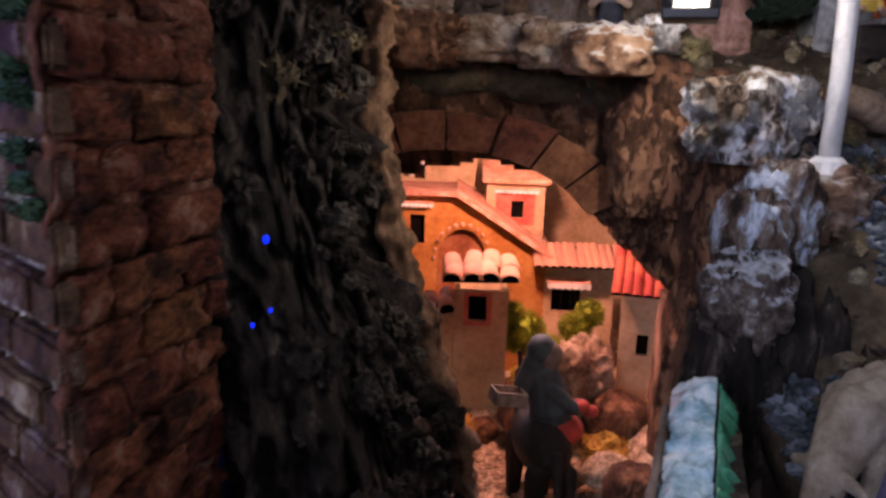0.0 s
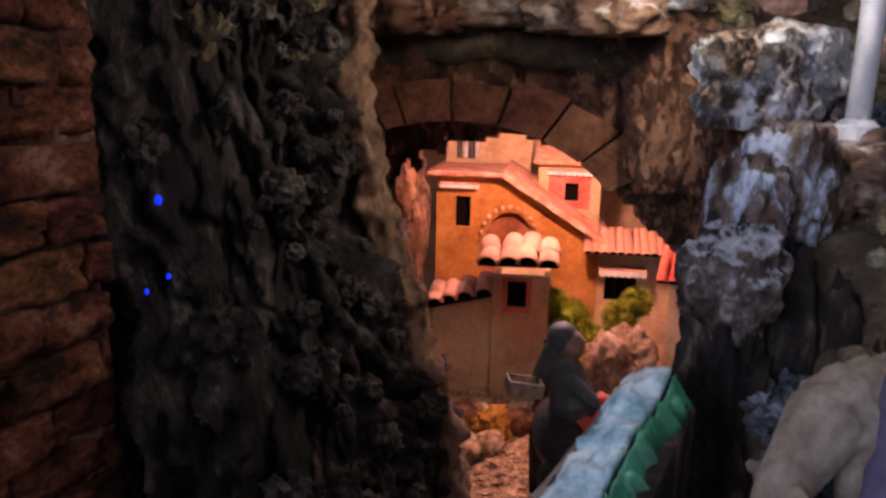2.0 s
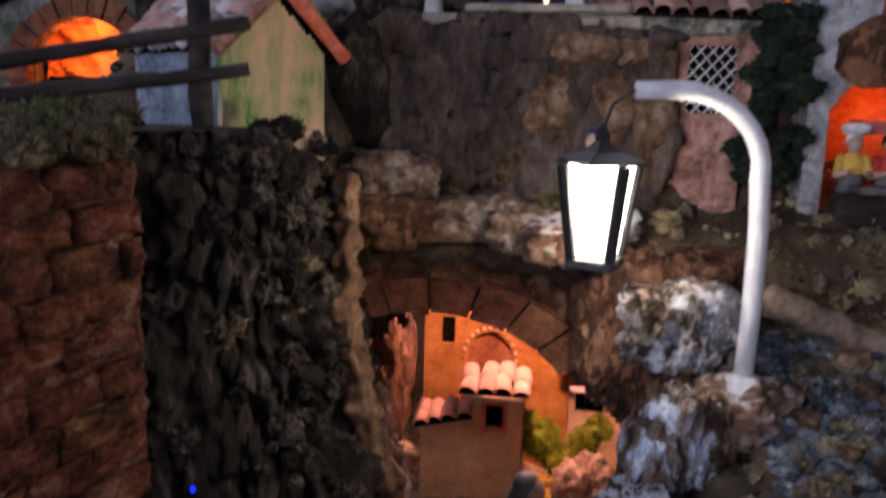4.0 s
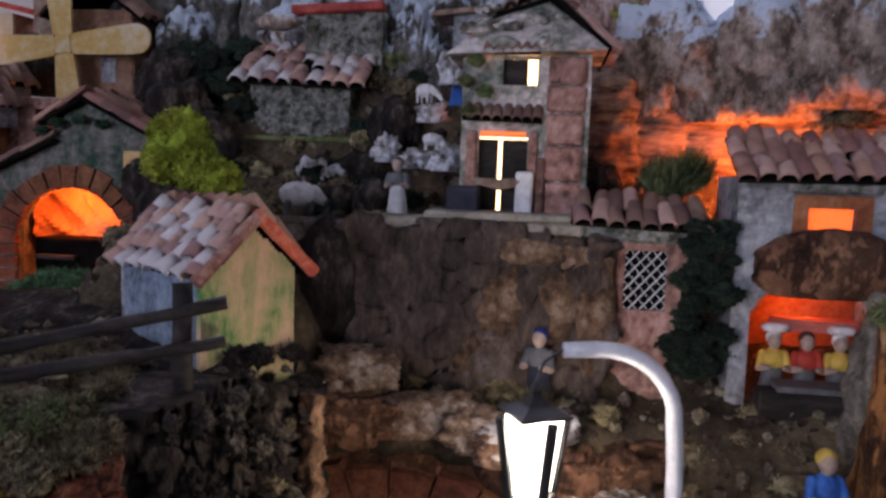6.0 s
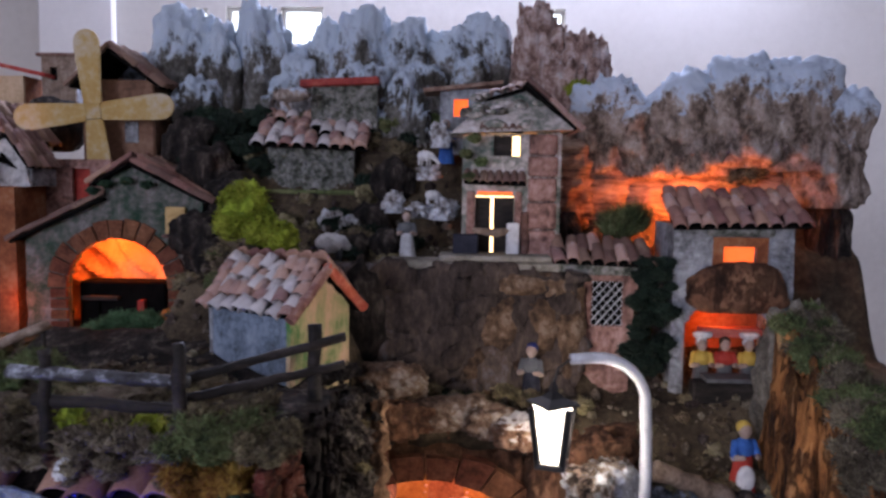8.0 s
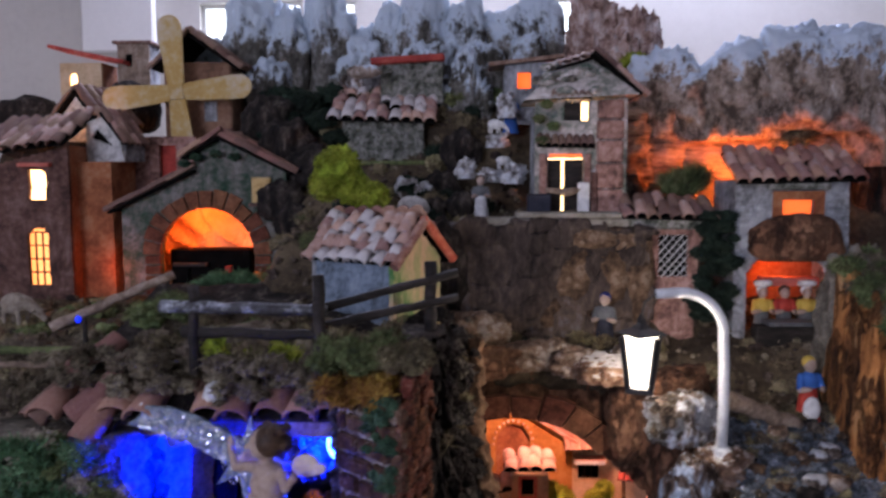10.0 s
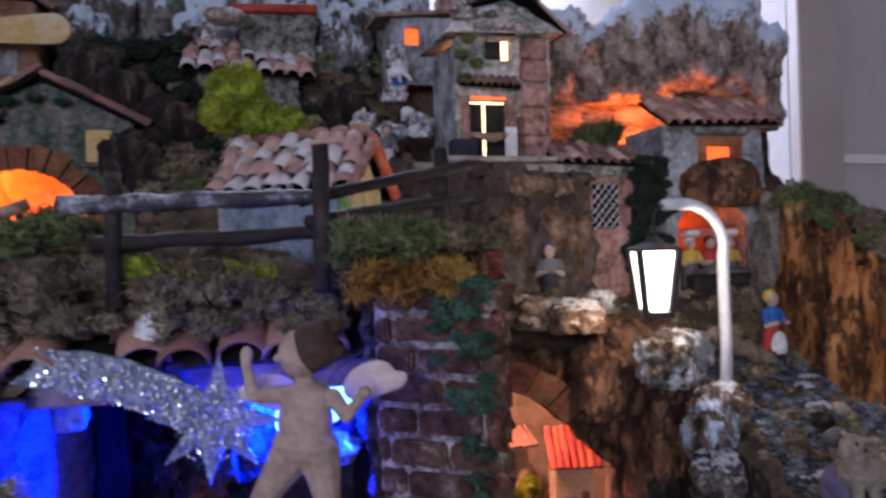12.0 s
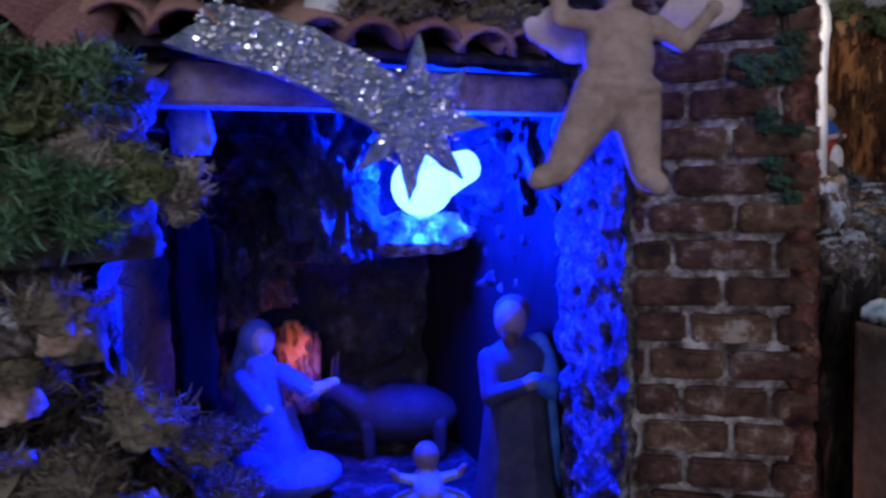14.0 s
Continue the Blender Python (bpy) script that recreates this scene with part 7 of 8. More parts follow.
def cherub(bm):
    # 0 skin, 1 hair, 2 wing, 3 cloth
    limb(bm, (-0.016, -0.004, 0.007), (0.000, 0, 0.036), 0.0072, 0.0128, 0)
    limb(bm, (-0.026, -0.008, 0.002), (-0.016, -0.004, 0.006), 0.0055, 0.0066, 0)
    limb(bm, (0.025, 0, 0.007), (0.018, 0, 0.038), 0.0072, 0.0130, 0)
    limb(bm, (0.029, -0.006, 0.002), (0.025, 0, 0.006), 0.0055, 0.0066, 0)
    blob(bm, (0.009, 0, 0.044), (0.0195, 0.0150, 0.013), 0, 3)
    blob(bm, (0.009, -0.001, 0.058), (0.0165, 0.0140, 0.016), 0, 3)
    blob(bm, (0.009, 0, 0.071), (0.0172, 0.0120, 0.010), 0, 3)
    blob(bm, (0.010, -0.001, 0.045), (0.0200, 0.0154, 0.0075), 3, 3)
    limb(bm, (-0.006, -0.002, 0.073), (-0.020, -0.009, 0.072), 0.0056, 0.0046, 0)
    limb(bm, (-0.020, -0.009, 0.072), (-0.024, -0.012, 0.091), 0.0044, 0.0034, 0)
    blob(bm, (-0.024, -0.012, 0.096), (0.0042, 0.003, 0.0055), 0, 2)
    limb(bm, (0.025, -0.002, 0.073), (0.035, -0.010, 0.064), 0.0054, 0.0044, 0)
    limb(bm, (0.035, -0.010, 0.064), (0.044, -0.014, 0.076), 0.0042, 0.0034, 0)
    blob(bm, (0.046, -0.015, 0.079), 0.0042, 0, 2)
    limb(bm, (0.008, 0, 0.078), (0.007, -0.001, 0.086), 0.0062, 0.0062, 0)
    blob(bm, (0.005, -0.003, 0.0975), (0.0132, 0.0130, 0.0142), 0, 3)
    blob(bm, (-0.0055, -0.0130, 0.0950), (0.0028, 0.0028, 0.0030), 0, 2)
    blob(bm, (0.0125, -0.0015, 0.1015), (0.0145, 0.0158, 0.0152), 1, 3)
    for k in range(14):
        blob(bm, (0.0135 + 0.012 * math.cos(k * 2.4), 0.001 + 0.0115 * math.sin(k * 2.4), 0.1035 + 0.011 * math.cos(k * 1.3)), 0.0058, 1, 1)
    for s, mm in ((1, pose(0.044, 0.006, 0.082, 20, -34, -12)), (-1, pose(-0.012, 0.014, 0.070, 20, 28, 30))):
        blob(bm, mm.translation, (0.018, 0.0035, 0.0115), 2, 3, mm.to_3x3().to_4x4())
        for k in range(3):
            q = mm @ Vector((s * (0.004 + 0.005 * k), -0.001, -0.006 - 0.001 * k))
            blob(bm, q, (0.009, 0.0028, 0.006), 2, 2, mm.to_3x3().to_4x4())
    tube(bm, [(0.009, 0.008, 0.068), (0.012, 0.07, 0.078), (0.014, 0.135, 0.080)], 0.0012, 6)


figurine("cherub_figurine", pose(-0.217, 0.244, 1.192, 0, 4, -22) @ Matrix.Scale(0.9, 4), ["skin", "hair", "wing", "skin"], cherub, "nude pale cherub figurine with wings on a rod", soft=4)


def kneeler(bm):
    # 0 robe in bulb-blue cloth, 1 veil in the same cloth, 2 skin
    cone_robe(bm, 0.064, 0.036, 0.017, 0)
    blob(bm, (0.014, -0.006, 0.014), (0.036, 0.030, 0.015), 0, 3)
    blob(bm, (-0.006, 0.006, 0.022), (0.028, 0.03, 0.024), 0, 3)
    limb(bm, (-0.006, 0.002, 0.055), (-0.006, 0, 0.092), 0.020, 0.014, 0, 12)
    blob(bm, (-0.005, 0.0, 0.112), (0.0105, 0.0115, 0.0125), 2, 3)
    blob(bm, (-0.007, 0.003, 0.112), (0.0135, 0.0135, 0.0155), 1, 3)
    limb(bm, (-0.010, 0.006, 0.108), (-0.016, 0.010, 0.080), 0.011, 0.015, 1, 10)
    limb(bm, (0.010, -0.004, 0.088), (0.030, -0.012, 0.074), 0.0075, 0.007, 0, 10)
    limb(bm, (0.028, -0.012, 0.074), (0.041, -0.014, 0.079), 0.0065, 0.0042, 2, 8)
    blob(bm, (0.045, -0.014, 0.081), (0.006, 0.003, 0.0035), 2, 2)
    limb(bm, (-0.018, -0.006, 0.086), (-0.004, -0.022, 0.068), 0.0075, 0.006, 0, 10)
    blob(bm, (-0.001, -0.025, 0.067), (0.005, 0.004, 0.004), 2, 2)


figurine("kneeling_figurine", pose(-0.283, 0.535, 0.976, 0, 0, -14), ["cloth_bulb_blue", "cloth_bulb_blue", "skin"], kneeler, "kneeling veiled figurine with outstretched arm, cloth coloured for the blue light")


def stander(bm):
    # 0 dark robe, 1 hair, 2 skin, 3 blue mantle, 4 grey
    cone_robe(bm, 0.100, 0.032, 0.019, 0)
    blob(bm, (0, 0, 0.098), (0.022, 0.016, 0.018), 0, 3)
    blob(bm, (-0.004, -0.003, 0.128), (0.011, 0.012, 0.0135), 2, 3)
    blob(bm, (-0.001, 0.0035, 0.1325), (0.0126, 0.0118, 0.0120), 1, 3)
    blob(bm, (-0.0065, -0.010, 0.1185), (0.0055, 0.0045, 0.0075), 1, 3)
    limb(bm, (-0.018, 0, 0.102), (-0.020, -0.014, 0.080), 0.0085, 0.0075, 0, 10)
    limb(bm, (-0.020, -0.014, 0.080), (-0.002, -0.024, 0.088), 0.007, 0.0055, 0, 10)
    blob(bm, (0.002, -0.025, 0.090), 0.0055, 2, 2)
    limb(bm, (0.019, 0, 0.102), (0.022, -0.012, 0.082), 0.0085, 0.0075, 3, 10)
    limb(bm, (0.022, -0.012, 0.082), (0.006, -0.024, 0.092), 0.007, 0.0055, 3, 10)
    limb(bm, (0.016, 0.004, 0.108), (0.024, 0.004, 0.02), 0.010, 0.014, 3, 10)


figurine("standing_figurine", pose(-0.142, 0.425, 0.976, 0, 0, -18), ["cloth_dark", "hair", "skin_dark", "cloth_blue"], stander, "standing bearded figurine in dark robe and blue mantle")


def infant(bm):
    # 0 cloth, 1 skin, 2 straw
    blob(bm, (0, 0, 0.012), (0.030, 0.022, 0.012), 2, 3)
    limb(bm, (0.0, -0.006, 0.024), (0.0, 0.006, 0.028), 0.010, 0.0105, 0, 10)
    blob(bm, (0, 0.008, 0.044), (0.0092, 0.0092, 0.0102), 1, 3)
    for s in (-1, 1):
        limb(bm, (s * 0.008, 0.002, 0.030), (s * 0.020, -0.002, 0.034), 0.004, 0.0034, 0)
        limb(bm, (s * 0.020, -0.002, 0.034), (s * 0.024, -0.004, 0.040), 0.003, 0.0022, 1)


figurine("infant_figurine", pose(-0.203, 0.440, 0.970, 0, 0, -20), ["cloth_infant", "skin_dark", "moss"], infant, "infant figurine with open arms lying on straw")


def ox(bm):
    blob(bm, (0, 0, 0.035), (0.045, 0.022, 0.024), 0, 3)
    limb(bm, (-0.036, 0, 0.042), (-0.056, -0.004, 0.056), 0.014, 0.010, 0, 10)
    blob(bm, (-0.062, -0.005, 0.056), (0.014, 0.010, 0.010), 0, 3)
    for s in (-1, 1):
        limb(bm, (-0.056, s * 0.008, 0.062), (-0.054, s * 0.013, 0.084), 0.0035, 0.0018, 0)
        for x in (-0.028, 0.03):
            limb(bm, (x, s * 0.012, 0.004), (x, s * 0.012, 0.028), 0.005, 0.007, 0)


# near-black coat stands in for the darkness around this figurine
figurine("donkey_figurine", pose(-0.165, 0.565, 0.974, 0, 0, -28), ["donkey"], ox, "donkey figurine at the back of the stable, near-black for its shade")


def pack_donkey(bm):
    # 0 coat, 1 red cloth, 2 grey cloth, 3 crate
    blob(bm, (0, 0, 0.068), (0.021, 0.046, 0.022), 0, 3)
    limb(bm, (0, 0.036, 0.074), (0, 0.050, 0.098), 0.013, 0.010, 0, 10)
    limb(bm, (0, 0.052, 0.100), (0.003, 0.064, 0.084), 0.0105, 0.0075, 0, 10)
    for s in (-1, 1):
        limb(bm, (s * 0.005, 0.049, 0.106), (s * 0.009, 0.046, 0.122), 0.0035, 0.0018, 0)
        for y in (-0.034, 0.030):
            limb(bm, (s * 0.012, y, 0.004), (s * 0.011, y, 0.056), 0.0055, 0.009, 0)
    limb(bm, (0, -0.045, 0.075), (0, -0.054, 0.045), 0.004, 0.003, 0)
    blob(bm, (0.014, -0.006, 0.080), (0.016, 0.020, 0.011), 1, 3)
    # the rider sits turned to the side, with the hood fallen back from the face
    limb(bm, (0.006, -0.004, 0.094), (0.0, -0.002, 0.118), 0.017, 0.012, 2, 12)
    limb(bm, (-0.006, 0.002, 0.128), (-0.014, 0.004, 0.108), 0.0105, 0.009, 2, 10)
    blob(bm, (0.003, -0.002, 0.135), (0.0095, 0.0095, 0.0105), 3, 3)
    blob(bm, (-0.003, 0.001, 0.139), (0.0110, 0.0115, 0.0115), 2, 3)
    limb(bm, (0.002, -0.013, 0.112), (0.018, -0.018, 0.100), 0.0065, 0.0055, 2, 10)
    blob(bm, (0.022, -0.018, 0.099), 0.0045, 3, 2)
    for k in range(7):
        blob(bm, (0.028 + 0.006 * math.cos(k * 2.1), -0.014 + 0.006 * math.sin(k * 2.1), 0.096 + 0.003 * (k % 3)), 0.0052, 1, 2)


figurine("pack_donkey_figurine", pose(0.098, 0.650, 0.856, 0, 0, 8) @ Matrix.Scale(1.14, 4), ["donkey", "cloth_red", "cloth_slate", "skin_dark"], pack_donkey, "dark donkey figurine with a hooded grey rider and red cloth")
cr = thing("crate", pose(0.066, 0.634, 0.972, 0, 8, 14), "small wooden crate tied to the donkey", "crate")
for a in ((-0.014, 0.014, -0.010, -0.008, 0, 0.012), (-0.014, 0.014, 0.008, 0.010, 0, 0.012), (-0.014, -0.012, -0.008, 0.008, 0, 0.012), (0.012, 0.014, -0.008, 0.008, 0, 0.012), (-0.012, 0.012, -0.008, 0.008, 0, 0.002)):
    part("board", rbox(*a, 0.0004), "wood_pale", cr)


def sheep(bm):
    # 0 fleece, 1 face and legs, 2 eye; the head is lowered to graze
    blob(bm, (0, 0, 0.040), (0.036, 0.021, 0.022), 0, 3)
    for k in range(60):
        a, b = k * 2.4, (k % 12) / 12 * 2 - 0.9
        q = math.sqrt(max(0.05, 1 - b * b))
        blob(bm, (0.031 * math.cos(a) * q, 0.017 * math.sin(a) * q, 0.041 + 0.018 * b), 0.0068, 0, 1)
    limb(bm, (-0.028, -0.004, 0.044), (-0.048, -0.012, 0.026), 0.014, 0.009, 0, 12)
    limb(bm, (-0.050, -0.013, 0.024), (-0.060, -0.018, 0.010), 0.0085, 0.0060, 1, 12)
    for s in (-1, 1):
        limb(bm, (-0.050, -0.013 + s * 0.008, 0.028), (-0.050, -0.014 + s * 0.017, 0.026), 0.0032, 0.0024, 1)
        blob(bm, (-0.056, -0.0155 + s * 0.007, 0.021), 0.0013, 2, 1)
        for x in (-0.02, 0.022):
            limb(bm, (x, s * 0.011, 0.002), (x, s * 0.011, 0.026), 0.004, 0.006, 1)


figurine("sheep_figurine", pose(0.208, 0.340, 1.052, 0, 0, 22), ["fleece", "fleece", "donkey"], sheep, "cream sheep figurine grazing on the gravel")


def shepherd(bm):
    # 0 violet cloak, 1 lamb fleece, 2 skin, 3 hat, 4 eye
    cone_robe(bm, 0.080, 0.026, 0.017, 0)
    blob(bm, (0, 0, 0.086), (0.021, 0.015, 0.022), 0, 3)
    blob(bm, (0.006, 0.004, 0.116), (0.0105, 0.011, 0.013), 2, 3)
    blob(bm, (0.006, 0.006, 0.123), (0.013, 0.013, 0.009), 3, 3)
    limb(bm, (0.020, -0.002, 0.096), (0.012, -0.018, 0.084), 0.0075, 0.006, 0, 10)
    limb(bm, (-0.016, -0.002, 0.096), (-0.012, -0.020, 0.080), 0.0075, 0.006, 0, 10)
    limb(bm, (0.022, -0.012, 0.098), (-0.010, -0.018, 0.104), 0.013, 0.012, 1, 12)
    limb(bm, (-0.010, -0.018, 0.104), (-0.016, -0.020, 0.122), 0.010, 0.008, 1, 12)
    limb(bm, (-0.016, -0.021, 0.127), (-0.030, -0.026, 0.124), 0.0088, 0.0055, 1, 12)
    for s in (-1, 1):
        limb(bm, (-0.013, -0.020 + s * 0.004, 0.131), (-0.006, -0.020 + s * 0.015, 0.132), 0.003, 0.0022, 1)
        blob(bm, (-0.021, -0.0225 + s * 0.0066, 0.1295), 0.0018, 4, 1)
        limb(bm, (-0.004 + 0.008 * s, -0.021, 0.101), (-0.010 + 0.012 * s, -0.030, 0.062), 0.005, 0.0035, 1)


figurine("shepherd_figurine", pose(0.216, 0.318, 1.050, 0, 0, 8), ["cloth_violet", "fleece", "skin", "cloth_grey", "donkey"], shepherd, "shepherd figurine in violet cloak carrying a white lamb")


def villager(robe, top, scarf, h=0.085, lean=0.0):
    def build(bm):
        k = h / 0.085
        cone_robe(bm, 0.044 * k, 0.017 * k, 0.010 * k, 0)
        blob(bm, (0, lean, 0.052 * k), (0.012 * k, 0.009 * k, 0.013 * k), 1, 2)
        blob(bm, (0, lean - 0.001, 0.072 * k), (0.0075 * k, 0.008 * k, 0.009 * k), 2, 2)
        blob(bm, (0, lean + 0.002, 0.075 * k), (0.0085 * k, 0.0085 * k, 0.0085 * k), 3, 2)
        for s in (-1, 1):
            limb(bm, (s * 0.011 * k, lean, 0.058 * k), (s * 0.015 * k, lean - 0.006 * k, 0.043 * k), 0.0045 * k, 0.004 * k, 1)
            limb(bm, (s * 0.015 * k, lean - 0.006 * k, 0.043 * k), (s * 0.008 * k, lean - 0.015 * k, 0.046 * k), 0.0038 * k, 0.003 * k, 2)
    return build, [robe, top, "skin", scarf]


def stand(x, y, z, rz, robe, top, scarf, label, h=0.085, group=""):
    f, mats = villager(robe, top, scarf, h)
    figurine("villager_figurine", pose(x, y, z, 0, 0, rz), mats, f, label, group=group)


stand(0.364, 0.572, 1.192, 10, "cloth_red", "cloth_blue", "cloth_yellow", "woman figurine with blue bodice and red skirt")
bm = bmesh.new()
blob(bm, (0, 0, 0), (0.011, 0.004, 0.016), 0, 2)
tagged(finish("apron", bm, "cloth_white", smooth=True, m=pose(0.363, 0.559, 1.213)), "white apron of the woman figurine", "apron")
stand(0.136, 0.676, 1.258, -20, "cloth_dark", "cloth_grey", "cloth_navy", "figurine in a grey coat with a dark blue scarf", 0.080)
for x, sc, tp in ((0.358, "cloth_white", "cloth_yellow"), (0.388, "hair", "cloth_red"), (0.418, "cloth_white", "cloth_yellow")):
    stand(x, 0.716, 1.264, 0, "cloth_grey", tp, sc, "tavern figurine behind the counter", 0.078, "tavern guests")
    if sc == "cloth_white":
        bm = bmesh.new()
        tube(bm, [(0, 0, 0), (0, 0, 0.003), (0, 0, 0.0065), (0, 0, 0.0085)], [0.0095, 0.0125, 0.0125, 0.009], 12)
        tagged(finish("cap", bm, "cloth_white", smooth=True, m=pose(x, 0.715, 1.3385, -8, 0, 0)), "flat white cap on the head of a tavern figurine", "cap", group="caps")
stand(-0.03, 0.80, 1.425, 0, "cloth_white", "cloth_grey", "hair", "small figurine in white trousers", 0.07)
for q in ((-0.008, 0.835, 1.556, 0.33, 150), (0.004, 0.82, 1.502, 0.30, 200)):
    figurine("sheep_figurine", pose(*q[:3], 0, 0, q[4]) @ Matrix.Scale(q[3], 4), ["cloth_white", "cloth_white", "donkey"], sheep, "tiny white goat figurine on the rocky slope", group="goats on the slope")
stand(0.02, 0.93, 1.56, 0, "cloth_blue", "cloth_blue", "skin", "small figurine in blue by the rear house", 0.07)
stand(-0.225, 0.90, 1.42, 0, "cloth_grey", "cloth_white", "hair", "small figurine in white by the tower", 0.06)
for i, (x, y, z, a, b) in enumerate(((-0.135, 0.86, 1.452, 0.03, 0.026), (-0.004, 0.86, 1.544, 0.018, 0.010), (-0.012, 0.84, 1.490, 0.022, 0.010), (0.022, 0.82, 1.492, 0.020, 0.014), (-0.052, 0.84, 1.500, 0.012, 0.014), (0.012, 0.90, 1.600, 0.012, 0.018))):
    crag("rock", (x, y, z), (a * 0.9, 0.014, b * 1.1), 330 + i * 3, "rock_crust", "whitened lumpy rock between the houses", 0.6, 0.5, 2.0, sub=4, rz=i * 20)


# ---- comet, bulbs ----
def comet():
    t = thing("comet_star", pose(-0.252, 0.338, 1.228, 0, 5, -3), "silver glitter comet star with a curved tail", "star")
    pts = []
    for i in range(16):
        a = radians(90 + 22.5 * i)
        r = (0.040, 0.018)[i % 2] * (1.0 if i % 4 else 1.05)
        pts.append((r * math.cos(a), r * math.sin(a)))
    rnd = random.Random(2)

    def crinkle(bm):
        bmesh.ops.subdivide_edges(bm, edges=[e for e in bm.edges if e.calc_length() > 0.006], cuts=5, use_grid_fill=True)
        bmesh.ops.triangulate(bm, faces=bm.faces[:])
        for v in bm.verts:
            v.co += Vector((rnd.uniform(-1, 1) * 0.0006, rnd.uniform(-1, 1) * 0.0011, rnd.uniform(-1, 1) * 0.0006))
        return bm
    part("star", crinkle(plate(pts, (), 0.004)), "foil", t, "eight-pointed glitter star")
    tail = [(-0.004, 0.012), (-0.026, 0.026), (-0.052, 0.036), (-0.080, 0.041), (-0.102, 0.040), (-0.104, 0.032), (-0.119, 0.020), (-0.092, 0.016), (-0.062, 0.011), (-0.034, 0.000), (-0.012, -0.012)]
    part("tail", crinkle(plate(tail, (), 0.004)), "foil", t, "curved glitter tail", m=pose(0, -0.001, 0))
    bm = bmesh.new()
    for i in range(760):
        if i < 300:
            a, r = rnd.uniform(0, 6.283), 0.026 * rnd.random() ** 0.5
            x, z = r * math.cos(a), r * math.sin(a)
        else:
            f, g = rnd.random(), rnd.random()
            x = -0.02 - 0.086 * f
            z = (0.022 + 0.021 * f ** 0.6) * (1 - g) + (-0.004 + 0.023 * f ** 0.8) * g
        q, k = Vector((x, -0.0036 - 0.0012 * rnd.random(), z)), rnd.uniform(0.0005, 0.0014)
        e = Vector((rnd.uniform(-1, 1), rnd.uniform(-0.5, 0.5), rnd.uniform(-1, 1))).normalized()
        h = e.cross(Vector((rnd.uniform(-0.7, 0.7), -1, rnd.uniform(-0.7, 0.7)))).normalized()
        bm.faces.new([bm.verts.new(q + v * k) for v in (e, h, -e, -h)])
    part("glitter", bm, "glitter", t, "loose silver glitter flakes")


comet()


def bulbs():
    t = thing("blue_bulb_lamp", pose(-0.183, 0.478, 1.195), "round blue light bulb that is lit on the rock shelf", "light bulb")
    bm = bmesh.new()
    blob(bm, (0, 0, 0), 0.0215, 0, 4)
    ob = part("bulb", bm, "blue_glass", t, "glowing blue glass", True)
    ob.visible_shadow = False
    bm = bmesh.new()
    tube(bm, [(0.014, 0.004, 0.004), (0.030, 0.008, 0.010), (0.044, 0.012, 0.014)], [0.016, 0.014, 0.012], 12)
    ob = part("socket", bm, "blue_glass", t, "glowing bulb neck", True)
    ob.visible_shadow = False
    # first bead: a string light; the rest: added for light leaking through the cork
    for i, (x, y, z, r) in enumerate(((-0.486, 0.486, 1.332, 0.0034), (-0.061, 0.330, 1.1605, 0.0015), (-0.060, 0.333, 1.130, 0.0009), (-0.066, 0.327, 1.125, 0.0009))):
        bm = bmesh.new()
        blob(bm, (0, 0, 0), (r, r, r * 1.3), 0, 2)
        tagged(finish("blue_led", bm, "blue_led", smooth=True, m=pose(x, y, z)), "tiny glowing blue bead for a string light and for light leaks", "string light")
    bm = bmesh.new()
    tube(bm, [(0, 0, 0), (0.001, 0, 0.03), (0.002, 0, 0.066)], [0.0055, 0.0045, 0.0035], 8)
    tagged(finish("torch", bm, "paper_yellow", smooth=True, m=pose(-0.480, 0.385, 1.152, 0, 4, 0)), "lit yellow torch standing in the bank", "torch")


bulbs()


# ---- painted river beside the cave ----
def river():
    t = thing("river_channel", pose(0.10, 0.29, 1.10), "painted plaster river of blue foam with a green edge", "river")
    a, b = Vector((0.130, 0.354)), Vector((0.068, 0.168))
    d = (b - a).normalized()
    n = Vector((d.y, -d.x))
    if n.x > 0:
        n = -n

    def top(u, v):
        p = a.lerp(b, v) + n * (0.024 * u - 0.012) * (1 + 0.15 * noise.noise(Vector((v * 6, 0, 0))) + 0.25 * noise.noise(Vector((v * 45, u * 2, 3))) * abs(2 * u - 1))
        z = 1.100 - 0.012 * v + 0.0045 * fractal((p.x, p.y, 0), 90, 2, 5) + 0.003 * knob((p.x, p.y * 0.6, 0), 150, 3.0) - 0.006 * (abs(u - 0.5) * 2) ** 3
        return Vector((p.x - 0.10, p.y - 0.29, z - 1.10))
    part("water", sheet(lambda u, v: top(0.28 + u * 0.72, v), steps(0, 1, 16), steps(0, 1, 90), None, (0, 0, -0.006)), "water", t, "foaming blue-white painted water", True)
    part("water_edge", sheet(lambda u, v: top(u * 0.29 - 0.06, v) + Vector((0, 0, -0.001)), steps(0, 1, 8), steps(0, 1, 90), None, (0, 0, -0.006)), "water_green", t, "green painted water", True)
    q = [a + n * 0.012, b + n * 0.012, b - n * 0.016, a - n * 0.016]
    ob = finish("cork_block", lumpy_prism([tuple(p) for p in q], 0.80, 1.088, 0.006, 40, 3.0, 0.005), "bark", smooth=True)
    tagged(ob, "dark cork block under the painted river", "cork block")

    def flank(u, z):
        p = a.lerp(b, u) + n * (0.0165 + 0.001 * noise.noise(Vector((u * 9, z * 30, 2))))
        return Vector((p.x - 0.10, p.y - 0.29, z - 1.10))
    part("side_board", sheet(flank, steps(0, 1, 40), steps(0.84, 1.085, 30), None, (0.004, 0.001, 0)), "river_board", t, "plain greyish brown side of the channel", True)


river()


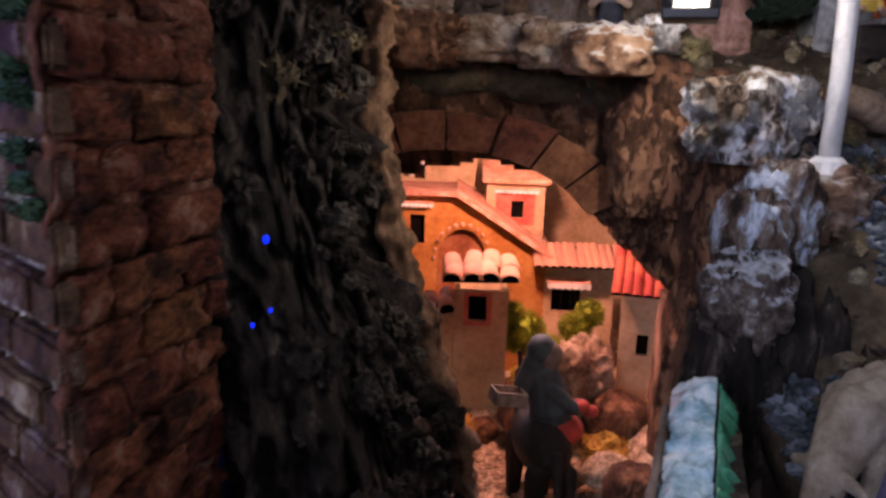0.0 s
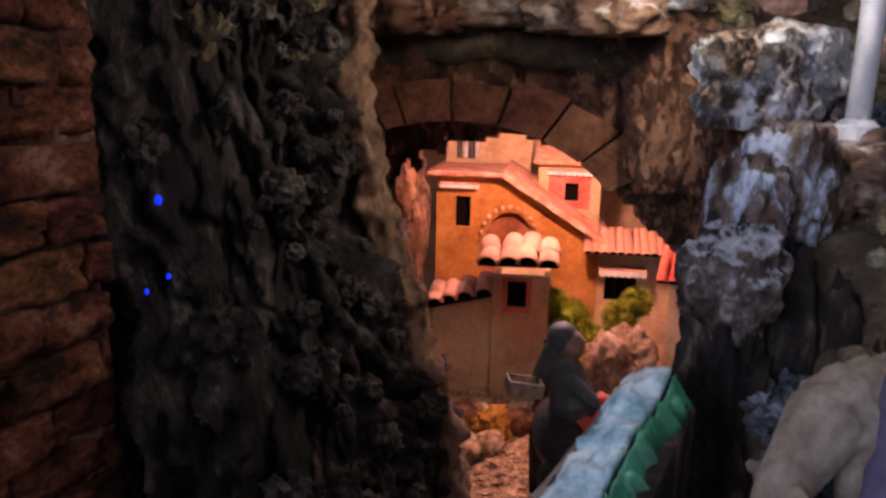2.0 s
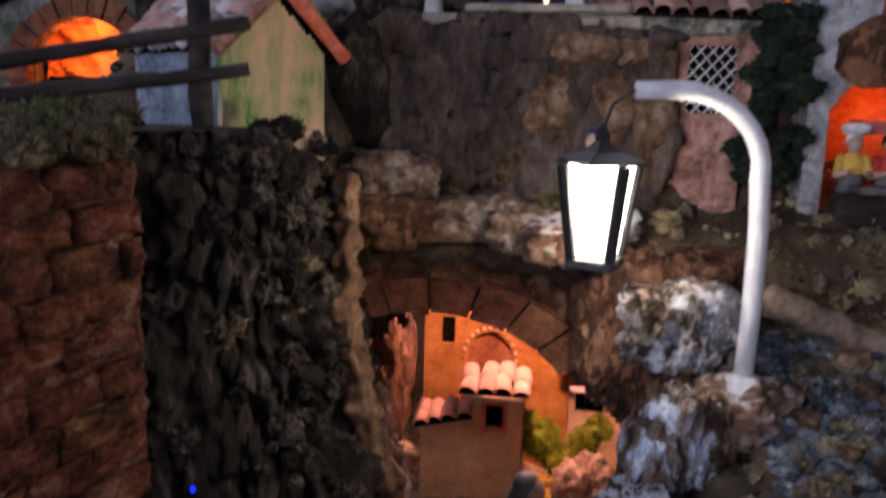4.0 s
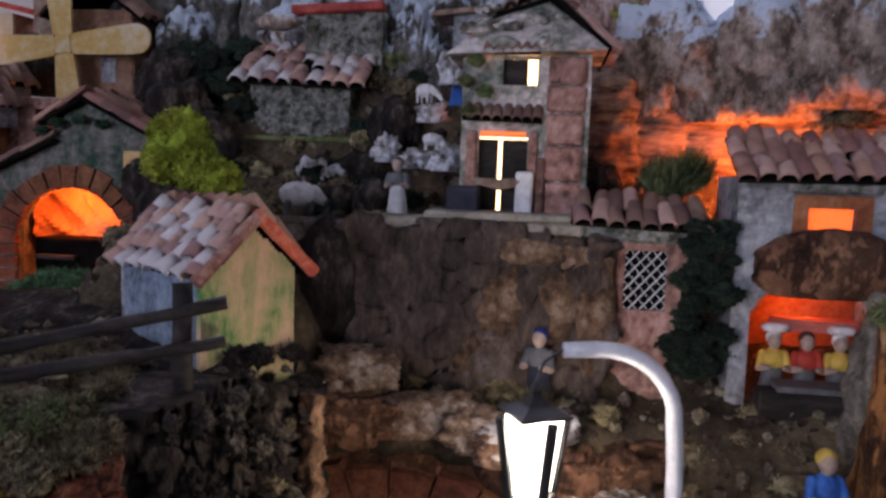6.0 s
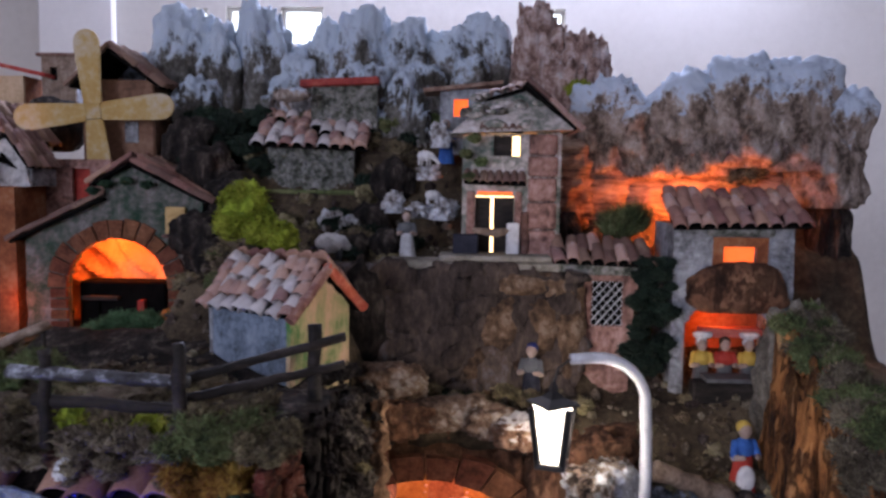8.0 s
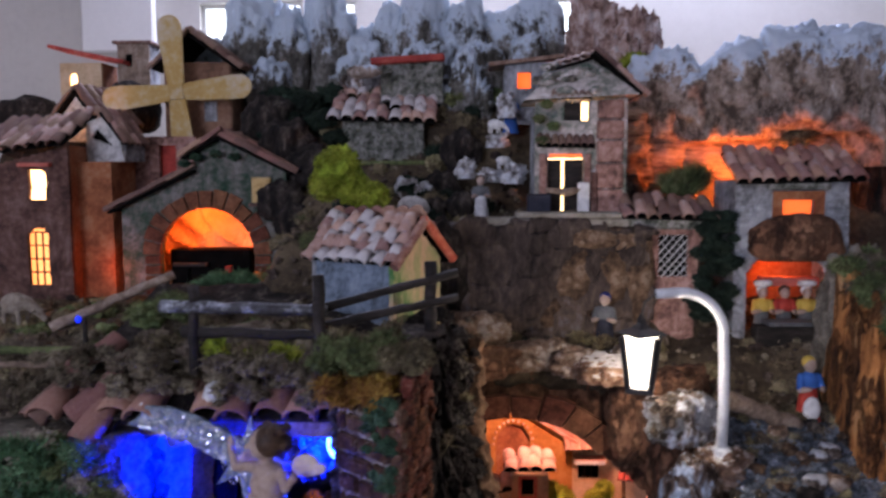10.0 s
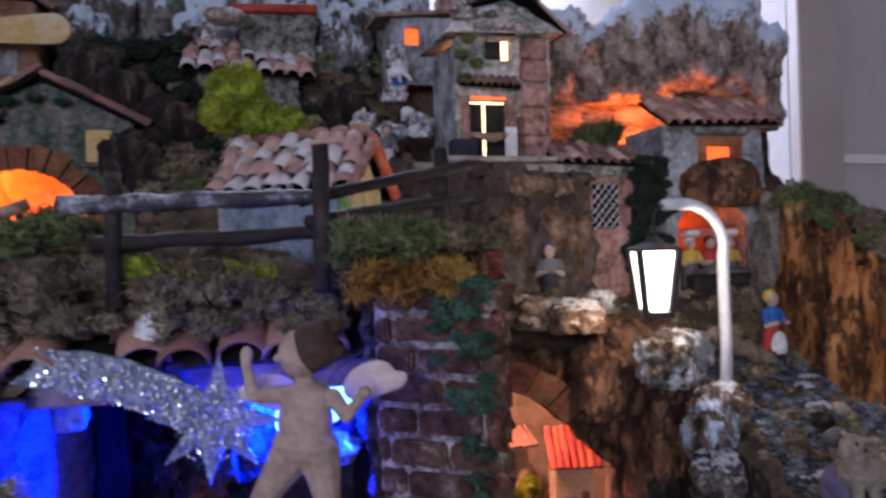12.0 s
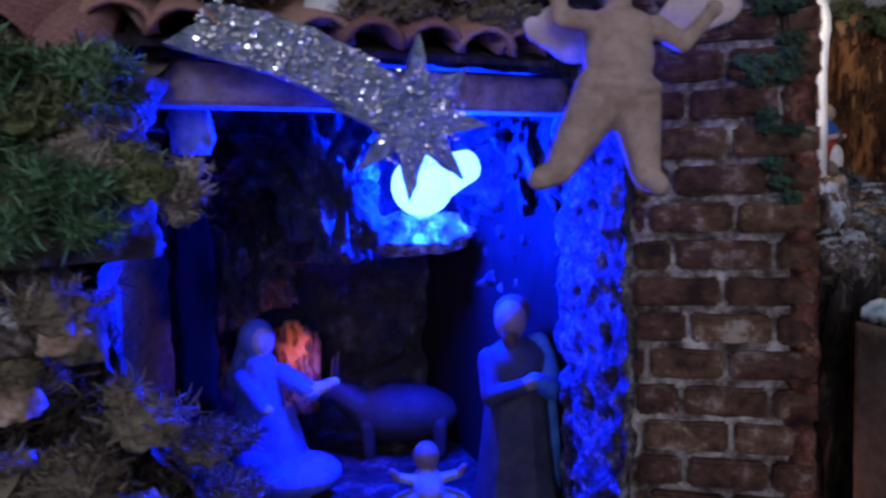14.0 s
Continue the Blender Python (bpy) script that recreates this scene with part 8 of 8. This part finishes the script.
# ---- plants, moss and gravel ----
def spots_on_hill(x0, x1, y0, y1, n, r, seed, lift=0.0, avoid=()):
    rnd = random.Random(seed)
    out = []
    while len(out) < n:
        x, y = rnd.uniform(x0, x1), rnd.uniform(y0, y1)
        if any(a <= x <= b and c <= y <= d for a, b, c, d in avoid):
            continue
        p = hill_point(x, y)
        out.append(((p.x, p.y, p.z + lift), r * rnd.uniform(0.6, 1.4)))
    return out


def spots_box(x0, x1, y0, y1, z0, z1, n, r, seed):
    rnd = random.Random(seed)
    return [((rnd.uniform(x0, x1), rnd.uniform(y0, y1), rnd.uniform(z0, z1)), r * rnd.uniform(0.6, 1.4)) for _ in range(n)]


# yellow-green tree beside the hut
def tree():
    t = thing("lichen_tree", pose(-0.205, 0.668, 1.385), "small tree with a bright yellow-green lichen crown", "tree")
    bm = bmesh.new()
    tube(bm, [(0, 0, 0), (0.004, 0, 0.04), (-0.004, 0, 0.08), (-0.01, 0, 0.12)], [0.006, 0.005, 0.004, 0.002], 8, 0.3)
    for k in range(4):
        a = k * 1.7
        tube(bm, [(0, 0, 0.06), (0.02 * math.cos(a), 0.015 * math.sin(a), 0.09)], [0.003, 0.0015], 6)
    part("trunk", bm, "wood", t, smooth=True)
    c = fluff("crown", [((-0.014, 0, 0.118), 0.030), ((0.006, -0.006, 0.090), 0.024), ((-0.03, 0, 0.096), 0.024), ((0.034, -0.020, 0.078), 0.023), ((-0.026, -0.004, 0.120), 0.020)],
              5200, 0.006, 0.0026, "bush", 3, 0.1, "", 1.0, ball=True)
    c.parent = t
    for key in ("category", "label", "kind"):
        if key in c:
            del c[key]


tree()
AV = [(-0.32, -0.06, 0.50, 0.70), (-0.62, -0.33, 0.84, 1.02), (-0.80, -0.62, 0.8, 0.98)]
fluff("moss_carpet", spots_on_hill(-0.40, -0.07, 0.39, 0.50, 46, 0.020, 1), 7000, 0.012, 0.0017, "moss", 11, 0.4, "dry brownish moss on the stable roof")
fluff("moss_carpet", spots_on_hill(-0.42, -0.10, 0.385, 0.46, 34, 0.024, 2), 4200, 0.012, 0.0017, "lichen", 12, 0.4, "grey lichen on the stable roof")
fluff("moss_carpet", spots_on_hill(-0.34, -0.13, 0.39, 0.44, 14, 0.015, 21), 1500, 0.010, 0.0018, "bush", 22, 0.4, "yellow-green moss patches on the stable roof")
fluff("moss_carpet", spots_box(-0.44, -0.15, 0.366, 0.40, 1.285, 1.315, 46, 0.014, 3), 5200, 0.012, 0.0017, "lichen", 13, 0.3, "dry grey lichen over the eave tiles")
fluff("moss_carpet", spots_on_hill(-0.70, -0.40, 0.40, 0.82, 70, 0.02, 4, 0, AV), 6500, 0.013, 0.0018, "moss", 14, 0.4, "dry moss between the houses")
fluff("moss_carpet", spots_on_hill(-0.62, -0.24, 0.42, 0.80, 40, 0.018, 5, 0, AV), 3500, 0.013, 0.0018, "moss_green", 15, 0.4, "green moss between the houses")
fluff("moss_carpet", spots_on_hill(-0.42, -0.02, 0.66, 1.0, 60, 0.02, 6, 0, AV), 5200, 0.013, 0.002, "moss", 16, 0.3, "dry moss on the slope")
fluff("moss_carpet", spots_on_hill(-0.36, 0.02, 0.78, 1.0, 26, 0.02, 7), 2600, 0.014, 0.002, "ivy", 17, 0.3, "dark green moss on the slope")
fluff("moss_carpet", spots_on_hill(-0.30, 0.15, 1.0, 1.1, 20, 0.02, 8, 0.02), 2200, 0.013, 0.002, "moss_green", 18, 0.3, "green moss among the mountain rocks")
fluff("moss_carpet", spots_on_hill(0.25, 0.42, 0.56, 0.70, 30, 0.014, 9), 2200, 0.010, 0.0016, "moss", 19, 0.3, "dry moss before the tavern")
fluff("moss_carpet", spots_on_hill(0.20, 0.50, 0.80, 0.92, 24, 0.018, 10), 2000, 0.012, 0.0018, "moss", 20, 0.4, "dry moss behind the tavern roof")
fluff("moss_carpet", spots_box(-0.08, 0.20, 0.64, 0.70, 1.255, 1.275, 30, 0.012, 31), 2200, 0.009, 0.0015, "moss", 32, 0.3, "dry moss on the ledge over the arch")
fluff("moss_tuft", [((-0.405, 0.735, 1.335), 0.028), ((-0.375, 0.735, 1.338), 0.024), ((-0.435, 0.73, 1.325), 0.022)], 3000, 0.016, 0.0022, "fern", 33, 0.4, "pale green moss before the brick arch", 0.6)
fluff("moss_tuft", [((-0.385, 0.44, 1.345), 0.022), ((-0.36, 0.45, 1.355), 0.020), ((-0.34, 0.43, 1.35), 0.014)], 1600, 0.013, 0.002, "moss_green", 34, 0.4, "green moss tuft by the fence", 0.6)
# hay and moss on the pillar
fluff("hay_cap", spots_box(-0.168, -0.112, 0.250, 0.30, 1.304, 1.320, 24, 0.010, 35), 3600, 0.013, 0.0013, "moss_ochre", 36, 0.2, "ochre straw on top of the brick pillar", 0.8, "straw")
fluff("moss_tuft", spots_box(-0.172, -0.112, 0.270, 0.34, 1.322, 1.345, 24, 0.012, 37), 3600, 0.013, 0.0018, "moss_green", 38, 0.4, "green moss on top of the brick pillar", 0.6)
fluff("moss_tuft", spots_box(-0.116, -0.082, 0.262, 0.325, 1.328, 1.340, 26, 0.0085, 137), 2400, 0.010, 0.0017, "moss", 138, 0.2, "dry moss along the top of the tufa side", 0.7)
fluff("moss_tuft", spots_box(-0.165, -0.108, 0.31, 0.38, 1.31, 1.345, 24, 0.012, 39), 2800, 0.013, 0.0018, "moss", 40, 0.4, "dry moss on top of the brick pillar", 0.6)
hang = [((-0.1035 - 0.026 * f, 0.2375 + 0.0215 * f, 1.315 - 0.15 * random.Random(k + 40).random() ** 1.3 * (1 - 0.7 * f)), 0.0055) for k, f in [(j, random.Random(j).random() ** 1.6) for j in range(40)]]
fluff("ivy_trail", hang, 1500, 0.007, 0.0014, "ivy_green", 41, -0.6, "green moss hanging down the brick pillar", 0.6, "ivy")
# left bank
fluff("moss_carpet", [((-0.70 + 0.308 * u, 0.30 + 0.10 * v + 0.04 * ss(0.75, 1.0, u) + 0.05 * (1 - u) - 0.004, 0.90 + 0.36 * v), 0.018) for u, v in [(random.Random(i).random(), random.Random(i + 500).random()) for i in range(150)]],
      12000, 0.015, 0.0016, "lichen", 42, 0.2, "grey lichen covering the bank", core=0.6)
fluff("moss_carpet", [((-0.62 + 0.232 * u, 0.31 + 0.10 * v + 0.03 * ss(0.6, 1.0, u) + 0.04 * (1 - u) - 0.008, 0.96 + 0.30 * v), 0.017) for u, v in [(random.Random(i + 50).random(), random.Random(i + 900).random()) for i in range(90)]],
      7600, 0.016, 0.0016, "lichen", 43, 0.2, "grey lichen covering the bank", core=0.6)
fluff("moss_tuft", spots_box(-0.50, -0.385, 0.306, 0.325, 1.175, 1.25, 40, 0.011, 180), 5200, 0.014, 0.0020, "fern", 181, 0.1, "bright green fern moss on the cork ledge", 0.9, core=0.6)
fluff("moss_tuft", spots_box(-0.44, -0.375, 0.314, 0.330, 1.185, 1.245, 22, 0.011, 44), 3200, 0.011, 0.0019, "moss_green", 45, 0.2, "dark green moss on the bank by the stable", 0.7)
fluff("moss_tuft", spots_box(-0.42, -0.345, 0.36, 0.40, 0.98, 1.08, 26, 0.016, 46), 5200, 0.016, 0.0016, "moss", 47, 0.2, "dry moss at the stable mouth", 0.8, core=0.6)
fluff("moss_carpet", spots_box(-0.54, -0.385, 0.318, 0.345, 1.205, 1.245, 50, 0.013, 146), 3600, 0.009, 0.0018, "lichen_pale", 147, 0.2, "pale lichen under the eave tiles", 0.9)
fluff("moss_carpet", spots_box(-0.475, -0.395, 0.355, 0.425, 1.285, 1.318, 22, 0.010, 346), 2200, 0.010, 0.0018, "lichen", 347, 0.2, "grey lichen over the broken eave tiles", 0.9)
fluff("moss_carpet", spots_box(-0.56, -0.362, 0.316, 0.334, 1.178, 1.245, 60, 0.010, 148), 5200, 0.009, 0.0018, "lichen_pale", 149, 0.2, "grey lichen on the cork ledge", 0.9)
fluff("moss_carpet", spots_box(-0.56, -0.380, 0.316, 0.338, 1.0, 1.155, 70, 0.015, 246), 6500, 0.014, 0.0018, "lichen", 247, 0.0, "greyish tan lichen under the cork ledge", 0.9)
bank = random.Random(77)
for i in range(16):
    x, z = bank.uniform(-0.51, -0.405), bank.uniform(1.0, 1.15)
    crag("stone", (x, 0.318 + 0.012 * bank.random(), z), (0.008 + 0.007 * bank.random(), 0.010, 0.007 + 0.006 * bank.random()), 900 + i * 2.3, ("rock_tan", "ledge", "rock_snow", "rock_pale")[i % 4], "rough tan cork lump in the mossy bank", 0.4, 0.3, 1.5, sub=3, rz=i * 41, group="bank stones")
# right side
fluff("ivy_curtain", spots_box(0.266, 0.312, 0.690, 0.712, 1.30, 1.44, 46, 0.012, 48), 5200, 0.007, 0.0024, "ivy", 49, -0.2, "dark ivy hanging beside the pink house", 0.8, "ivy")
fluff("ivy_curtain", spots_box(0.245, 0.29, 0.690, 0.708, 1.295, 1.34, 14, 0.012, 50), 1500, 0.007, 0.0024, "ivy", 51, -0.2, "dark ivy at the foot of the pink house", 0.8, "ivy")
edge = random.Random(170)
brow = [(edge.uniform(0.408, 0.455), y, 1.310 + 0.40 * (y - 0.43) + edge.uniform(-0.006, 0.016)) for y in [edge.uniform(0.425, 0.62) for _ in range(90)]]
fluff("hedge", [(p, edge.uniform(0.009, 0.019)) for p in brow[:50]], 6500, 0.013, 0.0022, "moss_green", 171, 0.2, "mossy green growth on top of the cork slab", 0.7, "hedge", core=0.65)
fluff("hedge", [(p, edge.uniform(0.009, 0.017)) for p in brow[50:]], 4800, 0.013, 0.0022, "lichen", 172, 0.2, "grey-green lichen on top of the cork slab", 0.7, "hedge", core=0.65)
fluff("hedge", spots_box(0.400, 0.440, 0.418, 0.432, 1.20, 1.30, 26, 0.011, 173), 3400, 0.013, 0.0022, "lichen", 174, -0.2, "grey-green lichen hanging down the end of the cork slab", 0.9, "hedge", core=0.6)
fluff("grass_tuft", [((0.262, 0.80, 1.465), 0.024), ((0.285, 0.80, 1.475), 0.018)], 1100, 0.036, 0.0022, "moss_green", 56, 1.4, "grey-green grass tuft by the glowing rock", 0.35, "grass")
fluff("grass_tuft", [((0.46, 0.86, 1.55), 0.024), ((0.43, 0.85, 1.54), 0.018)], 900, 0.012, 0.002, "moss", 57, 0.6, "dry moss on the glowing rock", 0.6, "moss")
fluff("moss_tuft", [((0.228, 0.97, 1.68), 0.022), ((0.232, 0.96, 1.64), 0.02)], 900, 0.012, 0.002, "bush", 58, 0.3, "yellow moss on a mountain rock", 0.6)
fluff("grass_tuft", [((-0.02, 0.715, 1.25), 0.02), ((0.02, 0.70, 1.262), 0.02), ((0.06, 0.70, 1.262), 0.016)], 900, 0.012, 0.0016, "ivy", 59, 0.6, "dark weeds at the foot of the wall", 0.5, "weeds")


fluff("moss_tuft", spots_box(-0.385, -0.330, 0.40, 0.45, 0.975, 1.055, 40, 0.014, 162), 5200, 0.014, 0.0017, "moss", 163, 0.3, "dry moss mound before the kneeling figurine", 0.9, core=0.6)
fluff("moss_tuft", spots_box(-0.40, -0.350, 0.385, 0.43, 0.99, 1.06, 24, 0.012, 164), 3200, 0.013, 0.0017, "moss_green", 165, 0.3, "greenish moss at the stable mouth", 0.9, core=0.6)
fluff("dark_moss", spots_box(-0.42, -0.27, 0.95, 1.09, 1.52, 1.64, 40, 0.024, 166), 4200, 0.013, 0.0022, "ivy", 167, 0.2, "dark moss below the mountain rocks", 0.8)


def gravel():
    rnd = np.random.RandomState(9)
    n = 16000
    x, y = rnd.uniform(0.14, 0.44, n), rnd.uniform(0.18, 0.56, n)
    ok = ((y < 0.395) & (x > 0.172)) | (x > 0.245)
    x, y = x[ok], y[ok]
    z = np.array([hill_point(a, b).z for a, b in zip(x, y)])
    base = np.array([(1, 0, 0), (-1, 0, 0), (0, 1, 0), (0, -1, 0), (0, 0, 1), (0, 0, -1), (0.62, 0.62, 0.5), (-0.62, 0.62, 0.5), (0.62, -0.62, 0.5), (-0.62, -0.62, 0.5)])
    tri = [(6, 0, 2), (6, 2, 4), (6, 4, 0), (7, 2, 1), (7, 4, 2), (7, 1, 4), (8, 3, 0), (8, 0, 4), (8, 4, 3), (9, 1, 3), (9, 3, 4), (9, 4, 1), (0, 5, 2), (2, 5, 1), (1, 5, 3), (3, 5, 0)]
    verts, faces = [], []
    for i in range(len(x)):
        s = rnd.uniform(0.0016, 0.0052)
        sc = s * rnd.uniform(0.6, 1.3, 3)
        a = rnd.uniform(0, 6.28)
        c, q = math.cos(a), math.sin(a)
        v = base * sc * rnd.uniform(0.8, 1.2, (10, 3))
        v = np.stack([v[:, 0] * c - v[:, 1] * q, v[:, 0] * q + v[:, 1] * c, v[:, 2] * 0.8], 1) + (x[i], y[i], z[i] + s * rnd.uniform(0.1, 0.6))
        k = len(verts)
        verts += v.tolist()
        faces += [(a_ + k, b_ + k, c_ + k) for a_, b_, c_ in tri]
    me = bpy.data.meshes.new("gravel")
    me.from_pydata(verts, [], faces)
    me.materials.append(M["gravel"])
    tagged(new("gravel", me), "loose bluish grey gravel", "gravel", kind="stuff")


gravel()
stony = random.Random(90)
for i in range(26):
    x, y = stony.uniform(0.25, 0.40), stony.uniform(0.40, 0.56)
    r = stony.uniform(0.006, 0.014)
    crag("stone", (x, y, hill(x, y) + r * 0.3), (r, r * 0.9, r * 0.7), 700 + i * 1.9, ("rock_snow", "rock_ochre", "rock_tan", "bark")[i % 4], "rough lump of cork rock on the gravel slope", 0.35, 0.25, 1.4, sub=3, rz=i * 37, group="slope stones")


def rubble():
    """Crumbs of cork and stone strewn over the slopes between the houses."""
    rnd = np.random.RandomState(29)
    bm = bmesh.new()
    bmesh.ops.create_icosphere(bm, subdivisions=1, radius=1.0)
    bm.verts.index_update()
    base = np.array([tuple(p.co) for p in bm.verts])
    tri = [tuple(p.index for p in q.verts) for q in bm.faces]
    bm.free()
    verts, faces = [], []
    for i in range(4200):
        x, y = rnd.uniform(-0.72, 0.44), rnd.uniform(0.40, 1.04)
        if not hill_keep(x, y) or (x > 0.24 and y < 0.56) or any(a <= x <= b and c <= y <= d for a, b, c, d in ((-0.19, -0.03, 0.53, 0.68), (-0.62, -0.33, 0.86, 1.01), (-0.80, -0.62, 0.83, 0.98))):
            continue
        p = hill_point(x, y)
        s = 0.002 + 0.006 * rnd.uniform() ** 3
        v = base * s * rnd.uniform(0.6, 1.4, 3) * rnd.uniform(0.75, 1.25, (len(base), 1)) + (p.x, p.y, p.z + s * rnd.uniform(0.0, 0.5))
        k = len(verts)
        verts += v.tolist()
        faces += [(a + k, b + k, c + k) for a, b, c in tri]
    me = bpy.data.meshes.new("rubble")
    me.from_pydata(verts, [], faces)
    me.materials.append(M["rubble"])
    tagged(new("rubble", me), "brown and grey crumbs of cork and stone", "rubble", kind="stuff")


rubble()


def chips():
    """Pale stone chips on the cave path."""
    rnd = np.random.RandomState(19)
    verts, faces = [], []
    for i in range(900):
        x, y = rnd.uniform(-0.02, 0.17), rnd.uniform(0.50, 0.80)
        p = cave_floor(x, y)
        s = rnd.uniform(0.0022, 0.006)
        a = rnd.uniform(0, 6.28)
        t = rnd.uniform(-0.35, 0.35)
        k = len(verts)
        for dz in (0, s * 0.35):
            for j in range(5):
                b = a + j * 1.2566
                r = s * rnd.uniform(0.7, 1.2)
                verts.append((p.x + r * math.cos(b), p.y + r * math.sin(b), p.z + dz + t * r * math.cos(b) * 0.5 + 0.0005))
        faces.append([k + 5 + j for j in range(5)])
        for j in range(5):
            faces.append((k + j, k + (j + 1) % 5, k + 5 + (j + 1) % 5, k + 5 + j))
    me = bpy.data.meshes.new("stone_chips")
    me.from_pydata(verts, [], faces)
    me.materials.append(M["path"])
    tagged(new("stone_chips", me), "pale flat stone chips on the path", "stone chips", kind="stuff")


chips()
fluff("gravel_lichen", spots_on_hill(0.26, 0.41, 0.39, 0.56, 60, 0.010, 71), 3400, 0.007, 0.0018, "lichen", 72, 0.2, "grey-green lichen crumbs on the gravel slope", 0.8)
fluff("gravel_lichen", spots_on_hill(0.25, 0.40, 0.42, 0.56, 16, 0.009, 73), 700, 0.007, 0.0018, "moss", 74, 0.2, "brown lichen crumbs on the gravel slope", 0.8)

# more growth that softens edges of roofs, walls and slopes
fluff("moss_carpet", spots_box(-0.11, -0.05, 0.38, 0.60, 1.27, 1.335, 24, 0.010, 81), 1200, 0.009, 0.0018, "bark", 82, 0.1, "dry moss over the edge of the cork wall")
fluff("moss_carpet", spots_box(-0.10, -0.045, 0.46, 0.56, 1.20, 1.33, 10, 0.007, 83), 400, 0.008, 0.0018, "moss", 84, -0.1, "brown moss on the cork edge")
fluff("moss_carpet", spots_on_hill(-0.40, -0.08, 0.39, 0.52, 40, 0.015, 85), 4000, 0.011, 0.0017, "lichen", 86, 0.3, "pale lichen on the stable roof")
fluff("moss_carpet", spots_box(-0.42, -0.17, 0.350, 0.385, 1.275, 1.30, 30, 0.011, 87), 2800, 0.010, 0.0016, "lichen", 88, 0.2, "pale lichen between the eave tiles")
fluff("moss_carpet", spots_on_hill(-0.62, -0.40, 0.38, 0.60, 50, 0.017, 89), 4600, 0.012, 0.0018, "lichen", 90, 0.3, "pale lichen on a mossy slope")
fluff("moss_tuft", [((-0.468 + dx, 0.858, 1.452 + dz), 0.010) for dx, dz in ((-0.03, 0.06), (-0.01, 0.07), (0.02, 0.075), (0.05, 0.07))], 700, 0.007, 0.0018, "ivy_green", 91, -0.3, "green moss on the arch house gable", 0.8)
fluff("moss_tuft", [((0.07 + dx, 0.73, 1.59 + dz), 0.010) for dx, dz in ((-0.02, -0.02), (-0.01, 0.0), (0.0, -0.03), (-0.015, -0.05))], 500, 0.005, 0.0016, "moss_green", 92, -0.2, "green moss on the tall house wall", 0.8)
for i, (x, y, z, s) in enumerate(((-0.34, 0.84, 1.45, 0.035), (-0.30, 0.90, 1.50, 0.04), (-0.31, 0.80, 1.42, 0.03), (-0.09, 0.88, 1.47, 0.03), (-0.06, 0.93, 1.53, 0.035), (-0.35, 0.93, 1.54, 0.045), (-0.06, 0.80, 1.445, 0.022), (0.19, 0.84, 1.46, 0.03), (-0.40, 1.0, 1.58, 0.05), (-0.10, 0.80, 1.44, 0.02))):
    rock("rock", (x, y, z), (s, s * 0.9, s), 400 + i * 3.1, "bark", 0.45, 1.6, 4, "dark mossy cork lump between the houses")

# small things among the houses
figurine("sheep_figurine", pose(-0.566, 0.50, 1.325, 0, 0, 160) @ Matrix.Scale(0.55, 4), ["fleece", "fleece", "donkey"], sheep, "small cream sheep figurine on a mossy slope")
figurine("sheep_figurine", pose(-0.13, 0.76, 1.425, 0, 0, -150) @ Matrix.Scale(0.6, 4), ["cloth_white", "cloth_grey", "donkey"], sheep, "small white sheep figurine above the hut")
for i, (x, y, z, s) in enumerate(((-0.371, 0.82, 1.335, 0.014), (-0.343, 0.82, 1.35, 0.012), (-0.395, 0.80, 1.33, 0.010))):
    pk = thing("pumpkin", pose(x, y, z), "small ochre pumpkin beside the brick arch", "pumpkin", "pumpkins by the arch")
    bm = bmesh.new()
    for k in range(8):
        a = k * math.pi / 4
        blob(bm, (0.45 * s * math.cos(a), 0.45 * s * math.sin(a), 0), (0.6 * s, 0.6 * s, 0.75 * s), 0, 2)
    part("fruit", bm, "plaster_ochre", pk, smooth=True)
    bm = bmesh.new()
    tube(bm, [(0, 0, 0.6 * s), (0.1 * s, 0, s)], [0.18 * s, 0.12 * s], 6)
    part("stalk", bm, "wood_pale", pk)
rock("stone", (-0.289, 0.358, 1.284), (0.011, 0.010, 0.012), 77.0, "cloth_white", 0.5, 1.2, 3, "white angular stone among the eave tiles")
